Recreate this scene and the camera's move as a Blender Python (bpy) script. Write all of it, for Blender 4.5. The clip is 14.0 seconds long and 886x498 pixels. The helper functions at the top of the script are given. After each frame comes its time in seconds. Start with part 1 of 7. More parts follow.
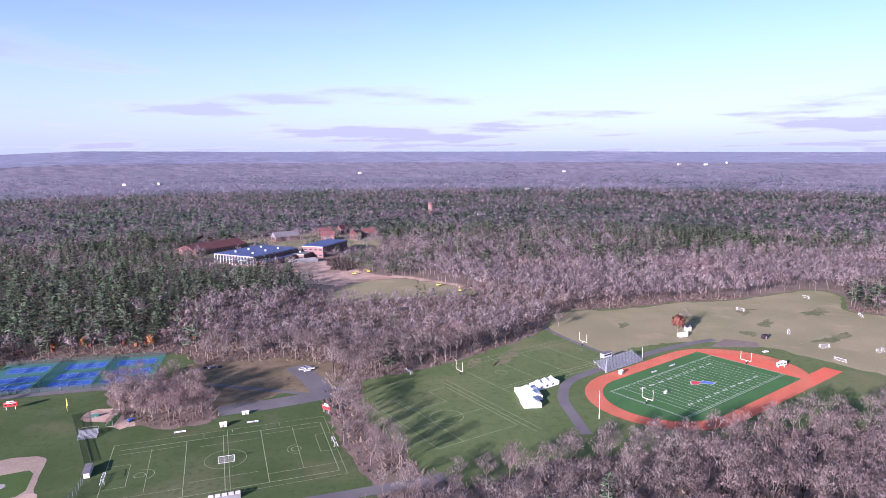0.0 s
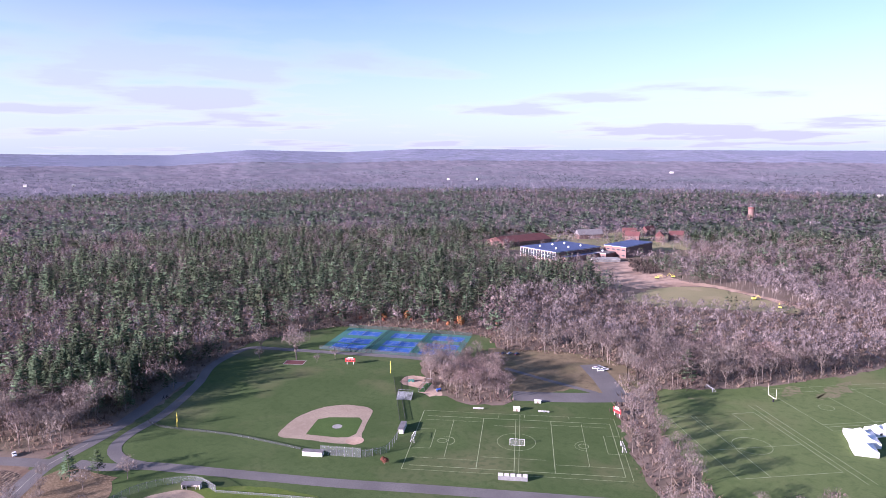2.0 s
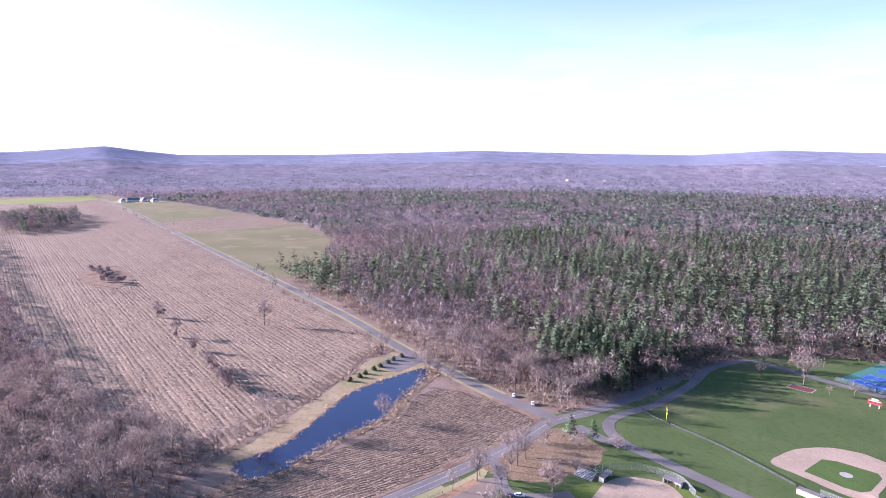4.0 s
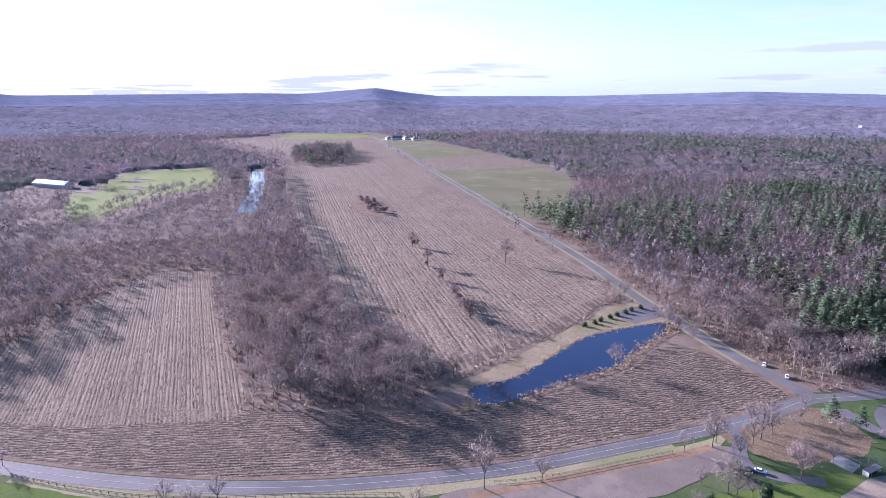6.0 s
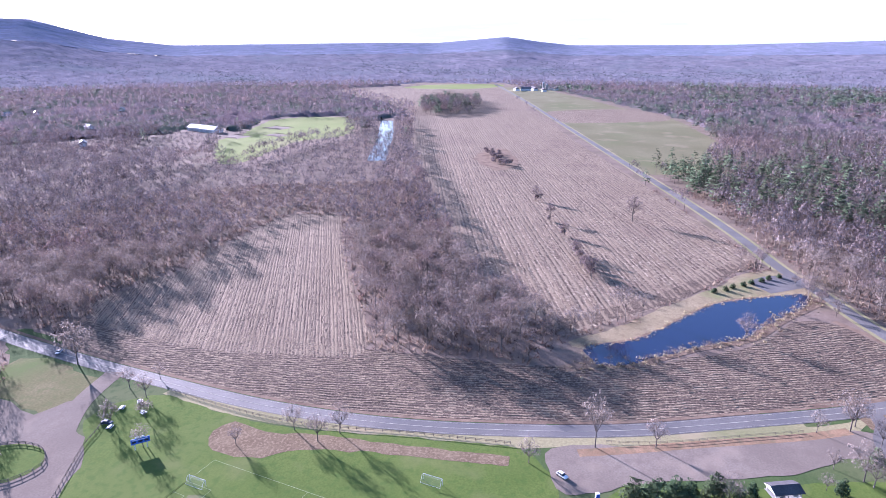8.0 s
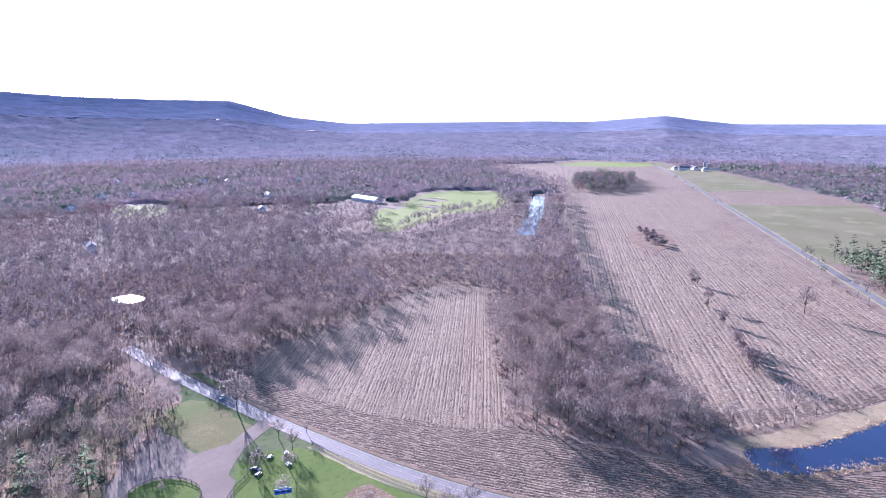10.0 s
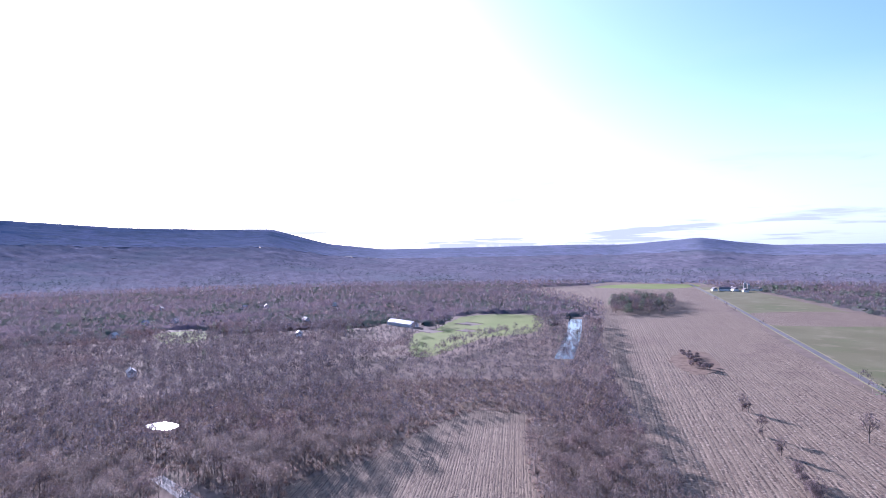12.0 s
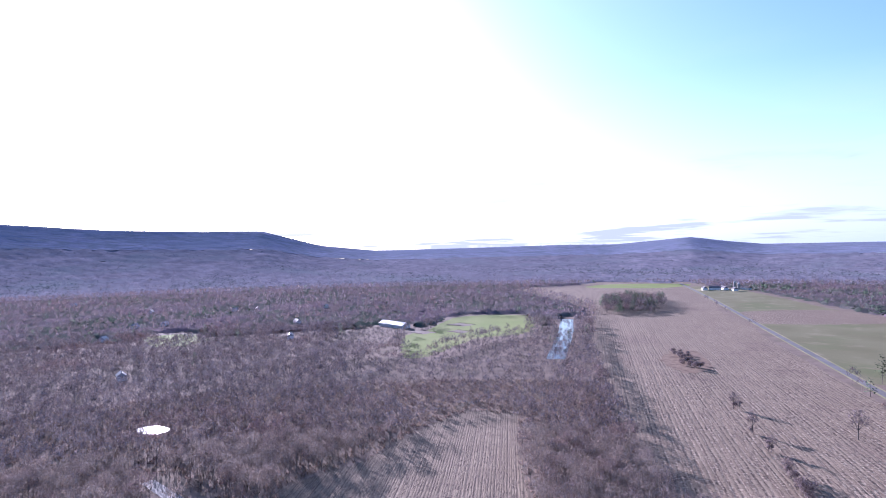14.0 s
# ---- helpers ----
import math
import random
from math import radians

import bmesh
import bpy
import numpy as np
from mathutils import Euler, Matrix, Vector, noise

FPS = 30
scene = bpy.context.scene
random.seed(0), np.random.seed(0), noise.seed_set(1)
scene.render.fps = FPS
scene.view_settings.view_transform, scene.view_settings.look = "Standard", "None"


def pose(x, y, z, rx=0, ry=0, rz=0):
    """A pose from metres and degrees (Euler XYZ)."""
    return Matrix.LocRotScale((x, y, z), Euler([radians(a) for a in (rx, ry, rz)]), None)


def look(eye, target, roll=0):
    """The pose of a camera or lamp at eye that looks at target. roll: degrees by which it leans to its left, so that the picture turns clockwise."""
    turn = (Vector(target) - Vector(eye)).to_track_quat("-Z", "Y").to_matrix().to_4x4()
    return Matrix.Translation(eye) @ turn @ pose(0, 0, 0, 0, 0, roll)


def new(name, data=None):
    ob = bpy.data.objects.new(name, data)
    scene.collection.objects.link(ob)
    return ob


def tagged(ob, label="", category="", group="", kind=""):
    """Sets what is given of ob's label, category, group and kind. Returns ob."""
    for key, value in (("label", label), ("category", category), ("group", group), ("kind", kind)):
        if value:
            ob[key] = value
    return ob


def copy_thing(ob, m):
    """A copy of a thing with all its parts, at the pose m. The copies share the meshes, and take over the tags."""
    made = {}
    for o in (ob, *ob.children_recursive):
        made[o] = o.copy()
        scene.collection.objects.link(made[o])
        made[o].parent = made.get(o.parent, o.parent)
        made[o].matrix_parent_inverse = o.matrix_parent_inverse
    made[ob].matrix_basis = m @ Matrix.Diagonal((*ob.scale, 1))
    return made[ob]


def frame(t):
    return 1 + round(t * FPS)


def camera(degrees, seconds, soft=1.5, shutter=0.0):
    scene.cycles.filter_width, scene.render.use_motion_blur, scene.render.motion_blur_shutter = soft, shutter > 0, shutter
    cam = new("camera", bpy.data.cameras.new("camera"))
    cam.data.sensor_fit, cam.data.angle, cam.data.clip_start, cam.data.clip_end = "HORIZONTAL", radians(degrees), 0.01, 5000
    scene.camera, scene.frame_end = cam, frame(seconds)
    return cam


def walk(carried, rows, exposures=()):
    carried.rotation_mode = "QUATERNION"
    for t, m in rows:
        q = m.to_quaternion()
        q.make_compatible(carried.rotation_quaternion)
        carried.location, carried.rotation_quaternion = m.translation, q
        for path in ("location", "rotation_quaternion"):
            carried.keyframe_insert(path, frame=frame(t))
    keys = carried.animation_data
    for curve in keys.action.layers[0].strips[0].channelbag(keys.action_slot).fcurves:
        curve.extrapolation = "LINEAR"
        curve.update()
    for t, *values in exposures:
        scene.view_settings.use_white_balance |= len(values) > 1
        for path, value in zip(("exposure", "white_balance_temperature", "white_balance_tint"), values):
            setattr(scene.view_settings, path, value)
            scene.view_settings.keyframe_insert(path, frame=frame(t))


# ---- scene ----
# ---- camera: hovers over one spot and turns ----
EYE = (0.0, 0.0, 144.0)
cam = camera(69.03, 14.0, soft=0.72)
# seconds, then the three angles of the pose in degrees
PATH = [
    (0, 81.399, 0.478, -0.072),
    (0.5, 81.404, 0.408, 3.822),
    (1, 81.371, 0.383, 9.336),
    (1.5, 81.397, 0.225, 16.922),
    (2, 81.409, 0.221, 26.671),
    (2.5, 81.413, 0.083, 37.467),
    (3, 81.42, -0.081, 48.872),
    (3.5, 81.447, -0.099, 60.088),
    (4, 81.426, -0.229, 70.428),
    (4.2, 81.436, -0.2, 74.18),
    (6.3, 74.24, 0.11, 94.271),
    (6.5, 72.153, -0.131, 95.115),
    (7, 71.938, 0.01, 96.62),
    (7.5, 72.019, 0.162, 97.25),
    (8, 72.12, 0.038, 103.219),
    (8.5, 72.189, -0.286, 110.796),
    (9, 72.219, -0.342, 113.83),
    (9.2, 72.54, -0.367, 114.476),
    (11.3, 89.53, 0.672, 119.013),
    (11.5, 89.575, 0.737, 119.312),
    (12, 89.658, 0.777, 119.671),
    (12.5, 89.768, 0.72, 119.591),
    (13, 89.743, 0.885, 119.387),
    (13.5, 89.735, 0.952, 119.166),
    (14, 89.729, 1.132, 118.903),
]
# seconds, stops, white balance and tint of the clip's own automatic exposure
EXPOSE = [(0, 1.64, 5800, 40), (1.5, 1.72, 5900, 39), (3, 2.07, 5950, 39), (4.2, 2.28, 5850, 38), (6.3, 1.90, 5450, 35), (7, 2.13, 5450, 35), (7.5, 2.23, 5450, 35), (8, 2.32, 5400, 35), (9, 2.68, 5300, 35), (9.2, 2.68, 5300, 35), (11.3, 1.86, 5300, 33), (14, 1.86, 5300, 33)]
walk(cam, [(t, pose(*EYE, a, b, c)) for t, a, b, c in PATH], EXPOSE)

# ---- sky and sun: low late-autumn sun with thin cloud ----
SUN_YAW, SUN_ELEV = 143.1, 14.5


def make_world():
    w = bpy.data.worlds.new("sky")
    scene.world = w
    w.use_nodes = True
    nt = w.node_tree
    nt.nodes.clear()
    N, L = nt.nodes.new, nt.links.new
    out, bg = N("ShaderNodeOutputWorld"), N("ShaderNodeBackground")
    sky = N("ShaderNodeTexSky")
    sky.sky_type, sky.sun_disc = "NISHITA", False
    sky.sun_elevation, sky.sun_rotation = radians(SUN_ELEV), radians(-SUN_YAW)
    sky.altitude, sky.air_density, sky.dust_density, sky.ozone_density = 150, 1.0, 1.6, 2.2
    # clouds: streaks that flatten towards the horizon
    tc, sep = N("ShaderNodeTexCoord"), N("ShaderNodeSeparateXYZ")
    L(tc.outputs["Generated"], sep.inputs[0])

    def mth(op, a, b=None):
        n = N("ShaderNodeMath")
        n.operation = op
        for i, v in enumerate((a, b)):
            if v is None:
                continue
            if isinstance(v, (int, float)):
                n.inputs[i].default_value = v
            else:
                L(v, n.inputs[i])
        return n.outputs[0]

    zz = mth("ADD", mth("MAXIMUM", sep.outputs[2], 0.0), 0.055)
    comb = N("ShaderNodeCombineXYZ")
    L(mth("DIVIDE", sep.outputs[0], zz), comb.inputs[0])
    L(mth("DIVIDE", sep.outputs[1], zz), comb.inputs[1])
    comb.inputs[2].default_value = 3.7
    nz = N("ShaderNodeTexNoise")
    nz.inputs["Scale"].default_value, nz.inputs["Detail"].default_value, nz.inputs["Roughness"].default_value = 0.42, 7, 0.52
    turn = N("ShaderNodeVectorRotate")
    turn.rotation_type = "Z_AXIS"
    turn.inputs["Angle"].default_value = radians(-48)
    L(comb.outputs[0], turn.inputs["Vector"])
    L(turn.outputs[0], nz.inputs["Vector"])
    cover = N("ShaderNodeMapRange")
    cover.inputs[1].default_value, cover.inputs[2].default_value = 0.50, 0.60
    cover.clamp = True
    L(nz.outputs["Fac"], cover.inputs[0])
    low = N("ShaderNodeMapRange")
    low.inputs[1].default_value, low.inputs[2].default_value, low.inputs[3].default_value, low.inputs[4].default_value = 0.02, 0.20, 0.95, 0.10
    L(sep.outputs[2], low.inputs[0])
    fac = mth("MULTIPLY", cover.outputs[0], low.outputs[0])
    # thick parts of a cloud are greyer
    shade = N("ShaderNodeMixRGB")
    shade.inputs[1].default_value, shade.inputs[2].default_value = (4.6, 5.1, 5.6, 1), (2.85, 3.15, 3.65, 1)
    L(mth("MULTIPLY", cover.outputs[0], 0.8), shade.inputs[0])
    gain = N("ShaderNodeMixRGB")
    gain.blend_type = "MULTIPLY"
    gain.inputs[0].default_value, gain.inputs[2].default_value = 1.0, (0.95, 1.10, 1.17, 1)
    L(sky.outputs[0], gain.inputs[1])
    # pale haze that lies along the horizon
    band = N("ShaderNodeMapRange")
    band.inputs[1].default_value, band.inputs[2].default_value, band.inputs[3].default_value, band.inputs[4].default_value = 0.0, 0.24, 0.5, 0.0
    L(mth("ABSOLUTE", sep.outputs[2]), band.inputs[0])
    mix2 = N("ShaderNodeMixRGB")
    L(band.outputs[0], mix2.inputs[0])
    L(gain.outputs[0], mix2.inputs[1])
    mix2.inputs[2].default_value = (5.2, 6.4, 7.2, 1)
    mix = N("ShaderNodeMixRGB")
    L(fac, mix.inputs[0])
    L(mix2.outputs[0], mix.inputs[1])
    L(shade.outputs[0], mix.inputs[2])
    L(mix.outputs[0], bg.inputs[0])
    bg.inputs[1].default_value = 0.060
    L(bg.outputs[0], out.inputs[0])


make_world()
sun_data = bpy.data.lights.new("sun", "SUN")
sun_data.energy, sun_data.angle, sun_data.color = 5.0, radians(0.55), (1.0, 0.925, 0.86)
sun = new("sun", sun_data)
sun_to = Vector((-math.sin(radians(SUN_YAW)) * math.cos(radians(SUN_ELEV)), math.cos(radians(SUN_YAW)) * math.cos(radians(SUN_ELEV)), math.sin(radians(SUN_ELEV))))
sun.matrix_world = look(sun_to * 900, (0, 0, 0))

# ---- materials ----
def material(name, dark, light, scale=0.2, fine=3.0, rough=1.0, bump=0.3, stain=None, tint=0.0, metal=0.0, rows=None, island=0.0, per_object=0.0, spec=0.04, depth=0.1, clump=None, spots=None):
    """Two colours mixed by noise at two scales. stain: a third colour in patches; rows: (angle in degrees, spacing in metres, colour, strength)."""
    m = bpy.data.materials.new(name)
    m.use_nodes = True
    nt = m.node_tree
    N, L = nt.nodes.new, nt.links.new
    b = nt.nodes["Principled BSDF"]
    b.inputs["Roughness"].default_value, b.inputs["Metallic"].default_value = rough, metal
    b.inputs["Specular IOR Level"].default_value = spec
    geo = N("ShaderNodeNewGeometry")

    def noise_at(s, detail=4.0):
        n = N("ShaderNodeTexNoise")
        n.inputs["Scale"].default_value, n.inputs["Detail"].default_value = s, detail
        L(geo.outputs["Position"], n.inputs["Vector"])
        return n.outputs["Fac"]

    def blend(fac, a, c):
        n = N("ShaderNodeMixRGB")
        for i, v in ((0, fac), (1, a), (2, c)):
            if isinstance(v, float):
                n.inputs[i].default_value = v
            elif isinstance(v, tuple):
                n.inputs[i].default_value = (*v[:3], 1)
            else:
                L(v, n.inputs[i])
        return n.outputs[0]

    def ramp(v, lo, hi, a=0.0, c=1.0):
        n = N("ShaderNodeMapRange")
        L(v, n.inputs[0])
        for i, x in enumerate((lo, hi, a, c)):
            n.inputs[i + 1].default_value = x
        return n.outputs[0]

    big, small = noise_at(scale), noise_at(fine, 6.0)
    col = blend(ramp(big, 0.34, 0.66), dark, light)
    col = blend(ramp(small, 0.3, 0.7, 0.0, 0.55), col, tuple(0.62 * x for x in dark))
    if stain:
        col = blend(ramp(noise_at(scale * 0.37 + 0.003, 5.0), 0.52, 0.68, 0.0, 0.8), col, stain)
    furrow = None
    if rows:
        for angle, spacing, colour, strength in rows:
            mp = N("ShaderNodeMapping")
            mp.inputs["Rotation"].default_value = (0, 0, radians(-angle))
            L(geo.outputs["Position"], mp.inputs["Vector"])
            st = N("ShaderNodeVectorMath")
            st.operation = "MULTIPLY"
            L(mp.outputs[0], st.inputs[0])
            st.inputs[1].default_value = (0.22 / spacing, 1.7 / spacing, 1.0)
            nz = N("ShaderNodeTexNoise")
            nz.inputs["Scale"].default_value, nz.inputs["Detail"].default_value, nz.inputs["Roughness"].default_value = 1.0, 5.0, 0.62
            L(st.outputs[0], nz.inputs["Vector"])
            wv = N("ShaderNodeTexWave")
            wv.bands_direction = "Y"
            wv.inputs["Scale"].default_value = 1 / (spacing * 3.1831)
            wv.inputs["Distortion"].default_value, wv.inputs["Detail"].default_value, wv.inputs["Detail Scale"].default_value = 2.2, 3.0, 0.35
            L(mp.outputs[0], wv.inputs["Vector"])
            both = N("ShaderNodeMath")
            both.operation = "MULTIPLY_ADD"
            L(wv.outputs["Fac"], both.inputs[0])
            both.inputs[1].default_value = 0.26
            L(nz.outputs["Fac"], both.inputs[2])
            furrow = furrow or both.outputs[0]
            mul = N("ShaderNodeMath")
            mul.operation = "MULTIPLY"
            L(ramp(both.outputs[0], 0.54, 0.80, 0.0, strength), mul.inputs[0])
            L(ramp(noise_at(0.05, 5.0), 0.3, 0.62, 0.55, 1.0), mul.inputs[1])
            col = blend(mul.outputs[0], col, colour)
    if clump:
        col = blend(ramp(noise_at(clump[1], 4.0), 0.50, 0.64, 0.0, clump[2]), col, clump[0])
    if spots:
        col = blend(ramp(noise_at(spots[1], 6.0), 0.56, 0.68, 0.0, spots[2]), col, spots[0])
    if tint:
        at = N("ShaderNodeAttribute")
        at.attribute_name = "tint"
        hsv = N("ShaderNodeHueSaturation")
        L(ramp(at.outputs["Fac"], 0.0, 1.0, 1 - tint, 1 + tint), hsv.inputs["Value"])
        L(ramp(at.outputs["Fac"], 0.0, 1.0, 0.47, 0.53), hsv.inputs["Hue"])
        L(col, hsv.inputs["Color"])
        col = hsv.outputs[0]
    if island or per_object:
        src = geo.outputs["Random Per Island"] if island else N("ShaderNodeObjectInfo").outputs["Random"]
        amp = island or per_object
        hsv = N("ShaderNodeHueSaturation")
        L(ramp(src, 0.0, 1.0, 1 - amp, 1 + amp), hsv.inputs["Value"])
        L(col, hsv.inputs["Color"])
        col = hsv.outputs[0]
    L(col, b.inputs["Base Color"])
    if bump:
        bp = N("ShaderNodeBump")
        bp.inputs["Strength"].default_value, bp.inputs["Distance"].default_value = bump, depth
        L(furrow or small, bp.inputs["Height"])
        L(bp.outputs[0], b.inputs["Normal"])
    return m


M = {}
M["litter"] = material("leaf_litter", (0.165, 0.125, 0.10), (0.24, 0.185, 0.15), 0.06, 1.2, stain=(0.14, 0.115, 0.08), clump=((0.13, 0.098, 0.08), 0.3, 0.5))
M["grass"] = material("mown_grass", (0.06, 0.093, 0.034), (0.082, 0.117, 0.046), 0.03, 1.5, stain=(0.118, 0.124, 0.064), spots=((0.14, 0.13, 0.072), 0.02, 0.5), clump=((0.042, 0.070, 0.026), 0.3, 0.5), bump=0.3)
M["turf_green"] = material("pitch_grass", (0.058, 0.102, 0.032), (0.078, 0.125, 0.040), 0.04, 1.6, stain=(0.095, 0.112, 0.05), clump=((0.05, 0.088, 0.028), 0.25, 0.5))
M["east_grass"] = material("mown_grass_going_dry", (0.098, 0.138, 0.052), (0.132, 0.166, 0.07), 0.02, 1.2, stain=(0.14, 0.142, 0.072), spots=((0.18, 0.16, 0.09), 0.012, 0.55), clump=((0.065, 0.10, 0.035), 0.25, 0.5), bump=0.3)
M["leafy_grass"] = material("leaf_strewn_tan_grass", (0.16, 0.125, 0.078), (0.225, 0.178, 0.112), 0.06, 1.0, stain=(0.12, 0.125, 0.056), clump=((0.10, 0.078, 0.05), 0.2, 0.6))
M["spruce"] = material("dark_spruce_needles", (0.042, 0.062, 0.034), (0.07, 0.092, 0.05), 0.06, 1.0, tint=0.3, bump=0.0)
M["dry_grass"] = material("dry_autumn_grass", (0.235, 0.215, 0.12), (0.32, 0.28, 0.165), 0.012, 0.9, stain=(0.14, 0.16, 0.07), spots=((0.31, 0.25, 0.165), 0.03, 0.7))
M["bright_grass"] = material("sunlit_lawn", (0.086, 0.126, 0.03), (0.116, 0.154, 0.04), 0.04, 1.2, stain=(0.105, 0.135, 0.04), spots=((0.14, 0.15, 0.06), 0.05, 0.5), clump=((0.055, 0.10, 0.024), 0.35, 0.5))
M["bank"] = material("tan_bank_grass", (0.235, 0.185, 0.115), (0.32, 0.26, 0.17), 0.05, 1.2, stain=(0.15, 0.165, 0.07), clump=((0.17, 0.13, 0.085), 0.3, 0.6))
M["corner_grass"] = material("thin_leafy_grass", (0.12, 0.118, 0.05), (0.175, 0.15, 0.08), 0.06, 1.0, stain=(0.085, 0.12, 0.035), clump=((0.10, 0.11, 0.045), 0.25, 0.7))
M["leaf_drift"] = material("fallen_orange_leaves", (0.23, 0.15, 0.095), (0.32, 0.21, 0.135), 0.15, 1.5, clump=((0.15, 0.12, 0.075), 0.35, 0.7))
M["hay"] = material("mown_hay_stubble", (0.145, 0.136, 0.076), (0.19, 0.175, 0.104), 0.012, 0.9, stain=(0.115, 0.125, 0.06), spots=((0.215, 0.18, 0.12), 0.03, 0.6))
M["pasture"] = material("yellow_green_pasture", (0.155, 0.195, 0.055), (0.21, 0.235, 0.08), 0.015, 0.4, stain=(0.20, 0.18, 0.095))
M["corn_far"] = material("harvested_corn_stubble", (0.13, 0.092, 0.070), (0.185, 0.137, 0.104), 0.018, 0.6, rows=[(16, 3.4, (0.06, 0.042, 0.035), 0.65), (16, 2.7, (0.36, 0.29, 0.215), 0.4)], bump=0.7, depth=0.9, clump=((0.34, 0.275, 0.205), 0.4, 0.75), spots=((0.115, 0.082, 0.066), 0.012, 0.5))
M["corn_left"] = material("harvested_corn_stubble_rows", (0.115, 0.082, 0.063), (0.165, 0.122, 0.094), 0.02, 0.9, rows=[(23, 1.9, (0.052, 0.036, 0.031), 0.95), (23, 1.5, (0.33, 0.265, 0.195), 0.45)], bump=0.7, depth=0.6, clump=((0.36, 0.29, 0.215), 0.9, 0.6))
M["corn_strip"] = material("harvested_corn_stubble_strip", (0.082, 0.06, 0.048), (0.125, 0.092, 0.073), 0.03, 0.9, rows=[(98, 2.0, (0.046, 0.033, 0.03), 0.95), (99, 1.5, (0.27, 0.21, 0.155), 0.3)], bump=0.7, depth=0.6, clump=((0.27, 0.21, 0.155), 0.95, 0.6))
M["straw"] = material("pale_corn_stalks", (0.215, 0.165, 0.118), (0.30, 0.237, 0.17), 0.05, 1.6, clump=((0.13, 0.095, 0.073), 0.9, 0.85), bump=0.6, depth=0.2)
M["straw_far"] = material("corn_stalk_litter", (0.205, 0.157, 0.113), (0.275, 0.215, 0.156), 0.03, 1.2, clump=((0.12, 0.086, 0.066), 0.5, 0.8), spots=((0.19, 0.142, 0.11), 0.012, 0.6), bump=0.6, depth=0.2)
M["straw_dull"] = material("dull_corn_stalks", (0.21, 0.158, 0.11), (0.30, 0.235, 0.165), 0.05, 1.6, clump=((0.11, 0.08, 0.062), 0.8, 0.85), bump=0.6, depth=0.2)
M["asphalt"] = material("worn_asphalt", (0.13, 0.12, 0.118), (0.18, 0.168, 0.163), 0.05, 2.0, rough=0.75, spec=0.09, bump=0.1, stain=(0.10, 0.098, 0.105))
M["lot"] = material("pale_gravel_lot", (0.185, 0.15, 0.125), (0.24, 0.20, 0.168), 0.03, 1.4, bump=0.2, stain=(0.14, 0.115, 0.098), spots=((0.275, 0.22, 0.175), 0.04, 0.6), clump=((0.155, 0.124, 0.104), 0.2, 0.6))
M["track"] = material("red_running_track", (0.60, 0.135, 0.08), (0.70, 0.175, 0.105), 0.05, 1.0, bump=0.05, stain=(0.52, 0.12, 0.075), spots=((0.36, 0.09, 0.065), 0.09, 0.45))
M["turf"] = material("artificial_turf", (0.060, 0.145, 0.052), (0.070, 0.165, 0.060), 0.04, 1.0, bump=0.1)
M["paint"] = material("white_line_paint", (0.40, 0.46, 0.36), (0.55, 0.60, 0.50), 0.3, 2.0, bump=0.0)
M["faint"] = material("faded_line_paint", (0.24, 0.29, 0.15), (0.34, 0.38, 0.24), 0.2, 1.0, bump=0.0)
M["dirt"] = material("infield_dirt", (0.29, 0.228, 0.172), (0.37, 0.295, 0.225), 0.06, 1.0, bump=0.1, stain=(0.25, 0.195, 0.148), clump=((0.32, 0.255, 0.195), 0.3, 0.5))
M["earth"] = material("bare_orange_earth", (0.42, 0.285, 0.215), (0.55, 0.40, 0.31), 0.05, 0.6, stain=(0.20, 0.135, 0.10), clump=((0.19, 0.13, 0.10), 0.12, 0.6), spots=((0.48, 0.36, 0.28), 0.06, 0.6))
M["worn"] = material("worn_bare_turf", (0.15, 0.15, 0.08), (0.22, 0.195, 0.12), 0.05, 0.9, stain=(0.10, 0.125, 0.05), clump=((0.075, 0.115, 0.04), 0.25, 0.8))
M["mulch"] = material("brown_weedy_bed", (0.14, 0.10, 0.065), (0.205, 0.152, 0.10), 0.1, 1.0, clump=((0.27, 0.20, 0.14), 0.9, 0.6))
M["court_blue"] = material("blue_court_paint", (0.038, 0.112, 0.34), (0.048, 0.13, 0.38), 0.05, 0.8, rough=0.7, bump=0.0, stain=(0.034, 0.10, 0.30))
M["court_green"] = material("green_court_paint", (0.055, 0.16, 0.135), (0.065, 0.185, 0.15), 0.05, 0.8, rough=0.7, bump=0.0)
M["reeds"] = material("straw_coloured_reeds", (0.24, 0.19, 0.125), (0.36, 0.29, 0.19), 0.2, 1.5, tint=0.3, stain=(0.17, 0.13, 0.085))
M["twigs"] = material("bare_grey_twigs", (0.205, 0.165, 0.155), (0.27, 0.222, 0.21), 0.02, 0.6, tint=0.25, bump=0.0, stain=(0.265, 0.185, 0.17))
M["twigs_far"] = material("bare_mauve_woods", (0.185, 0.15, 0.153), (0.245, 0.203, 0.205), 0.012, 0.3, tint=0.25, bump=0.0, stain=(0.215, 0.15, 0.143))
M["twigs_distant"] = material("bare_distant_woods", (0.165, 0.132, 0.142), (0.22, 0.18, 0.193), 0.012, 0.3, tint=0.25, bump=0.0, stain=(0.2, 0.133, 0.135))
M["twigs_light"] = material("pale_grey_twigs", (0.27, 0.228, 0.21), (0.35, 0.30, 0.278), 0.1, 0.8, tint=0.2, bump=0.0, stain=(0.30, 0.222, 0.2))
M["reed_tufts"] = material("straw_tufts", (0.36, 0.28, 0.18), (0.50, 0.41, 0.28), 0.2, 1.5, tint=0.3, bump=0.0)
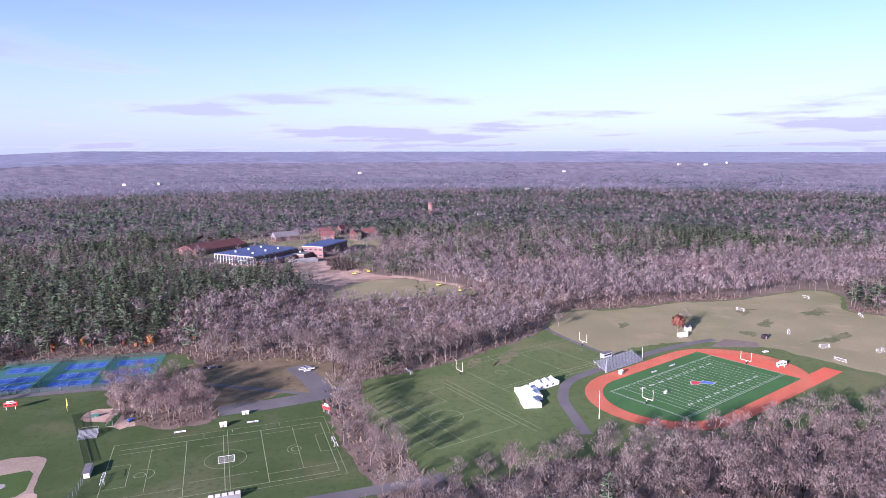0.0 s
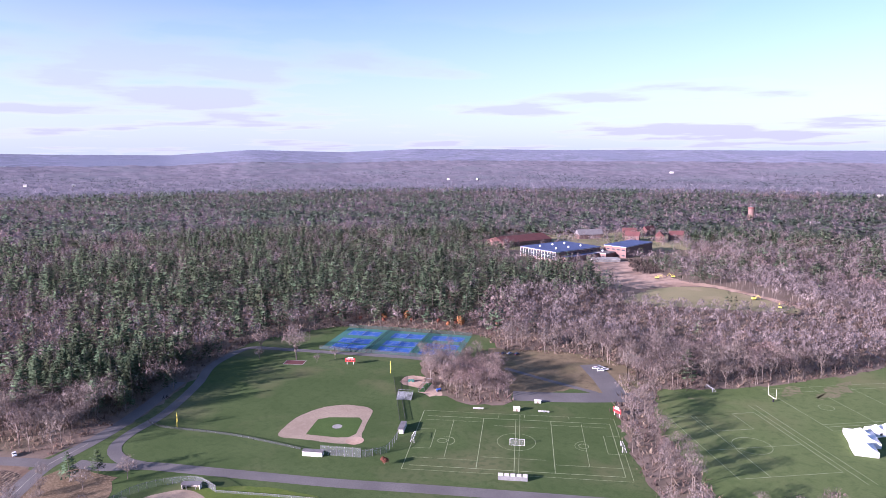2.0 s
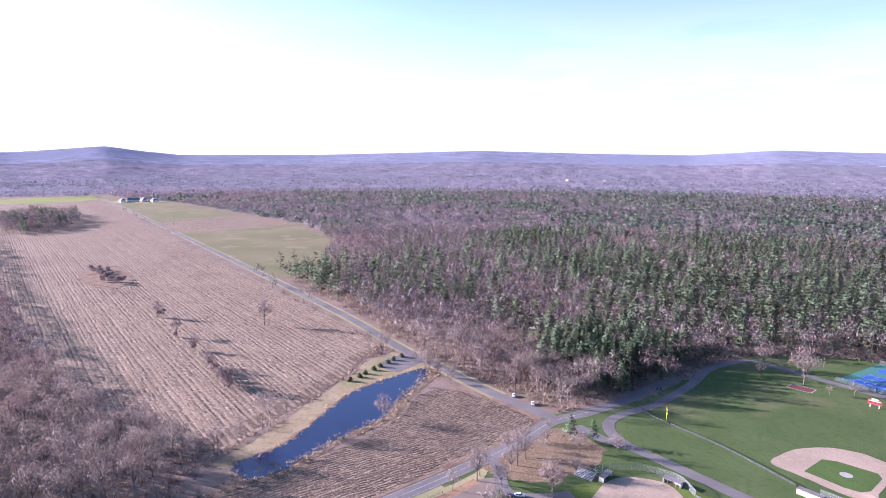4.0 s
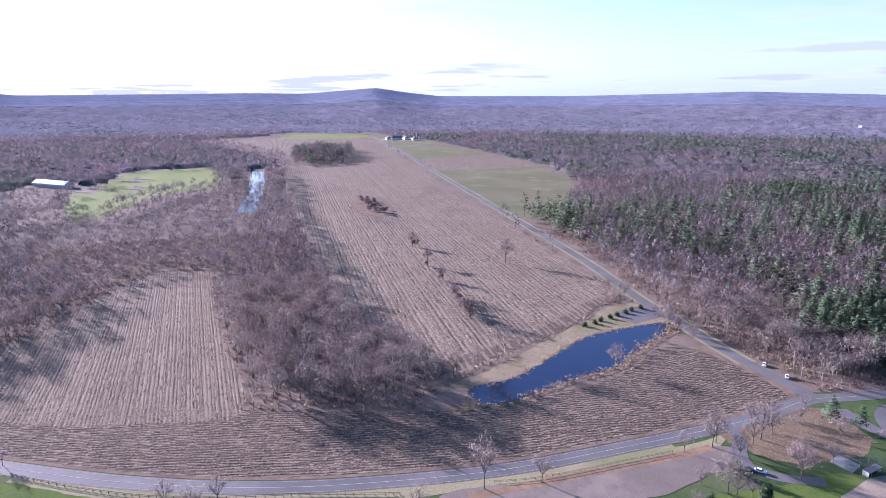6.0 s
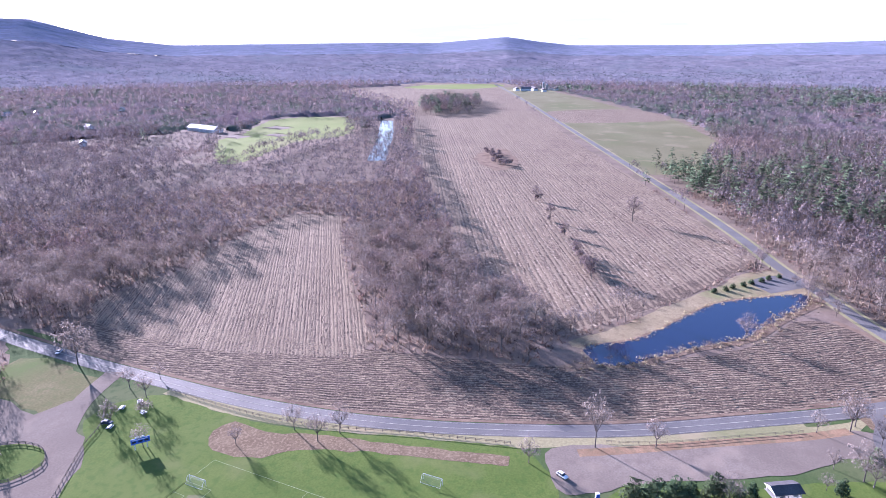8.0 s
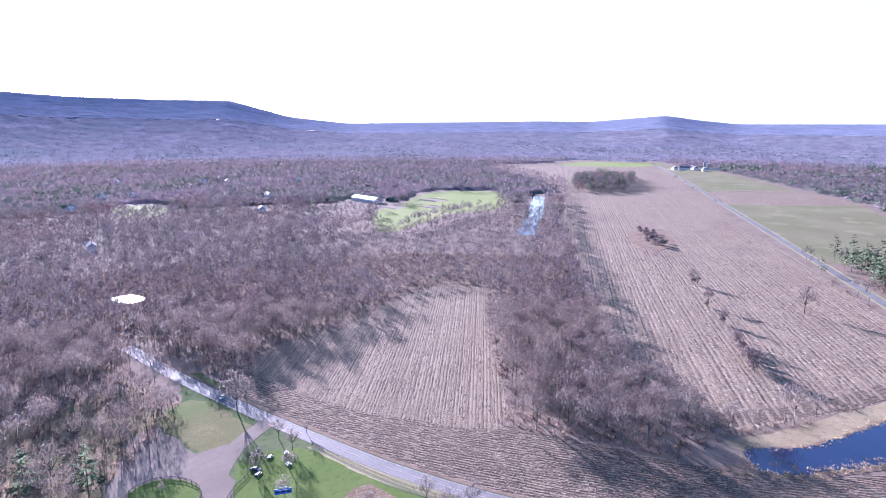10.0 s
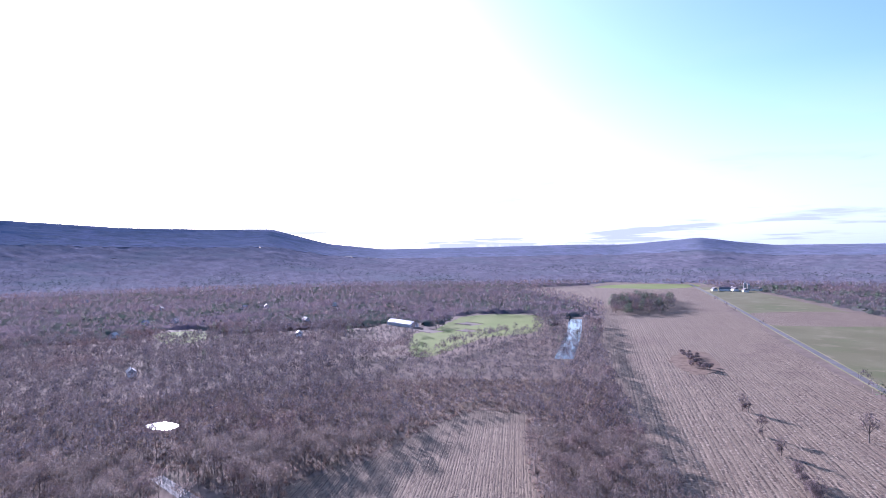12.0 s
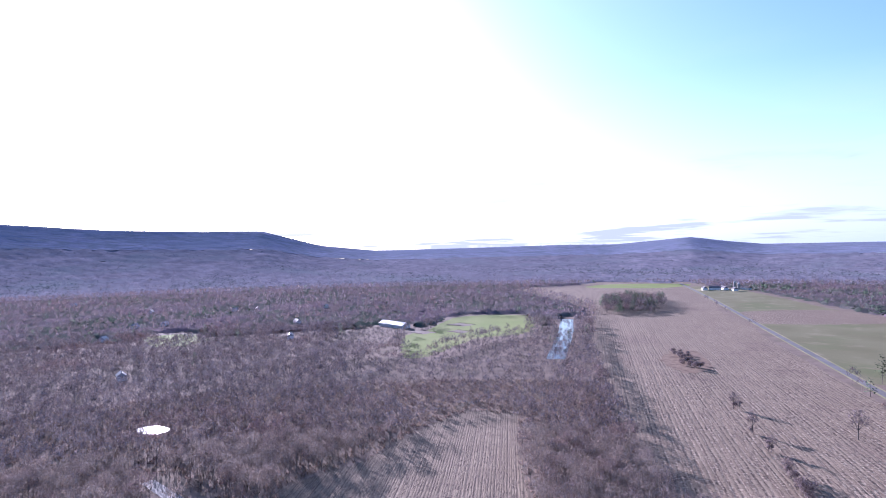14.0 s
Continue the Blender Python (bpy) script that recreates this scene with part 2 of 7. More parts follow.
M["brush"] = material("brown_undergrowth", (0.19, 0.135, 0.11), (0.27, 0.20, 0.165), 0.05, 0.8, tint=0.3, bump=0.0)
M["field_twigs"] = material("mauve_brown_twigs", (0.17, 0.13, 0.125), (0.25, 0.2, 0.195), 0.1, 0.8, tint=0.2, bump=0.0)
M["bark"] = material("grey_bark", (0.135, 0.11, 0.098), (0.215, 0.185, 0.165), 0.5, 4.0, bump=0.3)
M["needles"] = material("pine_needles", (0.047, 0.071, 0.043), (0.082, 0.108, 0.064), 0.06, 1.0, tint=0.38, bump=0.0)
M["orange_leaves"] = material("orange_brown_leaves", (0.25, 0.10, 0.05), (0.34, 0.15, 0.075), 0.4, 2.0, tint=0.25, bump=0.0)
M["rust_leaves"] = material("rust_coloured_leaves", (0.115, 0.038, 0.034), (0.18, 0.062, 0.05), 0.4, 2.0, tint=0.25, bump=0.0)
M["white"] = material("white_painted_metal", (0.62, 0.62, 0.62), (0.72, 0.72, 0.72), 0.5, 3.0, rough=0.5, spec=0.4, bump=0.0)
M["canvas"] = material("white_tent_canvas", (0.78, 0.78, 0.80), (0.84, 0.84, 0.85), 0.4, 3.0, rough=0.8, bump=0.05)
M["steel"] = material("galvanised_steel", (0.30, 0.31, 0.33), (0.40, 0.41, 0.43), 0.4, 3.0, rough=0.5, spec=0.4, metal=0.1, bump=0.0)
M["fence_steel"] = material("dull_fence_steel", (0.17, 0.175, 0.18), (0.24, 0.245, 0.25), 0.4, 3.0, rough=0.6, bump=0.0)
M["red"] = material("red_painted_board", (0.52, 0.03, 0.03), (0.60, 0.045, 0.04), 0.5, 3.0, rough=0.5, spec=0.4, bump=0.0)
M["yellow"] = material("yellow_paint", (0.62, 0.54, 0.09), (0.70, 0.60, 0.12), 0.5, 3.0, rough=0.5, spec=0.4, bump=0.0)
M["blue"] = material("blue_plastic", (0.04, 0.12, 0.48), (0.05, 0.15, 0.55), 0.5, 3.0, rough=0.5, spec=0.4, bump=0.0)
M["brick"] = material("dull_red_brick", (0.165, 0.105, 0.098), (0.22, 0.14, 0.128), 0.3, 3.0, bump=0.2)
M["roof_blue"] = material("blue_grey_metal_roof", (0.06, 0.078, 0.165), (0.082, 0.105, 0.21), 0.1, 0.8, rough=0.6, spec=0.2, bump=0.1)
M["roof_red"] = material("dull_red_roof", (0.115, 0.052, 0.052), (0.15, 0.068, 0.066), 0.1, 1.0, bump=0.2)
M["roof_grey"] = material("grey_shingle_roof", (0.15, 0.14, 0.145), (0.21, 0.20, 0.205), 0.3, 2.0, bump=0.2)
M["roof_dark"] = material("dark_grey_shingles", (0.075, 0.072, 0.078), (0.11, 0.105, 0.11), 0.3, 2.0, bump=0.2)
M["roof_pale"] = material("pale_grey_roofing", (0.30, 0.29, 0.30), (0.38, 0.37, 0.38), 0.3, 2.0, rough=0.45, spec=0.6, bump=0.1)
M["slash"] = material("dark_brush_heap", (0.055, 0.045, 0.042), (0.11, 0.085, 0.075), 0.2, 1.0, tint=0.3, bump=0.0)
M["siding"] = material("pale_wall_siding", (0.60, 0.57, 0.53), (0.70, 0.67, 0.63), 0.3, 3.0, bump=0.05)
M["concrete"] = material("pale_concrete", (0.29, 0.28, 0.265), (0.38, 0.365, 0.345), 0.2, 2.0, bump=0.1)
M["fence_wood"] = material("weathered_fence_wood", (0.19, 0.15, 0.12), (0.28, 0.23, 0.19), 0.5, 3.0, bump=0.2)
M["dark"] = material("dark_void", (0.025, 0.025, 0.03), (0.04, 0.04, 0.045), 0.5, 3.0, rough=0.6, bump=0.0)
M["rubber"] = material("tyre_rubber", (0.02, 0.02, 0.02), (0.03, 0.03, 0.03), 0.5, 3.0, rough=0.8, bump=0.0)


def glossy(name, colour, rough, metal=0.0, bump_scale=0.0, bump=0.0):
    m = bpy.data.materials.new(name)
    m.use_nodes = True
    nt = m.node_tree
    b = nt.nodes["Principled BSDF"]
    b.inputs["Base Color"].default_value = (*colour, 1)
    b.inputs["Roughness"].default_value, b.inputs["Metallic"].default_value = rough, metal
    if bump:
        geo, n, bp = nt.nodes.new("ShaderNodeNewGeometry"), nt.nodes.new("ShaderNodeTexNoise"), nt.nodes.new("ShaderNodeBump")
        n.inputs["Scale"].default_value, n.inputs["Detail"].default_value = bump_scale, 5
        bp.inputs["Strength"].default_value, bp.inputs["Distance"].default_value = bump, 0.05
        nt.links.new(geo.outputs["Position"], n.inputs["Vector"])
        nt.links.new(n.outputs["Fac"], bp.inputs["Height"])
        nt.links.new(bp.outputs[0], b.inputs["Normal"])
    return m


def soften(m, share, glow_through=0.4, grain=0.0, gap=0.5, least=0.0, needles=False):
    """Fine twigs or needles: partly open to the light, and lit from behind as well as from in front. grain: twigs to the metre; gap: how much stays open."""
    nt = m.node_tree
    b, out = nt.nodes["Principled BSDF"], nt.nodes["Material Output"]
    col = b.inputs["Base Color"].links[0].from_socket
    d, t, c = nt.nodes.new("ShaderNodeBsdfDiffuse"), nt.nodes.new("ShaderNodeBsdfTranslucent"), nt.nodes.new("ShaderNodeBsdfTransparent")
    m1, m2 = nt.nodes.new("ShaderNodeMixShader"), nt.nodes.new("ShaderNodeMixShader")
    m1.inputs[0].default_value, m2.inputs[0].default_value = glow_through, share
    if grain:
        geo, nz, mp = nt.nodes.new("ShaderNodeNewGeometry"), nt.nodes.new("ShaderNodeTexNoise"), nt.nodes.new("ShaderNodeMapRange")
        nz.inputs["Scale"].default_value, nz.inputs["Detail"].default_value, nz.inputs["Roughness"].default_value = grain, 2.0, 0.6
        nt.links.new(geo.outputs["Position"], nz.inputs["Vector"])
        nt.links.new(nz.outputs["Fac"], mp.inputs[0])
        for i, v in enumerate((gap - 0.06, gap + 0.06, least, share)):
            mp.inputs[i + 1].default_value = v
        nt.links.new(mp.outputs[0], m2.inputs[0])
    at, tr = nt.nodes.new("ShaderNodeAttribute"), nt.nodes.new("ShaderNodeVectorTransform")
    at.attribute_name = "soft"
    tr.vector_type, tr.convert_from, tr.convert_to = "NORMAL", "OBJECT", "WORLD"
    nt.links.new(at.outputs["Vector"], tr.inputs[0])
    for n in (d, t):
        nt.links.new(col, n.inputs["Color"])
        if needles:
            nt.links.new(tr.outputs[0], n.inputs["Normal"])
    nt.links.new(d.outputs[0], m1.inputs[1])
    nt.links.new(t.outputs[0], m1.inputs[2])
    nt.links.new(c.outputs[0], m2.inputs[1])
    nt.links.new(m1.outputs[0], m2.inputs[2])
    nt.links.new(m2.outputs[0], out.inputs[0])
    nt.nodes.remove(b)


soften(M["twigs"], 0.7, 0.3, 2.1, 0.48, 0.2)
soften(M["field_twigs"], 0.95, 0.25, 2.2, 0.46, 0.45)
soften(M["twigs_distant"], 0.5, 0.35)
soften(M["brush"], 0.75, 0.35)
soften(M["twigs_light"], 0.66, 0.45, 2.4, 0.5, 0.18)
soften(M["reed_tufts"], 0.9, 0.4)
soften(M["twigs_far"], 0.68, 0.18, 1.2, 0.48, 0.24)
soften(M["needles"], 0.95, 0.06, 1.3, 0.36, 0.15, True)
soften(M["spruce"], 0.95, 0.08, 2.0, 0.38, 0.2, True)
M["water"] = glossy("dark_still_water", (0.008, 0.014, 0.045), 0.06, 0.0, 0.5, 0.05)
M["glass"] = glossy("window_glass", (0.03, 0.04, 0.05), 0.06)
M["car_white"] = glossy("white_car_paint", (0.75, 0.75, 0.76), 0.25)
M["car_dark"] = glossy("dark_blue_car_paint", (0.04, 0.05, 0.09), 0.25)
M["car_silver"] = glossy("silver_car_paint", (0.5, 0.51, 0.53), 0.25, 0.4)

# ---- mesh helpers ----
RNG = np.random.default_rng(7)


def mesh_of(name, verts, faces, mats, tint=None, normals=None, which=None):
    """A mesh of triangles or quads from arrays; all faces have the same number of corners."""
    verts, faces = np.asarray(verts, np.float32), np.asarray(faces, np.int32)
    me = bpy.data.meshes.new(name)
    k = faces.shape[1]
    me.vertices.add(len(verts))
    me.vertices.foreach_set("co", verts.ravel())
    me.loops.add(faces.size)
    me.loops.foreach_set("vertex_index", faces.ravel())
    me.polygons.add(len(faces))
    me.polygons.foreach_set("loop_start", np.arange(0, faces.size, k, dtype=np.int32))
    for m in mats if isinstance(mats, (list, tuple)) else [mats]:
        me.materials.append(m)
    if tint is not None:
        a = me.attributes.new("tint", "FLOAT", "POINT")
        a.data.foreach_set("value", np.asarray(tint, np.float32))
    if normals is not None:
        for key in ("custom_normal", "soft"):
            a = me.attributes.new(key, "FLOAT_VECTOR", "POINT")
            a.data.foreach_set("vector", np.asarray(normals, np.float32).ravel())
    if which is not None:
        me.polygons.foreach_set("material_index", np.asarray(which, np.int32))
    me.update(calc_edges=True)
    me.validate()
    return me


def part(name, bm, mat, parent=None, label=""):
    """Links a bmesh as one mesh object under a thing or a part."""
    me = bpy.data.meshes.new(name)
    bm.normal_update()
    bm.to_mesh(me)
    bm.free()
    me.materials.append(mat)
    ob = new(name, me)
    if parent is not None:
        ob.parent = parent
    return tagged(ob, label)


def box(bm, x, y, z, sx, sy, sz, turn=0.0, bevel=0.0):
    """A box with its centre at x, y and its foot at z."""
    m = Matrix.Translation((x, y, z + sz / 2)) @ Matrix.Rotation(radians(turn), 4, "Z") @ Matrix.Diagonal((sx, sy, sz, 1))
    made = bmesh.ops.create_cube(bm, size=1, matrix=m)
    if bevel:
        edges = list({e for v in made["verts"] for e in v.link_edges})
        bmesh.ops.bevel(bm, geom=edges, offset=bevel, segments=1, affect="EDGES")
    return bm


def rod(bm, a, b, r, r2=None, n=6):
    """A tapered rod from a to b."""
    a, b = Vector(a), Vector(b)
    d = b - a
    m = Matrix.Translation((a + b) / 2) @ d.to_track_quat("Z", "Y").to_matrix().to_4x4()
    bmesh.ops.create_cone(bm, cap_ends=True, segments=n, radius1=r, radius2=r if r2 is None else r2, depth=d.length, matrix=m)
    return bm


def empty(name, x, y, z=0.0, turn=0.0, label="", category="", group="", kind=""):
    ob = new(name)
    ob.matrix_basis = pose(x, y, z, 0, 0, turn)
    return tagged(ob, label, category, group, kind)


def catmull(pts, step, closed):
    """A smooth line through the points, with a vertex about every step metres."""
    p = [np.array(q, float) for q in pts]
    n = len(p)
    out = []
    for i in range(n if closed else n - 1):
        if closed:
            a, b, c, d = p[i - 1], p[i], p[(i + 1) % n], p[(i + 2) % n]
        else:
            a, b, c, d = p[max(i - 1, 0)], p[i], p[i + 1], p[min(i + 2, n - 1)]
        k = max(1, int(np.linalg.norm(c - b) / step))
        for j in range(k):
            t = j / k
            out.append(0.5 * (2 * b + (c - a) * t + (2 * a - 5 * b + 4 * c - d) * t * t + (3 * b - a - 3 * c + d) * t ** 3))
    if not closed:
        out.append(p[-1])
    return np.array(out)


def sheet(name, pts, z, mat, label, smooth=True, rough=0.0, step=4.0, kind="structure", category="ground", thick=0.0, parent=None):
    """A patch of ground with the given outline. rough: how far its edge wanders, in metres."""
    line = catmull(pts, step, True) if smooth else np.array(pts, float)
    if rough:
        line = np.array([(x + rough * noise.noise((x * 0.15, y * 0.15, 3)) * 2, y + rough * noise.noise((x * 0.15, y * 0.15, 9)) * 2) for x, y in line])
    bm = bmesh.new()
    f = bm.faces.new([bm.verts.new((x, y, z)) for x, y in line])
    if f.calc_area() and f.normal.z < 0:
        f.normal_flip()
    f.normal_update()
    if f.normal.z < 0:
        f.normal_flip()
    bmesh.ops.triangulate(bm, faces=bm.faces[:])
    ob = part(name, bm, mat, parent)
    if parent is None:
        tagged(ob, label, category, "", kind)
    return ob


def ribbon_mesh(line, width, z):
    """Vertices and quads of a band along a line."""
    d = np.gradient(line, axis=0)
    d /= np.linalg.norm(d, axis=1)[:, None] + 1e-9
    nrm = np.stack([-d[:, 1], d[:, 0]], 1)
    w = np.asarray(width) / 2 * np.ones(len(line))
    a, b = line + nrm * w[:, None], line - nrm * w[:, None]
    v = np.empty((2 * len(line), 3))
    v[0::2, :2], v[1::2, :2], v[:, 2] = a, b, z
    i = np.arange(len(line) - 1) * 2
    return v, np.stack([i, i + 1, i + 3, i + 2], 1)


def ribbon(name, pts, width, z, mat, label, step=4.0, kind="structure", category="road", smooth=True, parent=None):
    line = catmull(pts, step, False) if smooth else np.array(pts, float)
    v, f = ribbon_mesh(line, width, z)
    ob = new(name, mesh_of(name, v, f, mat))
    if parent is not None:
        ob.parent = parent
        return ob
    return tagged(ob, label, category, "", kind)


def inside(poly, x, y):
    poly = np.array(poly, float)
    r = np.zeros(x.shape, bool)
    for (x0, y0), (x1, y1) in zip(poly, np.roll(poly, -1, 0)):
        if y0 != y1:
            r ^= ((y0 > y) != (y1 > y)) & (x < (x1 - x0) * (y - y0) / (y1 - y0) + x0)
    return r


def near_line(pts, x, y, dist):
    pts = np.array(pts, float)
    r = np.zeros(x.shape, bool)
    for a, b in zip(pts[:-1], pts[1:]):
        d = b - a
        t = np.clip(((x - a[0]) * d[0] + (y - a[1]) * d[1]) / (d @ d), 0, 1)
        r |= np.hypot(x - a[0] - t * d[0], y - a[1] - t * d[1]) < dist
    return r


# ---- plan ----
CAMPUS = [(-28, 250), (-48, 296), (-60, 326), (-68, 350), (-70, 375), (-76, 425), (-120, 437), (-165, 425), (-200, 457), (-300, 437), (-328, 400), (-345, 360), (-328, 300), (-307, 245), (-295, 205), (-300, 172), (-270, 112), (-240, 50), (-226, 0), (-219, -50), (-218, -110), (-232, -200), (-250, -290), (-205, -250), (-150, -225), (-95, -190), (-80, -100), (-90, 0), (-90, 120), (-40, 200)]
EAST = [(-52, 386), (-44, 398), (-9, 417), (26, 447), (74, 497), (96, 549), (110, 570), (164, 578), (224, 600), (282, 610), (377, 650), (393, 618), (365, 562), (400, 530), (420, 480), (300, 390), (226, 318), (176, 314), (111, 296), (69, 287), (44, 281), (15, 262), (-6, 268), (-22, 300), (-36, 322), (-46, 346)]
BIG_FIELD = [(-1400, -388), (-1440, -150), (-998, -29), (-738, 42), (-555, 90), (-462, 114), (-424, 92), (-402, 78), (-380, 62), (-351, 36), (-324, 10), (-308, -4), (-335, -32), (-372, -68), (-440, -96), (-580, -150), (-844, -240), (-1100, -312)]
FIELD_BEYOND = [(-1410, -392), (-1440, -150), (-2260, -352), (-2290, -620), (-2080, -640), (-1930, -772), (-1700, -600)]
LEFT_FIELD = [(-272, -262), (-292, -276), (-358, -259), (-453, -262), (-500, -250), (-506, -210), (-391, -160), (-290, -108), (-264, -103), (-258, -115), (-255, -140), (-251, -178), (-255, -215), (-262, -245)]
STRIP = [(-243, -255), (-229, -203), (-220.5, -150), (-217, -110), (-217, -70), (-222, -25), (-233, 20), (-250, 66), (-263, 98), (-272, 122), (-282, 146), (-291, 157), (-302, 158), (-322, 151), (-340, 142), (-355, 130), (-352, 111), (-314, 80), (-281, 24), (-272, -20), (-270, -97), (-275, -175), (-272, -262)]
POND = [(-297, 2), (-308, 23), (-326, 40), (-351, 58), (-374, 80), (-388, 106), (-396, 128), (-378, 124), (-354, 103), (-326, 82), (-306, 52), (-284, 25), (-280, 8)]
BANK = [(-300, -6), (-319, 13), (-342, 33), (-361, 47), (-384, 67), (-403, 83), (-424, 96), (-440, 124), (-424, 140), (-398, 134), (-386, 104), (-372, 80), (-349, 58), (-325, 42), (-306, 24), (-294, 4)]
RIGHT_FIELD = [(-2150, -300), (-2060, -160), (-1491, 72), (-1328, 143), (-1130, 170), (-991, 175), (-800, 123), (-760, 62), (-896, 18), (-1259, -72), (-1700, -188)]
PASTURE = [(-733, -472), (-884, -559), (-941, -557), (-1157, -601), (-1215, -479), (-990, -393), (-897, -435), (-719, -430)]
BARNYARD = [(-900, -545), (-930, -660), (-980, -660), (-975, -575)]
SCHOOL = [(-310, 800), (-330, 900), (-240, 960), (-110, 990), (-90, 930), (-150, 880), (-180, 830), (-240, 800)]
SLOPE = [(-200, 856), (-165, 719), (-130, 660), (-118, 625), (-60, 618), (30, 640), (40, 655), (14, 685), (-45, 730), (-78, 745), (-120, 800), (-150, 850)]
RIVER = [(-1350, -430), (-1185, -388), (-1080, -355), (-1000, -330), (-860, -292), (-770, -268), (-650, -262), (-560, -285), (-480, -320), (-420, -365), (-372, -420), (-343, -458), (-322, -520), (-310, -600), (-290, -720)]
ROAD_RIVER = [(-262, -360), (-243, -293), (-229, -232), (-219, -178), (-212, -131), (-210, -90), (-212, -56), (-217, -24), (-223, 5), (-231, 32), (-244, 66), (-254, 92), (-265, 118), (-278, 144), (-291, 166), (-295, 187), (-299, 206), (-308, 232), (-326, 275)]
ROAD_FARM = [(-2320, -357), (-1738, -197), (-1062, -23), (-792, 46), (-613, 91), (-520, 112), (-443, 126), (-400, 138), (-355, 149), (-326, 158), (-305, 166), (-291, 171)]
DRIVE = [(-282, 176), (-265, 180), (-250, 189), (-220, 198), (-165, 214), (-127, 227), (-85, 241), (-30, 259), (0, 270)]
LOOP = [(-250, 189), (-265, 188), (-279, 194), (-287, 208), (-293, 236), (-312, 276), (-331, 306), (-338, 335), (-336, 350), (-318, 356), (-283, 365), (-249, 374), (-210, 383), (-170, 383), (-148, 379)]
SOUTH_DRIVE = [(-222, -206), (-197, -202), (-179, -194), (-163, -184), (-142, -176), (-115, -164), (-90, -150)]
GLINT = [(-349, -449), (-350, -460), (-346, -469), (-338, -474), (-331, -468), (-330, -457), (-334, -448), (-342, -444)]
HOUSE_LAWN = [(-640, -840), (-700, -960), (-760, -930), (-720, -830)]
CLUMP = [(-206, 376), (-199, 391), (-171, 402), (-150, 380), (-126, 338), (-138, 325), (-162, 328), (-190, 352)]
POND_EDGE = [(-262, -30), (-300, -8), (-300, 20), (-330, 60), (-390, 140), (-345, 150), (-262, 40)]
SCHOOL_YARD = [(-395, 905), (-320, 895), (-250, 960), (-110, 990), (-100, 1060), (-115, 1125), (-200, 1185), (-290, 1100), (-390, 1030)]
SCHOOL_FRONT = [(-430, 780), (-300, 690), (-150, 690), (-60, 760), (-40, 1000), (-80, 1260), (-430, 1140)]
HOMES = [(-785, -716, 40), (-775, -1090, 20), (-822, -1066, 30), (-1075, -1149, 10), (-1117, -1119, 50), (-1030, -1700, 30), (-944, -843, 70), (-1213, -994, 20), (-458, -670, 60), (-640, -980, 30), (-980, -1320, 40)]
CORN_PATCH = [(212, 300), (262, 348), (300, 345), (250, 285)]

# ---- ground ----
bm = bmesh.new()
bmesh.ops.create_circle(bm, cap_ends=True, radius=4950, segments=96)
tagged(part("ground", bm, M["litter"]), "brown leaf-strewn ground that reaches the hills", "ground", "", "structure")
sheet("lawn_campus", CAMPUS, 0.03, M["grass"], "mown green lawn round the sports fields", rough=2.0)
sheet("lawn_east", EAST, 0.03, M["east_grass"], "mown green and tan playing fields by the track", rough=2.0)
sheet("field_corn", BIG_FIELD, 0.05, M["corn_far"], "large harvested brown corn field with stubble rows", rough=1.5)
sheet("field_beyond", FIELD_BEYOND, 0.03, M["corn_far"], "brown stubble field beyond the cross lane", rough=3)
sheet("field_left", LEFT_FIELD, 0.06, M["corn_left"], "harvested corn field with pale stubble rows", rough=1.5)
sheet("field_strip", STRIP, 0.04, M["corn_strip"], "strip of harvested corn along the road", rough=1.0)
sheet("field_green", RIGHT_FIELD, 0.05, M["hay"], "dull green hay field beside the straight road", rough=2)
sheet("pasture", PASTURE, 0.05, M["pasture"], "bright yellow-green pasture by the barn", rough=4)
sheet("pond_bank", BANK, 0.08, M["bank"], "grassy bank of the pond", rough=1.0)
sheet("pond", POND, 0.12, M["water"], "dark blue still pond", rough=1.2, category="water")
ribbon("river", RIVER[1:6], 24, 0.05, M["water"], "slow river between bare trees", category="water")
sheet("river_pool", GLINT, 0.06, M["water"], "open pool of the river in the woods", category="water")
ribbon("road_river", ROAD_RIVER, 8.6, 0.10, M["asphalt"], "grey two-lane road with worn asphalt")
ribbon("road_farm", ROAD_FARM, 8.0, 0.11, M["asphalt"], "straight grey road towards the farm")
ribbon("drive", DRIVE, 7.4, 0.12, M["asphalt"], "grey campus drive along the fields")
ribbon("drive_loop", LOOP, 6.4, 0.13, M["asphalt"], "narrow drive that curves past the tennis courts")
ribbon("drive_south", SOUTH_DRIVE, 9, 0.12, M["lot"], "pale gravel drive past the grass ring")

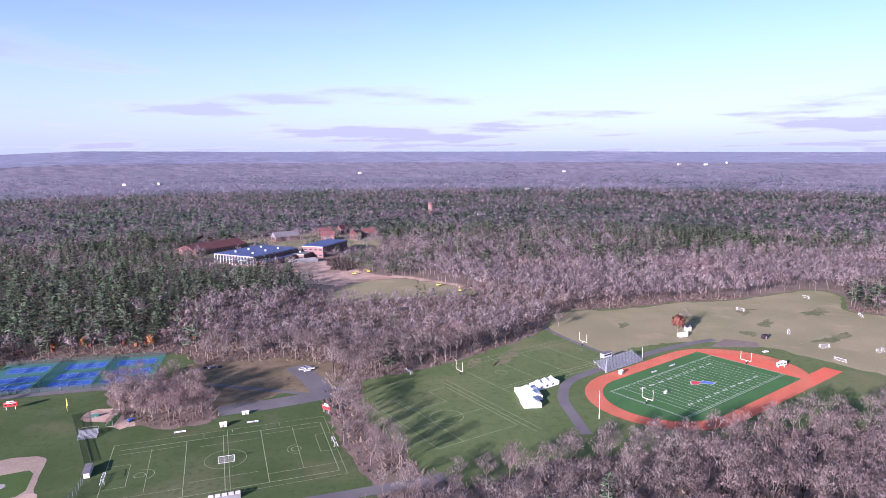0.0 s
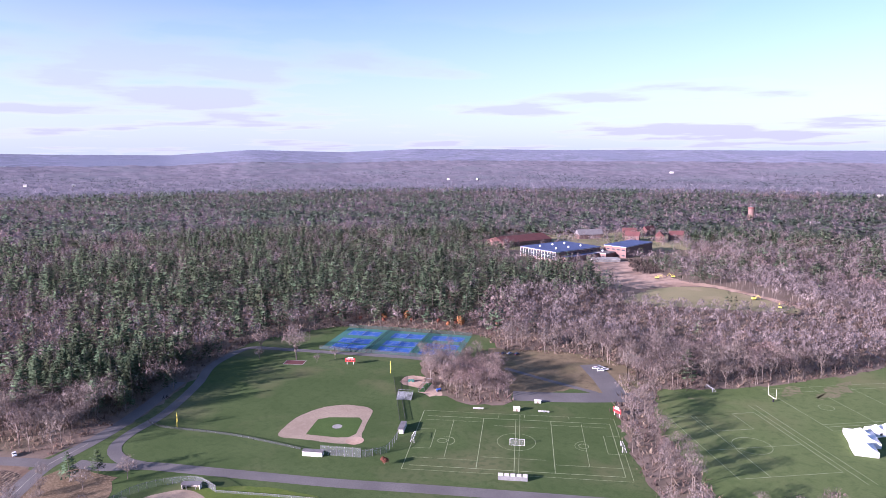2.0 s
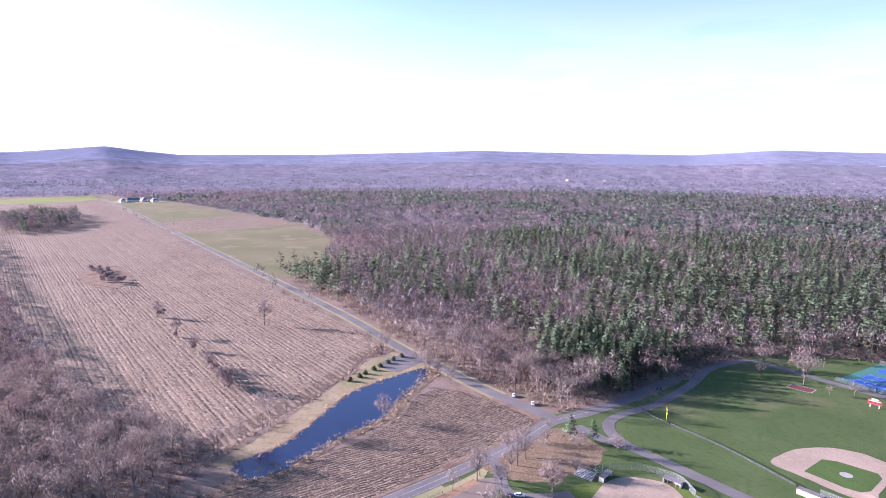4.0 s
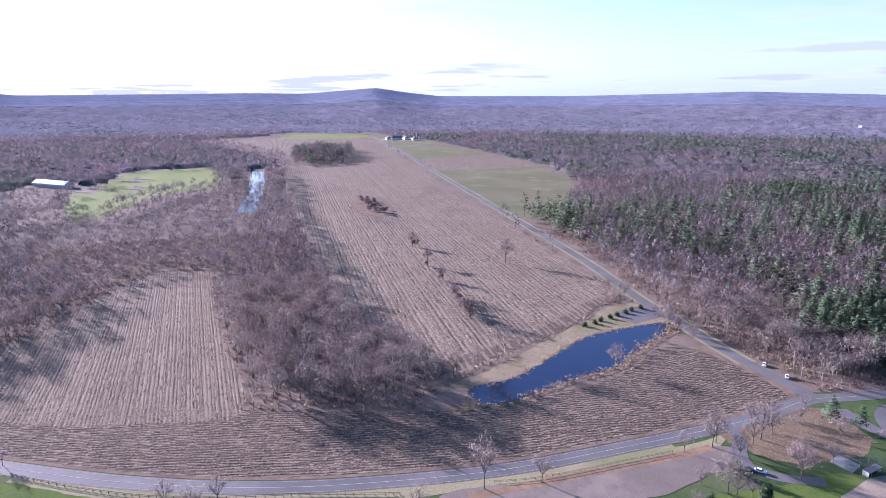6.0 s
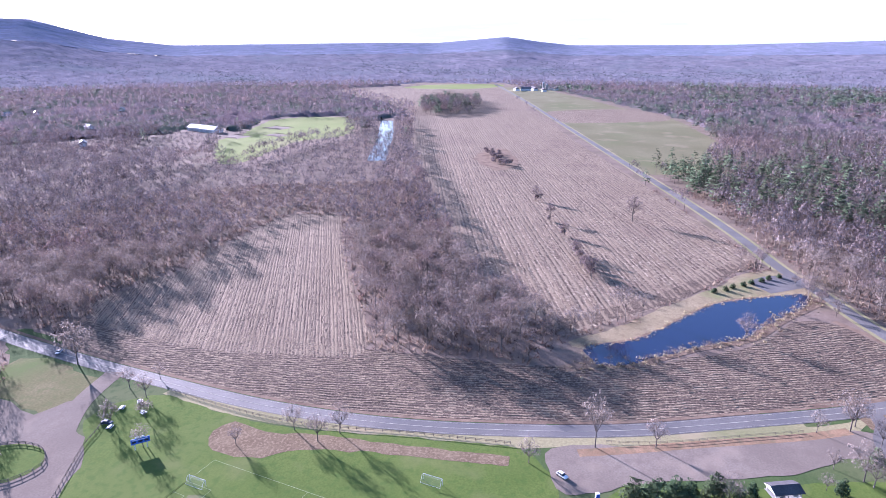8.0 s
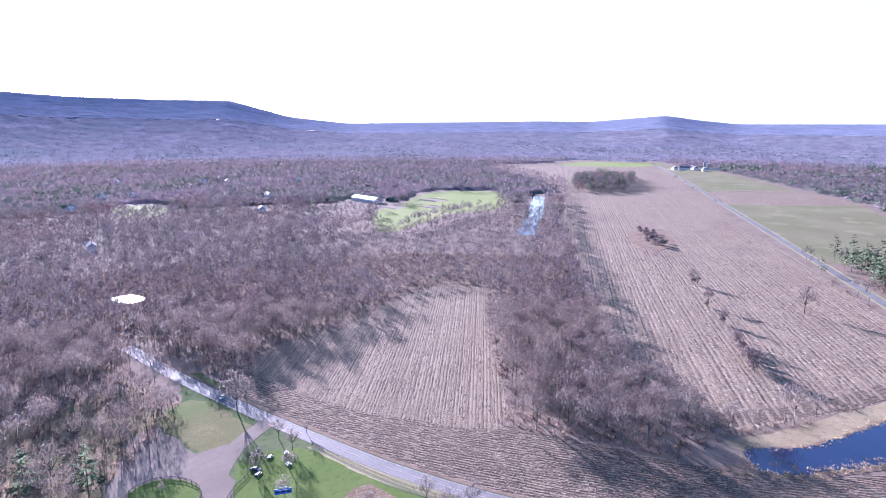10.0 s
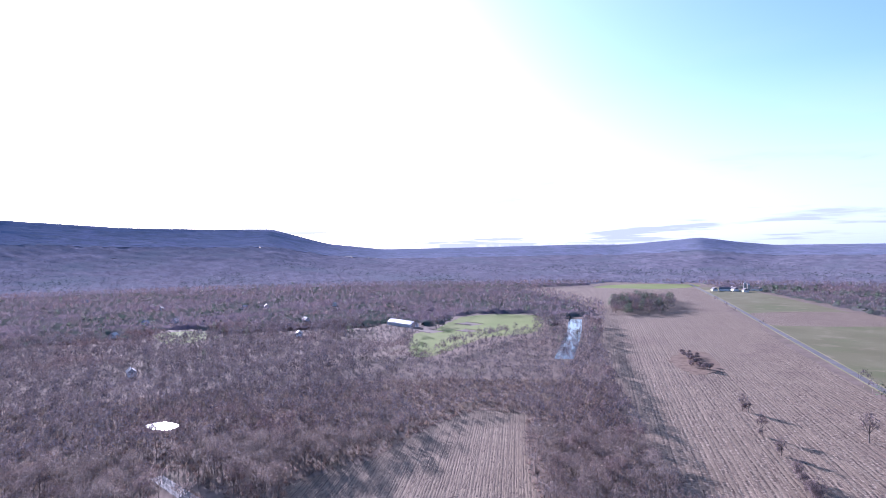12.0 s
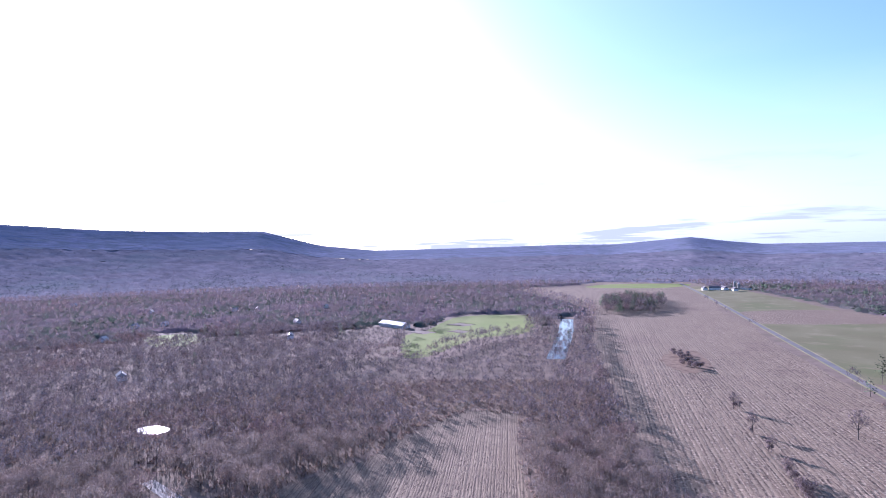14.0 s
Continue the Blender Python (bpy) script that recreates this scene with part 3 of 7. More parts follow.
# ---- rows of corn stubble ----
def stubble(name, poly, courses, width, z, mat, label, gap=0.12):
    """Low ragged ridges of stalks along each course, where it lies within the field."""
    V, F, k = [], [], 0
    for c in courses:
        nrm = np.gradient(c, axis=0)
        nrm = np.stack([-nrm[:, 1], nrm[:, 0]], 1) / (np.linalg.norm(nrm, axis=1)[:, None] + 1e-9)
        c = c + nrm * RNG.normal(0, 0.06, (len(c), 1)) * width
        ok = inside(poly, c[:, 0], c[:, 1]) & (RNG.uniform(0, 1, len(c)) > gap)
        w = width * RNG.uniform(0.55, 1.15, len(c)) / 2
        h = RNG.uniform(0.08, 0.22, len(c))
        for i in np.nonzero(ok[:-1] & ok[1:])[0]:
            for p, ww, hh in ((c[i], w[i], h[i]), (c[i + 1], w[i + 1], h[i + 1])):
                V += [(*(p + nrm[i] * ww), z), (*p, z + hh), (*(p - nrm[i] * ww), z)]
            F += [(k, k + 3, k + 4, k + 1), (k + 1, k + 4, k + 5, k + 2)]
            k += 6
    return tagged(new(name, mesh_of(name, V, F, mat)), label, "stubble", "", "stuff")


def straight_courses(poly, angle, spacing, step):
    p = np.array(poly, float)
    d = np.array([math.cos(radians(angle)), math.sin(radians(angle))])
    n = np.array([-d[1], d[0]])
    along, across = np.arange((p @ d).min(), (p @ d).max(), step), np.arange((p @ n).min(), (p @ n).max(), spacing)
    return [along[:, None] * d + (a + 0.5 * np.sin(along * 0.02 + a))[:, None] * n for a in across]


def curved_courses(line, first, last, spacing, step):
    c = catmull(line, step, False)
    g = np.gradient(c, axis=0)
    n = np.stack([-g[:, 1], g[:, 0]], 1) / np.linalg.norm(g, axis=1)[:, None]
    return [c + n * a for a in np.arange(first, last, spacing)]


stubble("stubble_left", LEFT_FIELD, straight_courses(LEFT_FIELD, 23, 2.5, 1.6), 1.5, 0.07, M["straw"], "pale stalk rows of the harvested corn field")
stubble("stubble_big", BIG_FIELD, straight_courses(BIG_FIELD, 16, 4.3, 4.0), 2.7, 0.06, M["straw_far"], "pale stalk rows of the large corn field")
stubble("stubble_strip", STRIP, curved_courses(ROAD_RIVER[:16], 7, 118, 1.9, 1.6), 1.2, 0.05, M["straw_dull"], "dull stalk rows that follow the road's curve", 0.3)

# ---- far woods and hills ----
YAWS = [-60, -31.9, -22.1, -10.7, -0.1, 8, 17, 21.1, 29, 35.3, 43.1, 49.4, 58, 67.3, 74, 81.4, 92.4, 95, 97.9, 101, 103.9, 108, 115.1, 124.9, 129.7, 134.5, 140, 146.7, 154.1, 165, 200, 260, 300]
ELEVS = [-0.3, -0.31, -0.2, -0.06, 0.0, 0.08, 0.12, 0.19, 0.26, 0.0, 0.22, -0.2, -0.1, 0.12, -0.1, -0.3, -0.33, -0.05, 0.36, 0.1, -0.15, -0.1, -0.2, -0.3, 0.25, 1.56, 1.6, 1.78, 2.29, 2.0, 1.0, 0.3, -0.3]


def relief(x, y, r):
    """Height of the land: flat near the fields, hills in the distance."""
    yaw = np.degrees(np.arctan2(-x, y))
    yaw = np.where(yaw < -60, yaw + 360, yaw)
    top = 138 + np.tan(np.radians(np.interp(yaw, YAWS, ELEVS))) * 4550
    k = np.clip((r - 2500) / 2050, 0, 1)
    return top * k ** 1.7


CLEARINGS = [CAMPUS, EAST, BIG_FIELD, FIELD_BEYOND, LEFT_FIELD, STRIP, POND, BANK, POND_EDGE, RIGHT_FIELD, PASTURE, BARNYARD, SCHOOL, SCHOOL_YARD, SLOPE, GLINT, HOUSE_LAWN, CORN_PATCH]
LANES = [(ROAD_RIVER[:15], 13), (ROAD_RIVER[14:], 5), (ROAD_FARM, 9), (ROAD_FARM[:4], 24), (ROAD_FARM[3:6], 13), (DRIVE, 7), (LOOP, 6), (RIVER[1:4], 14), (SOUTH_DRIVE, 10)]


def is_open(x, y, homes=True):
    r = np.zeros(x.shape, bool)
    for p in CLEARINGS:
        r |= inside(p, x, y)
    r &= ~inside(CLUMP, x, y)
    for hx, hy, a in HOMES if homes else []:
        r |= near_line([(hx, hy), (hx * 0.98, hy * 0.98)], x, y, 11)
    for p, w in LANES:
        r |= near_line(p, x, y, w)
    return r


def soft_noise(x, y, scale, seed):
    return np.array([noise.noise((a * scale, b * scale, seed)) for a, b in zip(x, y)])


def canopy(name, r0, r1, rings, columns, yaw0, yaw1, mat, label, bumpy):
    yaw = np.radians(np.linspace(yaw0, yaw1, columns))
    rad = r0 * (r1 / r0) ** np.linspace(0, 1, rings)
    R, A = np.meshgrid(rad, yaw, indexing="ij")
    R = R + RNG.normal(0, 0.2, R.shape) * (r1 - r0) / rings
    A = A + RNG.normal(0, 0.25, R.shape) * radians((yaw1 - yaw0) / columns)
    x, y = (-np.sin(A) * R).ravel(), (np.cos(A) * R).ravel()
    z = relief(x, y, R.ravel()) + 4 + RNG.uniform(-1, 1, x.size) * bumpy
    bare = is_open(x, y, False).reshape(R.shape)
    edge = bare.copy()
    for k in (1, 2, 3):
        edge[k:] |= bare[:-k]
        edge[:-k] |= bare[k:]
        edge[:, k:] |= bare[:, :-k]
        edge[:, :-k] |= bare[:, k:]
    z = np.where(bare.ravel() | edge.ravel(), -2.0, z)
    for hx, hy, a in HOMES:
        z = np.where(near_line([(hx, hy), (hx * 0.96, hy * 0.96)], x, y, 26), np.minimum(z, 2.0), z)
    i = np.arange((rings - 1) * (columns - 1))
    a = i // (columns - 1) * columns + i % (columns - 1)
    f = np.stack([a, a + columns, a + columns + 1, a + 1], 1)
    f = f[~bare.ravel()[f].any(1)]
    tint = RNG.uniform(0, 1, x.size)
    return tagged(new(name, mesh_of(name, np.stack([x, y, z], 1), f, mat, tint)), label, "woods", "", "stuff")


def woods_material(name, bare, bare2, green, share, scale):
    m = material(name, bare, bare2, scale, scale * 14, tint=0.22, bump=0.0, spec=0.0, rough=1.0)
    nt = m.node_tree
    b = nt.nodes["Principled BSDF"]
    col = b.inputs["Base Color"].links[0].from_socket
    geo, n, mp, mx = nt.nodes.new("ShaderNodeNewGeometry"), nt.nodes.new("ShaderNodeTexNoise"), nt.nodes.new("ShaderNodeMapRange"), nt.nodes.new("ShaderNodeMixRGB")
    n.inputs["Scale"].default_value, n.inputs["Detail"].default_value, n.inputs["Roughness"].default_value = scale * 0.45, 9, 0.68
    nt.links.new(geo.outputs["Position"], n.inputs["Vector"])
    nt.links.new(n.outputs["Fac"], mp.inputs[0])
    mp.inputs[1].default_value, mp.inputs[2].default_value = 0.57 - share * 0.25, 0.71 - share * 0.25
    nt.links.new(mp.outputs[0], mx.inputs[0])
    nt.links.new(col, mx.inputs[1])
    mx.inputs[2].default_value = (*green, 1)
    nt.links.new(mx.outputs[0], b.inputs["Base Color"])
    return m


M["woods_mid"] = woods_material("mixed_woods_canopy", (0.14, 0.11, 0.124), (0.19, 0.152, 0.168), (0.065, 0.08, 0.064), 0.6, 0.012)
# distance haze is put into these base colours: greyer woods, bluer hills
M["woods_far"] = woods_material("far_woods_haze_tint", (0.172, 0.16, 0.192), (0.21, 0.197, 0.232), (0.158, 0.162, 0.185), 0.3, 0.005)
M["pines_far"] = woods_material("far_pines_haze_tint", (0.055, 0.075, 0.073), (0.078, 0.098, 0.092), (0.05, 0.07, 0.068), 0.4, 0.005)
M["hills"] = woods_material("hills_haze_blue", (0.19, 0.2, 0.262), (0.222, 0.232, 0.292), (0.175, 0.19, 0.25), 0.4, 0.003)
M["hill_pines"] = woods_material("hill_pines_haze_blue", (0.135, 0.15, 0.20), (0.16, 0.175, 0.225), (0.13, 0.145, 0.195), 0.4, 0.003)
# the crowns on top carry the same haze-tinted colours
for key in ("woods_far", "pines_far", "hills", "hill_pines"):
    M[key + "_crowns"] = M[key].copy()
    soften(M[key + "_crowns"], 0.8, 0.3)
M["needles_far"] = material("far_pine_needles", (0.05, 0.075, 0.052), (0.082, 0.11, 0.074), 0.02, 0.3, tint=0.35, bump=0.0)
soften(M["needles_far"], 0.95, 0.15, needles=True)
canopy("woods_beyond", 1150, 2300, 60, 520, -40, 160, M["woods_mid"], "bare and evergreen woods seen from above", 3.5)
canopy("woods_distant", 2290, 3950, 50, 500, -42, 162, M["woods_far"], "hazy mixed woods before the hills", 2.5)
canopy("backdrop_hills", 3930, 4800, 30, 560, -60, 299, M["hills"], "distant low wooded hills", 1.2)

M["road_paint"] = material("worn_road_paint", (0.38, 0.36, 0.30), (0.52, 0.50, 0.42), 0.3, 2.0, bump=0.0)

# ---- field markings and paved areas ----
def lines(name, segs, width, z, mat, label):
    """Painted lines: each seg is a list of points."""
    V, F, k = [], [], 0
    for s in segs:
        v, f = ribbon_mesh(np.array(s, float), width, z)
        V.append(v)
        F.append(f + k)
        k += len(v)
    return tagged(new(name, mesh_of(name, np.concatenate(V), np.concatenate(F), mat)), label, "marking", "", "structure")


def frame_of(cx, cy, turn):
    """Turns places along and across a field into places in the world."""
    c, s = math.cos(radians(turn)), math.sin(radians(turn))
    return lambda u, v: (cx + u * c - v * s, cy + u * s + v * c)


def arc(at, u, v, r, a0=0.0, a1=360.0, n=40):
    return [at(u + r * math.cos(radians(a)), v + r * math.sin(radians(a))) for a in np.linspace(a0, a1, n)]


def rect(at, u0, v0, u1, v1):
    return [at(u0, v0), at(u1, v0)], [at(u1, v0), at(u1, v1)], [at(u1, v1), at(u0, v1)], [at(u0, v1), at(u0, v0)]


# campus pitch
P = frame_of(-104.5, 288.7, 19.4)
pitch = [*rect(P, -52, -34, 52, 34)]
main = [[P(-52, -34), P(-52, 34)], [P(-49, -30), P(49, -30)], [P(-49, 27), P(49, 27)], [P(49, -30), P(49, 27)], [P(-0.6, -31), P(-0.6, 28)], [P(-18, -30), P(-18, 27)], [P(18, -30), P(18, 27)]]
pitch += [[P(1.5, -34), P(1.5, 34)], arc(P, 0, 0, 9.6), arc(P, -36, -3, 5.2, -70, 100), arc(P, 34, -1, 5.2, 90, 270), [P(-49, 22), P(-18, 22)], [P(18, 22), P(49, 22)], [P(-49, -22), P(-18, -22)], [P(18, -22), P(52, -22)]]
pitch += [[P(-34, -21), P(-34, 24)], [P(34, -22), P(34, 25)], [P(-12, 18), P(16, 18)], [P(-16, -18), P(14, -18)], *rect(P, -52, -12, -42, 10), *rect(P, 44, -8, 52, 12), [P(-10, 28), P(-10, 34)], [P(4, 30), P(4, 34)], [P(28, 30), P(28, 34)]]
lines("pitch_lines", pitch, 0.2, 0.05, M["faint"], "faded white lines on the grass pitch")
lines("pitch_lines_bold", main + [arc(P, -37, -3, 2.4), arc(P, 33, -1, 2.4)], 0.30, 0.055, M["faint"], "white painted lines on the grass pitch")
# practice field by the tents
Q = frame_of(62, 428, 33.5)
prac = [*rect(Q, -50, -33, 60, 27), [Q(4, -33), Q(4, 27)], [Q(-20, -33), Q(-20, 27)], [Q(30, -33), Q(30, 27)], [Q(-50, -25), Q(60, -25)], [Q(-50, 20), Q(60, 20)], arc(Q, -32, -4, 4), arc(Q, 44, 3, 4), [Q(-50, -28), Q(60, -28)]]
lines("practice_lines", prac, 0.3, 0.05, M["faint"], "faded white lines on the practice field")
Q2 = frame_of(8, 362, 33.5)
prac = [*rect(Q2, -45, -48, 5, 20), [Q2(-45, -20), Q2(5, -20)], arc(Q2, -20, -18, 9.2), [Q2(8, -60), Q2(8, 30)], [Q2(12, -60), Q2(12, 30)], [Q2(-30, -48), Q2(-30, 20)], *rect(Q2, -32, 0, -8, 20)]
lines("practice_lines_west", prac, 0.3, 0.05, M["faint"], "faded white lines on the rough practice field")
sheet("field_dry", [(88, 500), (97, 546), (111, 566), (164, 574), (224, 596), (282, 606), (374, 645), (389, 618), (361, 562), (396, 530), (416, 480), (300, 394), (262, 424), (235, 457), (190, 472), (140, 458), (122, 440)], 0.06, M["dry_grass"], "worn tan grass of the upper playing fields", rough=2)
for k, (x, y, a, b) in enumerate(((300, 478, 26, 9), (330, 556, 22, 10), (268, 520, 16, 7), (240, 492, 10, 6), (214, 540, 14, 5), (150, 520, 12, 6), (46, 440, 26, 6), (20, 425, 12, 5), (-32, 388, 5, 4), (270, 560, 16, 5))):
    q = frame_of(x, y, 30 + 17 * (k % 4))
    sheet("worn_patch", [q(a * math.cos(t) * (0.8 + 0.25 * math.sin(3 * t + k)), b * math.sin(t) * (0.8 + 0.3 * math.cos(2 * t + k))) for t in np.linspace(0, 2 * math.pi, 14)[:-1]], 0.07 + 0.001 * k, M["worn"], "worn bare patch in the playing field", rough=3.0, step=2)
sheet("corn_patch", CORN_PATCH, 0.05, M["corn_left"], "brown stubble patch beside the woods", rough=2)
up = frame_of(285, 510, 30)
lines("upper_lines", [*rect(up, -45, -30, 45, 28), [up(0, -30), up(0, 28)], arc(up, 0, 0, 9)], 0.3, 0.09, M["faint"], "faded white lines on the upper fields")

# running track round the turf field
T = frame_of(160, 385, 37.3)


def stadium(half, r, n=24):
    return arc(T, half, 0, r, -90, 90, n) + arc(T, -half, 0, r, 90, 270, n)


sheet("track", stadium(37, 46.5), 0.10, M["track"], "red running track", smooth=False, category="track")
sheet("track_chute", [T(30, -46.5), T(90, -46.5), T(90, -35), T(30, -35)], 0.095, M["track"], "red sprint chute of the track", smooth=False, category="track")
sheet("turf_field", [T(55.5, -36), T(55.5, 36), T(37, 36)] + arc(T, -37, 0, 36, 90, 270, 24)[1:] + [T(-36, -36)], 0.14, M["turf"], "deep green artificial turf football field", smooth=False, category="field")
lane = []
for i in range(1, 9):
    s = stadium(37, 36 + i * 1.22)
    lane.append(s + s[:1])
lines("track_lines", lane, 0.16, 0.16, M["faint"], "pale lane lines of the track")
yard = [*rect(T, -54.9, -24.4, 54.9, 24.4)]
yard += [[T(-45.7 + 4.572 * i, -24.4), T(-45.7 + 4.572 * i, 24.4)] for i in range(21)]
lines("turf_lines", yard, 0.26, 0.18, M["paint"], "white yard lines on the turf")
lines("turf_border", [*rect(T, -56, -25.6, 56, 25.3)], 0.3, 0.17, M["paint"], "broad white border of the turf field")
nums = []
for i in range(1, 10):
    u = -45.7 + 9.144 * i
    for v in (-16, 16):
        nums += [[T(u - 1.5, v - 0.9), T(u - 1.5, v + 0.9)], [T(u + 1.5, v - 0.9), T(u + 1.5, v + 0.9)]]
lines("turf_marks", nums, 1.5, 0.185, M["paint"], "white blocks that mark every tenth yard")
for key, mat, z, pts, label in (
        ("turf_emblem_edge", M["paint"], 0.188, ((-8.2, 1.6), (-3.6, 5.2), (-0.4, 5.2), (1.2, 1.2), (4.4, 1.0), (7.6, -6.4), (2.6, -7.2), (-1.0, -1.6), (-5.6, -1.4)), "white outline of the emblem at midfield"),
        ("turf_emblem", M["red"], 0.194, ((-7.2, 1.4), (-3.4, 4.4), (-0.9, 4.4), (0.6, 0.6), (-0.8, -0.8), (-5.2, -0.8)), "red half of the emblem at midfield"),
        ("turf_emblem_blue", M["blue"], 0.198, ((0.4, 0.6), (4.0, 0.3), (6.6, -5.9), (2.9, -6.4), (-0.4, -0.9)), "blue half of the emblem at midfield")):
    sheet(key, [T(*p) for p in pts], z, mat, label, smooth=False, category="marking")

# baseball diamond
DIRT = [(-216, 241), (-221, 252), (-223, 268), (-217, 284), (-205, 292), (-192, 291), (-186, 279), (-179, 262), (-174, 254), (-180, 249), (-190, 246), (-202, 244)]
sheet("infield_dirt", DIRT, 0.06, M["dirt"], "pale tan baseball infield dirt", rough=0.3, step=2)
sheet("infield_grass", [(-205, 249), (-211, 267), (-207, 272), (-192, 279), (-188, 276), (-182, 261), (-183, 256), (-188, 253)], 0.08, M["turf_green"], "green grass inside the diamond", smooth=False)
sheet("pitcher_mound", arc(frame_of(-196, 264, 0), 0, 0, 2.7, n=20)[:-1], 0.10, M["concrete"], "round pitching mound under a grey cover", smooth=False)
sheet("home_circle", arc(frame_of(-178, 254, 0), 0, 0, 4.6, n=24)[:-1], 0.09, M["earth"], "red-brown dirt circle round home plate", smooth=False)
sheet("infield_skin", [(-210, 137), (-219, 147), (-227, 160), (-226, 172), (-216, 182), (-203, 180), (-189, 170), (-185, 156), (-195, 142)], 0.07, M["dirt"], "pinkish softball infield dirt", rough=0.3, step=2)
sheet("brick_patio", [(-290, 331), (-277, 336), (-280, 344), (-293, 339)], 0.07, M["roof_red"], "small red paved patio", smooth=False)
lines("patio_border", [[(-290, 331), (-277, 336)], [(-277, 336), (-280, 344)], [(-280, 344), (-293, 339)], [(-293, 339), (-290, 331)]], 0.5, 0.09, M["concrete"], "pale border of the patio")
sheet("bare_earth", [(-204, 345), (-192, 352), (-176, 352), (-165, 335), (-172, 322), (-185, 330), (-196, 335)], 0.07, M["earth"], "worn reddish earth by the batting cage", rough=2)

# tennis courts
C = frame_of(-239, 406, 13)
sheet("tennis_pad", [C(-57, -24), C(47, -27), C(47, 34), C(-57, 36)], 0.12, M["court_green"], "green painted surround of the tennis courts", smooth=False, category="court")
for i, u in enumerate((-38, -2, 30)):
    for j, v in enumerate((22, 1.5, -14)):
        sheet("tennis_court", [C(u - 12.8, v - 6.3), C(u + 12.8, v - 6.3), C(u + 12.8, v + 6.3), C(u - 12.8, v + 6.3)], 0.15, M["court_blue"], "blue painted tennis court with white lines", smooth=False, category="court")
        cl = [*rect(C, u - 11.9, v - 5.5, u + 11.9, v + 5.5), [C(u - 11.9, v - 4.1), C(u + 11.9, v - 4.1)], [C(u - 11.9, v + 4.1), C(u + 11.9, v + 4.1)], [C(u - 6.4, v - 4.1), C(u - 6.4, v + 4.1)], [C(u + 6.4, v - 4.1), C(u + 6.4, v + 4.1)], [C(u - 6.4, v), C(u + 6.4, v)]]
        lines("court_lines", cl, 0.14, 0.17, M["paint"], "white tennis court lines")

# parking areas and lanes
sheet("goalmouth", [(-155, -124), (-156, -118), (-146, -112), (-140, -123)], 0.09, M["worn"], "worn tan goalmouth on the southern pitch", rough=0.8)
ribbon("parking_north", [(-128, 346), (-106, 354), (-84, 364), (-60, 377)], 15, 0.10, M["asphalt"], "dark asphalt car park beside the woods")
ribbon("parking_stub", [(-72, 372), (-86, 398), (-101, 422)], 14, 0.105, M["asphalt"], "asphalt bay that ends at the woods")
sheet("copse_floor", CLUMP, 0.078, M["litter"], "brown leaf litter under the copse", rough=2)
sheet("parking_grass", [(-176, 424), (-160, 432), (-120, 442), (-84, 434), (-70, 420), (-64, 392), (-66, 376), (-96, 372), (-112, 358), (-130, 348), (-150, 378)], 0.06, M["leafy_grass"], "tan grass streaked with tree shadows", rough=1.5)
ribbon("lawn_path", [(-150, 390), (-130, 384), (-112, 379), (-84, 372)], 4, 0.11, M["asphalt"], "narrow grey path over the grass")
ribbon("path_track", [(73, 312), (71, 335), (70, 362), (79, 389), (102, 410), (126, 427), (148, 445), (175, 462), (207, 477)], 6.5, 0.09, M["asphalt"], "curved grey path round the track")
ribbon("path_upper", [(70, 540), (81, 518), (94, 485), (109, 455), (126, 427)], 3.4, 0.085, M["asphalt"], "narrow path along the upper field")
sheet("court_slab", [(196, 458), (215, 478), (236, 468), (232, 456)], 0.10, M["lot"], "small grey paved slab", smooth=False)
sheet("parking_gravel", [(-209, -9), (-214, 6), (-217, 28), (-227, 58), (-235, 84), (-247, 106), (-243, 117), (-230, 108), (-226, 95), (-214, 79), (-205, 55), (-196, 24), (-188, 10), (-184, -2), (-196, -8)], 0.11, M["lot"], "broad pale gravel car park", rough=0.8)
ribbon("lane_lot", [(-262, 118), (-252, 118), (-243, 114), (-232, 113), (-225, 122), (-222, 138)], 6, 0.125, M["asphalt"], "short lane from the road into the trees")
sheet("lot_by_pond", [(-394, 109), (-411, 99), (-424, 110), (-432, 128), (-420, 136), (-408, 130)], 0.14, M["asphalt"], "small asphalt parking lot by the pond", smooth=False)
sheet("gravel_ring", [(-200, -201), (-190, -199), (-183, -196), (-169, -176), (-150, -168), (-126, -158), (-112, -165), (-130, -188), (-138, -206), (-146, -222), (-160, -232), (-180, -250), (-192, -248), (-188, -228), (-184, -214), (-196, -208)], 0.10, M["lot"], "gravel turning place round a grass ring", rough=1.0)
sheet("woods_floor", [(-146, -222), (-138, -206), (-130, -188), (-114, -167), (-88, -170), (-78, -260), (-150, -310), (-222, -296), (-196, -252), (-180, -252), (-160, -234)], 0.06, M["leafy_grass"], "leaf-strewn ground under the bare trees", rough=2)
sheet("corner_lawn", [(-218, -222), (-214, -206), (-198, -204), (-186, -212), (-190, -232), (-196, -250), (-214, -262), (-226, -250)], 0.075, M["corner_grass"], "tan and green grass in the shade of roadside trees", rough=1.5)
sheet("grass_ring", [(-143, -206), (-150, -213), (-160, -212), (-166, -203), (-165, -191), (-157, -184), (-147, -188), (-142, -197)], 0.16, M["bright_grass"], "round bright grass island")
sheet("lawn_south", [(-209, -172), (-204, -148), (-199, -112), (-203, -66), (-206, -20), (-196, -10), (-185, -4), (-120, 0), (-100, -60), (-100, -150), (-128, -158), (-154, -172), (-171, -180), (-185, -190), (-198, -188)], 0.07, M["bright_grass"], "bright sunlit lawn of the southern pitch", rough=0.8)
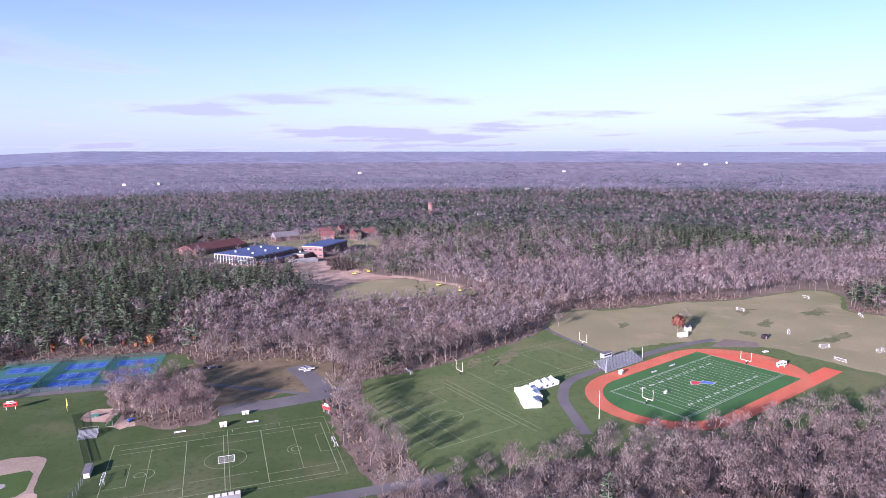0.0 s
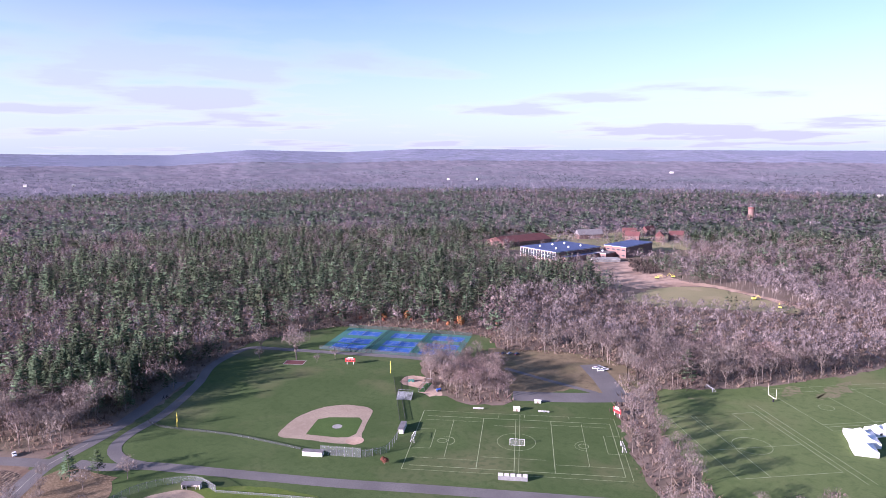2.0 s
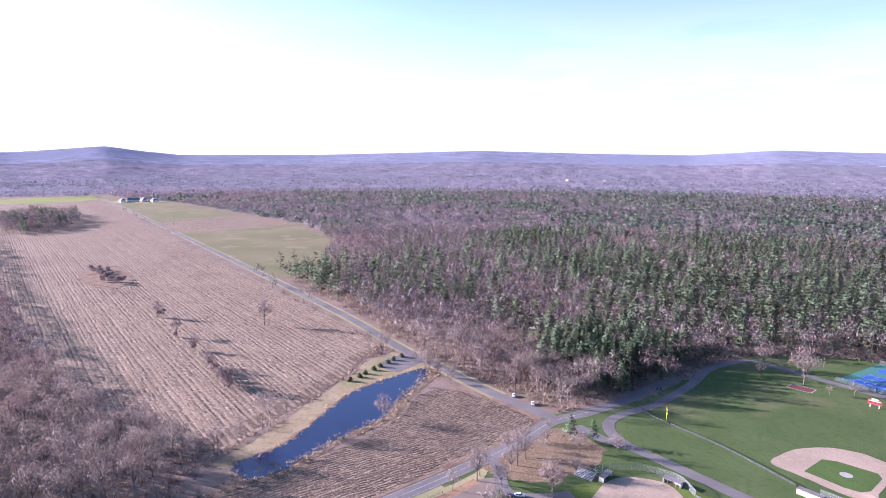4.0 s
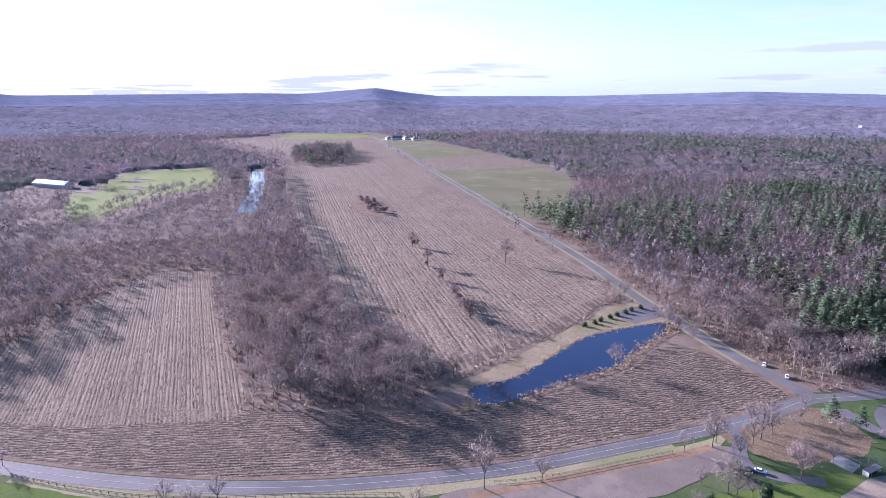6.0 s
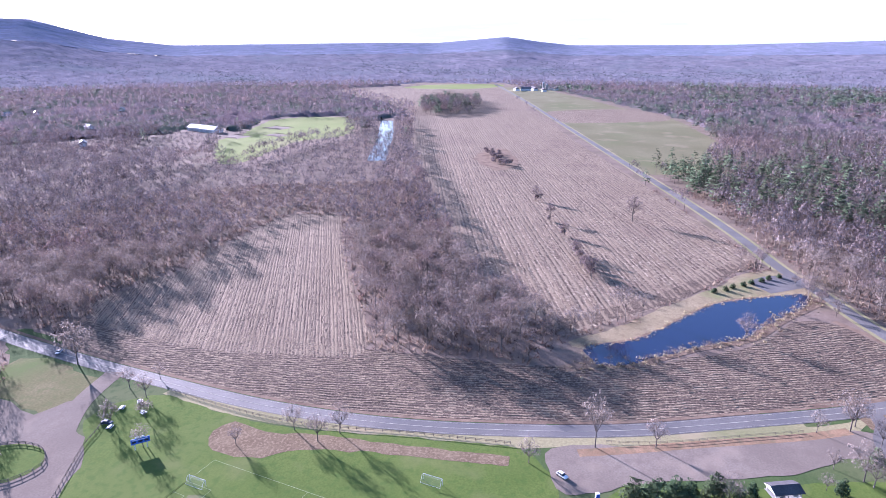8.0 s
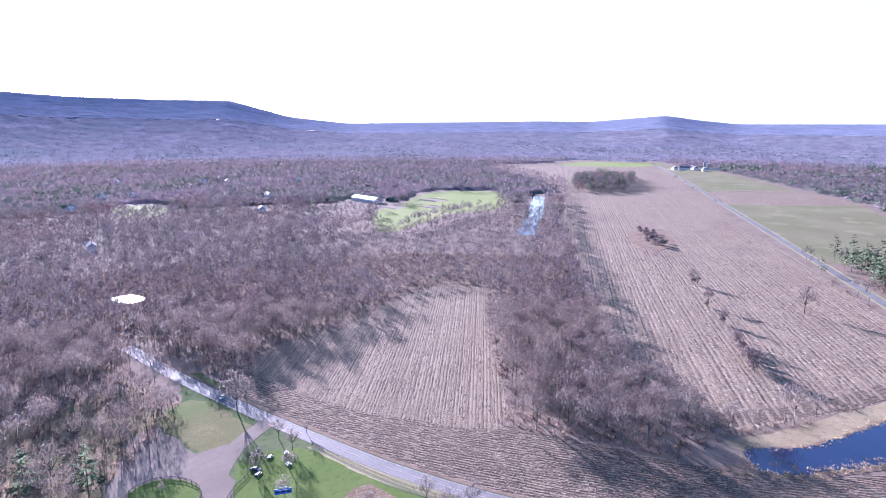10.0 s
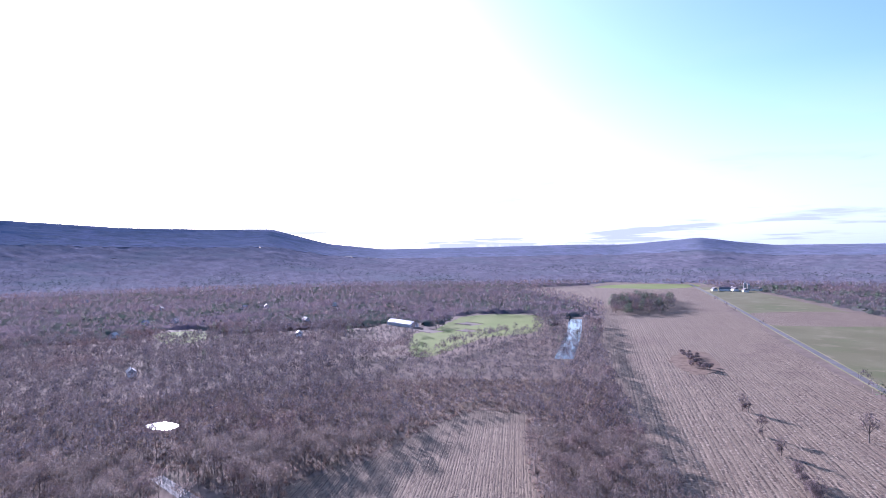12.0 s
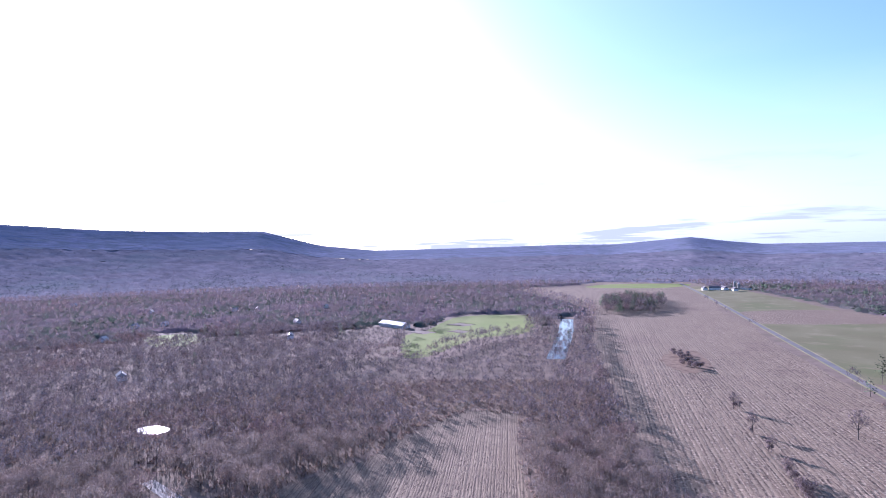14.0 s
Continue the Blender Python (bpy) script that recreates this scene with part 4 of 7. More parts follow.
sheet("lawn_lot", [(-184, 12), (-196, 40), (-203, 66), (-212, 90), (-218, 118), (-228, 150), (-205, 190), (-150, 200), (-100, 150), (-110, 20)], 0.065, M["bright_grass"], "green lawn below the car park", rough=1.0)
sheet("flower_bed", [(-181, -133), (-190, -136), (-198, -131), (-194, -117), (-197, -100), (-198, -70), (-199, -40), (-200, -22), (-195, -22), (-193, -42), (-191, -71), (-187, -98), (-178, -114)], 0.10, M["mulch"], "long brown bed of dry weeds", rough=0.8)
S = frame_of(-150, -95, 78)
lines("south_lines", [*rect(S, -35, -35, 48, 17), [S(6, -35), S(6, 17)], arc(S, 6, -8, 9), *rect(S, -35, -20, -24, 4), *rect(S, -35, -14, -30, -2)], 0.15, 0.12, M["faint"], "faded white lines on the southern pitch")
verge = [(-214, -172), (-208, -148), (-204, -112), (-206, -66), (-210, -20), (-222, 14), (-232, 50), (-247, 88)]
sheet("verge_lot", [(-213, -4), (-222, 20), (-230, 45), (-240, 75), (-250, 100), (-256, 112), (-247, 108), (-235, 86), (-227, 60), (-217, 30), (-211, 6)], 0.067, M["dry_grass"], "tan grass between road and car park", rough=0.8)
ribbon("leaf_drift", [(-208, 2), (-214, 20), (-223, 44), (-230, 64), (-238, 86), (-246, 104)], 4.5, 0.118, M["leaf_drift"], "orange-brown fallen leaves along the car park", category="leaves")
sheet("corner_floor", [(-262, 112), (-284, 148), (-280, 172), (-262, 176), (-246, 170), (-236, 145), (-240, 122)], 0.068, M["mulch"], "leaf-strewn corner under bare trees", rough=2)
ribbon("verge", verge, 8, 0.06, M["dry_grass"], "dry grass verge of the road")
centre = catmull(ROAD_RIVER, 4, False)
lines("road_line", [centre[:-20]], 0.22, 0.14, M["road_paint"], "pale double centre line of the road")
off = lambda d: centre + d * np.stack([-np.gradient(centre, axis=0)[:, 1], np.gradient(centre, axis=0)[:, 0]], 1) / np.linalg.norm(np.gradient(centre, axis=0), axis=1)[:, None]
lines("road_edge_lines", [off(3.5)[:-40], off(-3.5)[:-40]], 0.12, 0.14, M["road_paint"], "white edge lines of the road")
lines("road_margin", [off(5.8)[10:-30]], 2.0, 0.075, M["reeds"], "straw-coloured field margin along the road")
cfarm = catmull(ROAD_FARM, 8, False)
lines("road_farm_verge", [cfarm[:-4]], 13, 0.07, M["dry_grass"], "dry grass verges of the straight road")
# pale reeds and earth round the pond
ribbon("pond_reeds", [(-272, -6), (-280, 8), (-284, 25), (-306, 53), (-326, 84), (-354, 105), (-378, 126), (-392, 136)], 7, 0.10, M["reeds"], "straw-coloured reeds on the pond's edge")
ribbon("pond_reeds_far", [(-297, 2), (-308, 23), (-326, 41), (-351, 59), (-374, 81), (-388, 107), (-396, 130)], 4, 0.115, M["reeds"], "thin reeds along the far bank")
ribbon("strip_margin", [(-262, 92), (-273, 121), (-283, 146), (-291, 159), (-303, 160), (-324, 153), (-342, 144), (-358, 132)], 4, 0.065, M["reeds"], "straw-coloured margin round the end of the strip field")
ribbon("furrow_edge", [(-318, -14), (-336, 8), (-360, 34), (-384, 56), (-408, 74), (-432, 90), (-450, 112)], 13, 0.075, M["corn_strip"], "dark ploughed headland along the bank")
ribbon("cross_lane", [(-1390, -380), (-1410, -250), (-1432, -145)], 12, 0.08, M["litter"], "brown hedge line across the field")
sheet("far_meadow", [(-2060, -610), (-2230, -560), (-2300, -345), (-2180, -320), (-2060, -410)], 0.07, M["pasture"], "pale green meadow by the far woods", rough=3)
sheet("farm_yard", [(-1990, -260), (-2090, -250), (-2090, -130), (-1990, -140)], 0.08, M["dry_grass"], "dry farm yard", rough=3)
sheet("stubble_right", [(-1500, 65), (-1328, 140), (-1260, 60), (-1230, -50), (-1290, -75), (-1420, -100)], 0.075, M["corn_far"], "brown stubble strip in the hay field", rough=3)
sheet("house_lawn", HOUSE_LAWN, 0.05, M["pasture"], "bright lawn by a house in the woods", rough=4)
sheet("school_grounds", SCHOOL_YARD, 0.04, M["dry_grass"], "lawn and paths between the school houses", rough=2)
sheet("slope_grass", [(-118, 628), (-95, 700), (-45, 725), (16, 678), (34, 645), (-20, 632), (-60, 624), (-95, 612)], 0.06, M["dry_grass"], "dull green meadow below the school", rough=2)
sheet("slope_earth", [(-200, 856), (-165, 730), (-120, 690), (-100, 706), (-45, 728), (16, 680), (36, 660), (20, 690), (-40, 740), (-80, 752), (-118, 805), (-150, 850)], 0.09, M["earth"], "bare orange construction earth", rough=3)

# ---- trees ----
def sprays(rng, centres, radii, count, size, squash=0.85, up=0.2, sweep=1.5, inner=0.5):
    """Ragged three-cornered sprays of twigs or needles over the lobes of a crown: vertices, faces, and the soft normals of the lobes."""
    centres, radii = np.array(centres, float), np.array(radii, float)
    pick = rng.choice(len(radii), count, p=radii ** 2 / (radii ** 2).sum())
    d = rng.normal(0, 1, (count, 3))
    d[:, 2] = np.abs(d[:, 2]) * np.where(rng.uniform(0, 1, count) < 0.72, 1.0, -0.6)
    d /= np.linalg.norm(d, axis=1)[:, None]
    c = centres[pick] + d * (radii[pick] * rng.uniform(inner, 1.06, count))[:, None] * [1, 1, squash]
    lie = d + rng.normal(0, 0.28, d.shape)
    lie /= np.linalg.norm(lie, axis=1)[:, None]
    o = rng.normal(0, 1, (count, 3, 3)) * size
    o -= lie[:, None, :] * (o * lie[:, None, :]).sum(2, keepdims=True) * 0.8
    v = c[:, None, :] + o * [1, 1, sweep]
    n = d + [0, 0, up] + rng.normal(0, 0.12, d.shape)
    n /= np.linalg.norm(n, axis=1)[:, None]
    f = np.arange(count * 3).reshape(-1, 3)
    g = np.cross(v[:, 1] - v[:, 0], v[:, 2] - v[:, 0])
    f = np.where(((g * n).sum(1) < 0)[:, None], f[:, ::-1], f)
    return v.reshape(-1, 3), f, np.repeat(n, 3, 0)


def limb(V, F, a, b, ra, rb, n):
    """Adds a tapered limb to lists of vertices and triangles."""
    a, b = np.array(a, float), np.array(b, float)
    d = (b - a) / (np.linalg.norm(b - a) + 1e-9)
    u = np.cross(d, [0.31, 0.9, 0.2])
    u /= np.linalg.norm(u)
    w = np.cross(d, u)
    k = len(V)
    for c, r in ((a, ra), (b, rb)):
        for j in range(n):
            q = 2 * math.pi * j / n
            V.append(c + r * (math.cos(q) * u + math.sin(q) * w))
    for j in range(n):
        j2 = (j + 1) % n
        F.append((k + j, k + j2, k + n + j2))
        F.append((k + j, k + n + j2, k + n + j))


def broad_tree_arrays(rng, height, spread, lobes, count, size, thick, low=0.5, branches=5, sides=5):
    """A leafless tree: trunk, forking limbs and thin branches, and a rounded, lobed crown of twig sprays."""
    V, F = [], []
    lean = rng.normal(0, 0.02 * height, 2)
    fork = np.array([lean[0] * 0.4, lean[1] * 0.4, height * (low - 0.16)])
    limb(V, F, (0, 0, -0.3), fork, thick, thick * 0.75, sides)
    cs, rs = [np.array([lean[0], lean[1], height * 0.77])], [spread * 0.55]
    q0 = rng.uniform(0, 6.28)
    for i in range(lobes - 1):
        q = q0 + 2 * math.pi * (i + rng.uniform(-0.3, 0.3)) / (lobes - 1)
        r = spread * rng.uniform(0.42, 0.64)
        cs.append(np.array([lean[0] + math.cos(q) * r, lean[1] + math.sin(q) * r, height * rng.uniform(low + 0.06, low + 0.24)]))
        rs.append(spread * rng.uniform(0.36, 0.52))
    for c, r in zip(cs, rs):
        if sides > 3:
            limb(V, F, fork, c, thick * 0.5, thick * 0.16, 3)
        for j in range(branches):
            d = rng.normal(0, 1, 3)
            d[2] = abs(d[2]) + 0.15
            d /= np.linalg.norm(d)
            a, b = fork + (c - fork) * rng.uniform(0.55, 1.0), c + d * r * rng.uniform(0.8, 1.02)
            u = np.cross(b - a, rng.normal(0, 1, 3))
            u *= thick * 0.15 / (np.linalg.norm(u) + 1e-9)
            k = len(V)
            V += [a + u, a - u, b]
            F.append((k, k + 1, k + 2))
    return (np.array(V), np.array(F)), sprays(rng, cs, rs, count, size)


def pine_arrays(rng, height, spread, count, size, bare=0.25, blunt=0.75, sides=4):
    """A white pine: a straight trunk, and plates of needles on irregular whorls under a blunt top."""
    V, F = [], []
    limb(V, F, (0, 0, -0.3), (0, 0, height * 0.95), height * 0.013, 0.04, sides)
    t = rng.uniform(0, 1, count) ** 1.15
    tier = np.round(t * 8) / 8 + rng.normal(0, 0.02, count)
    q = rng.uniform(0, 2 * math.pi, count)
    arms = rng.uniform(0.65, 1.15, (10, 6))
    reach = arms[np.clip((tier * 9).astype(int), 0, 9), (q / 1.0472).astype(int) % 6]
    r = spread * np.clip((1.03 - t) * 1.35, 0, 1) ** blunt * reach * rng.uniform(0.45, 1.0, count)
    z = height * (bare + (0.97 - bare) * np.clip(tier, 0, 1)) + 0.16 * r
    c = np.stack([np.cos(q) * r, np.sin(q) * r, z], 1)
    sz = size * (0.6 + 0.55 * (1 - t))[:, None, None]
    v = c[:, None, :] + rng.normal(0, 1, (count, 3, 3)) * sz * [1, 1, 0.45]
    n = np.stack([np.cos(q) * 0.85, np.sin(q) * 0.85, 0.15 + 0.75 * t], 1) + rng.normal(0, 0.1, (count, 3))
    n /= np.linalg.norm(n, axis=1)[:, None]
    f = np.arange(count * 3).reshape(-1, 3)
    g = np.cross(v[:, 1] - v[:, 0], v[:, 2] - v[:, 0])
    f = np.where(((g * n).sum(1) < 0)[:, None], f[:, ::-1], f)
    return (np.array(V), np.array(F)), (v.reshape(-1, 3), f, np.repeat(n, 3, 0))


def whole(tree, trunk=True):
    """Trunk and crown of a tree as one set of arrays; the trunk takes the second material."""
    (tv, tf), (cv, cf, cn) = tree
    if not trunk:
        return cv, cf, cn, np.zeros(len(cf), int)
    tn = tv * [1, 1, 0]
    tn = tn / (np.linalg.norm(tn, axis=1)[:, None] + 1e-6)
    return np.concatenate([cv, tv]), np.concatenate([cf, tf + len(cv)]), np.concatenate([cn, tn]), np.r_[np.zeros(len(cf), int), np.ones(len(tf), int)]


def rounded(v, f, rng, lowest=0.0, rough=0.2):
    """Turns the faces of a crown outwards and gives them the soft shading of its whole shape."""
    h, w = v[:, 2].max(), np.abs(v[:, :2]).max()
    n = np.c_[v[:, 0] / w, v[:, 1] / w, np.maximum((v[:, 2] / h - 0.5) * 0.9, lowest) + 0.06]
    n = n / (np.linalg.norm(n, axis=1)[:, None] + 1e-6) + rng.normal(0, rough, v.shape)
    n /= np.linalg.norm(n, axis=1)[:, None] + 1e-6
    g = np.cross(v[f[:, 1]] - v[f[:, 0]], v[f[:, 2]] - v[f[:, 0]])
    back = (g * (n[f[:, 0]] + n[f[:, 1]] + n[f[:, 2]])).sum(1) < 0
    f = np.where(back[:, None], f[:, ::-1], f)
    return v, f, n


def plant(name, templates, x, y, size, mat, label, category="woods", ground=None):
    """Many trees in one mesh of kind stuff, from templates turned and scaled at random."""
    pick = RNG.integers(0, len(templates), len(x))
    turn = RNG.uniform(0, 2 * math.pi, len(x))
    tone = RNG.uniform(0, 1, len(x))
    zs = np.zeros(len(x)) if ground is None else ground
    VV, FF, TT, NN, WW, k = [], [], [], [], [], 0
    for j, tpl in enumerate(templates):
        if len(tpl) == 2:
            v, f, nr = rounded(*tpl, t_rng)
            which = np.zeros(len(f), int)
        else:
            v, f, nr, which = tpl
        s = np.nonzero(pick == j)[0]
        if not len(s):
            continue
        c, sn = np.cos(turn[s])[:, None], np.sin(turn[s])[:, None]
        sz = size[s][:, None]
        X = (v[:, 0] * c - v[:, 1] * sn) * sz + x[s][:, None]
        Y = (v[:, 0] * sn + v[:, 1] * c) * sz + y[s][:, None]
        Z = v[:, 2] * sz + zs[s][:, None]
        VV.append(np.stack([X, Y, Z], 2).reshape(-1, 3))
        FF.append((f[None] + (np.arange(len(s)) * len(v))[:, None, None]).reshape(-1, 3) + k)
        NN.append(np.stack([nr[:, 0] * c - nr[:, 1] * sn, nr[:, 0] * sn + nr[:, 1] * c, np.repeat(nr[None, :, 2], len(s), 0)], 2).reshape(-1, 3))
        TT.append(np.repeat(tone[s], len(v)))
        WW.append(np.tile(which, len(s)))
        k += len(s) * len(v)
    me = mesh_of(name, np.concatenate(VV), np.concatenate(FF), [mat, M["bark"]], np.concatenate(TT), np.concatenate(NN), np.concatenate(WW))
    return tagged(new(name, me), label, category, "", "stuff")


def scatter(r0, r1, spacing, yaw0=-40.0, yaw1=160.0):
    """Jittered places in the sector, clear of the open ground."""
    g = np.arange(-r1, r1, spacing)
    X, Y = np.meshgrid(g, g)
    X, Y = X.ravel(), Y.ravel()
    X, Y = X + RNG.uniform(-0.48, 0.48, X.size) * spacing, Y + RNG.uniform(-0.48, 0.48, X.size) * spacing
    R, yaw = np.hypot(X, Y), np.degrees(np.arctan2(-X, Y))
    yaw = np.where(yaw < -90, yaw + 360, yaw)
    k = (R > r0) & (R < r1) & (yaw > yaw0) & (yaw < yaw1)
    X, Y = X[k], Y[k]
    k = ~is_open(X, Y)
    return X[k], Y[k]


# where evergreens stand thick: centre, radii
PINE_STANDS = [(-330, 580, 215, 140, 0.93), (-230, 640, 130, 130, 0.93), (-600, 470, 200, 130, 0.85), (-470, 430, 150, 120, 0.75), (-395, 290, 80, 60, 0.5), (-375, 245, 55, 55, 0.45), (-650, 740, 240, 150, 0.7), (-720, 95, 85, 40, 0.95), (-600, 190, 90, 60, 0.6), (-420, 900, 160, 150, 0.7), (-900, 1250, 600, 400, 0.6), (-1800, 1450, 800, 420, 0.62), (-150, 1350, 260, 260, 0.5), (330, 1250, 380, 330, 0.55), (60, 850, 120, 70, 0.35), (-1150, 800, 260, 160, 0.6), (150, 1900, 900, 160, 0.5)]
BARE_STANDS = [(-100, 545, 130, 95), (120, 260, 260, 90), (250, 690, 300, 95), (-420, -60, 150, 110), (-500, -450, 420, 250), (-1250, 380, 330, 150), (-330, -80, 140, 100), (-300, -330, 190, 130), (-470, 150, 110, 60)]


def pine_share(x, y):
    p = np.clip(soft_noise(x, y, 0.006, 2.0) * 1.3 + 0.06, 0.0, 0.6)
    p = p + 0.18 * ((y > 250) & (np.hypot(x, y) > 650)) + 0.16 * ((y > 250) & (np.hypot(x, y) > 1000))
    south = np.clip((-y - 0) / 200, 0, 1)
    p = p * (1 - 0.9 * south)
    for cx, cy, rx, ry, s in PINE_STANDS:
        p = np.maximum(p, s * np.clip(1.6 - ((x - cx) / rx) ** 2 - ((y - cy) / ry) ** 2, 0, 1))
    for cx, cy, rx, ry in BARE_STANDS:
        p = p * np.where(((x - cx) / rx) ** 2 + ((y - cy) / ry) ** 2 < 1, 0.06, 1)
    return p


t_rng = np.random.default_rng(11)
BARE_NEAR = [broad_tree_arrays(t_rng, 19, 6.0, 9, 430, 0.35, 0.18, 0.5, 9, 4) for i in range(6)]
BARE_MID = [whole(broad_tree_arrays(t_rng, 19, 5.9, 6, 72, 0.85, 0.2, 0.44, 2, 3)) for i in range(9)]
PINE_NEAR = [pine_arrays(t_rng, 22, 5.4, 280, 0.85, 0.22, 0.7) for i in range(5)]
PINE_MID = [whole(pine_arrays(t_rng, 22, 5.5, 78, 1.25, 0.22, 0.7, 3)) for i in range(9)]

bx, by = scatter(120, 470, 8.7)
share = pine_share(bx, by)
is_pine = RNG.uniform(0, 1, bx.size) < share
size = RNG.uniform(0.8, 1.35, bx.size)
low = (by > 0) & (bx > -60) & (np.hypot(bx, by) < 345) | inside(CLUMP, bx, by)
tall = inside([(-330, 205), (-420, 195), (-440, 300), (-360, 330), (-330, 250)], bx, by)
size = np.where(tall, size * 0.95, size)
size = np.where(low, size * np.where(bx > 60, 0.95, np.where(by > 235, 0.8, 0.84)), size)
# the foremost bare trees by the pitches stand as things of their own
thin = (bx > -80) & (bx < -4) & (by > 240) & (by < 395) & (RNG.uniform(0, 1, bx.size) < 0.5)
GROVE = [(-140, -214), (-114, -160), (-80, -150), (-60, -280), (-150, -330), (-236, -310), (-214, -246), (-186, -252), (-160, -236)]
thin |= inside(GROVE, bx, by) & (RNG.uniform(0, 1, bx.size) < 0.6)
bx, by, size, is_pine, low = bx[~thin], by[~thin], size[~thin], is_pine[~thin], low[~thin]
FOREMOST = [(-70, 385), (-45, 300), (-30, 240), (60, 255), (240, 285), (270, 330), (180, 318), (69, 290), (15, 266), (-4, 266), (-30, 350)]
single = ~is_pine & (inside(FOREMOST, bx, by) | inside(CLUMP, bx, by))
single &= np.cumsum(single) <= 260
wx, wy, wsize = bx[single], by[single], size[single]
bx, by, size, is_pine = bx[~single], by[~single], size[~single], is_pine[~single]
near_bare = [whole(t) for t in BARE_NEAR]
near_pine = [whole(t) for t in PINE_NEAR]
plant("woods_bare", near_bare, bx[~is_pine], by[~is_pine], size[~is_pine], M["twigs"], "leafless grey-brown trees standing close together")
plant("woods_pine", near_pine, bx[is_pine], by[is_pine], size[is_pine], M["needles"], "dark green pines among bare trees")
# brown undergrowth fills the woods' floor and edges
def brush_arrays(rng, n):
    TV, TF = [], []
    for i in range(n):
        s = np.array([*rng.normal(0, 1.3, 2), 0.0])
        d = np.array([*rng.normal(0, 0.6, 2), 1.0]) * rng.uniform(1.0, 2.8)
        u = np.array([*rng.normal(0, 0.28, 2), 0.0])
        k = len(TV)
        TV += [s + u, s - u, s + d]
        TF.append((k, k + 1, k + 2))
    return np.array(TV), np.array(TF)


ux, uy = scatter(130, 690, 5.0)
plant("undergrowth", [brush_arrays(t_rng, 9) for i in range(5)], ux, uy, RNG.uniform(0.6, 1.2, ux.size), M["brush"], "brown leafless undergrowth beneath the trees", "undergrowth")
# reeds along the pond and dry grass along the margins
rx, ry = [], []
for line, gap, wide in ((POND + POND[:1], 0.8, 1.4), ([(-272, -6), (-284, 25), (-306, 53), (-326, 84), (-354, 105), (-392, 136)], 0.5, 3.0)):
    q = catmull(line, gap, False)
    rx.append(q[:, 0] + RNG.normal(0, wide, len(q)))
    ry.append(q[:, 1] + RNG.normal(0, wide, len(q)))
rx, ry = np.concatenate(rx), np.concatenate(ry)
plant("reeds", [brush_arrays(t_rng, 8) for i in range(4)], rx, ry, RNG.uniform(0.2, 0.5, rx.size), M["reed_tufts"], "straw-coloured reeds and dry grass tufts", "reeds")
# the island of trees by the campus pitch is thick
ex = RNG.uniform(-212, -122, 120)
ey = RNG.uniform(322, 404, 120)
keep = inside(CLUMP, ex, ey)
plant("woods_copse", near_bare, ex[keep], ey[keep], RNG.uniform(0.6, 1.0, keep.sum()), M["twigs"], "thick copse of leafless trees by the pitch")
# crowns of the far woods, and of the woods that run on to the hills
FAR_BARE = [whole(broad_tree_arrays(t_rng, 17, 6.4, 3, 18, 1.5, 0.2, 0.5, 0, 3), False) for i in range(6)]
FAR_PINES = [whole(pine_arrays(t_rng, 20, 5.4, 18, 2.0, 0.3, 0.7, 3), False) for i in range(6)]
fx, fy = scatter(1150, 2350, 15.6)
fpine = RNG.uniform(0, 1, fx.size) < pine_share(fx, fy) * 0.9 + 0.05
fs = RNG.uniform(0.8, 1.2, fx.size)
fz = relief(fx, fy, np.hypot(fx, fy))
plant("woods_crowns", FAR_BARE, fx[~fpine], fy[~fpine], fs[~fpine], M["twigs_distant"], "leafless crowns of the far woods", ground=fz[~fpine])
plant("woods_pine_crowns", FAR_PINES, fx[fpine], fy[fpine], fs[fpine], M["needles_far"], "dark pine crowns of the far woods", ground=fz[fpine])


def far_places(r0, r1, gap0, gap1):
    """Jittered places in widening rings."""
    X, Y, r = [], [], r0
    while r < r1:
        gap = gap0 + (gap1 - gap0) * (r - r0) / (r1 - r0)
        a = np.radians(np.arange(-42, 164, math.degrees(gap / r)))
        a = a + RNG.uniform(-0.5, 0.5, a.size) * gap / r
        q = r + RNG.uniform(-0.6, 0.6, a.size) * gap
        X.append(-np.sin(a) * q)
        Y.append(np.cos(a) * q)
        r += gap
    return np.concatenate(X), np.concatenate(Y)


TUFTS = [whole(broad_tree_arrays(t_rng, 17, 9, 3, 9, 1.6, 0.2, 0.5, 0, 3), False) for i in range(6)]
PINE_TUFTS = [whole(pine_arrays(t_rng, 18, 8.0, 8, 2.6, 0.35, 0.6, 3), False) for i in range(6)]
dx, dy = far_places(2340, 4760, 23, 34)
keep = ~is_open(dx, dy, False)
dx, dy = dx[keep], dy[keep]
dr = np.hypot(dx, dy)
dz = relief(dx, dy, dr) - 3
dpine = RNG.uniform(0, 1, dx.size) < np.clip(soft_noise(dx, dy, 0.0026, 5.0) * 2.6 + 0.28, 0.05, 0.92)
ds = RNG.uniform(0.75, 1.1, dx.size) * np.clip((5400 - dr) / 2600, 0.6, 1.0)
hill = dr > 3900
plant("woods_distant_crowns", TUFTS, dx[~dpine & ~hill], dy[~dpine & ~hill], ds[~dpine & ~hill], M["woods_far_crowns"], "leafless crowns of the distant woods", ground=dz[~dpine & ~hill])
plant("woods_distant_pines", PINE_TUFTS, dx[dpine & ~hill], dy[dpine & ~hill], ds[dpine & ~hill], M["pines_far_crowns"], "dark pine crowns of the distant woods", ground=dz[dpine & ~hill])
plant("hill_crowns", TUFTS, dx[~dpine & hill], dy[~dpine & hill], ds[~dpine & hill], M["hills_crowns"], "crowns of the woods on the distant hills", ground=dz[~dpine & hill])
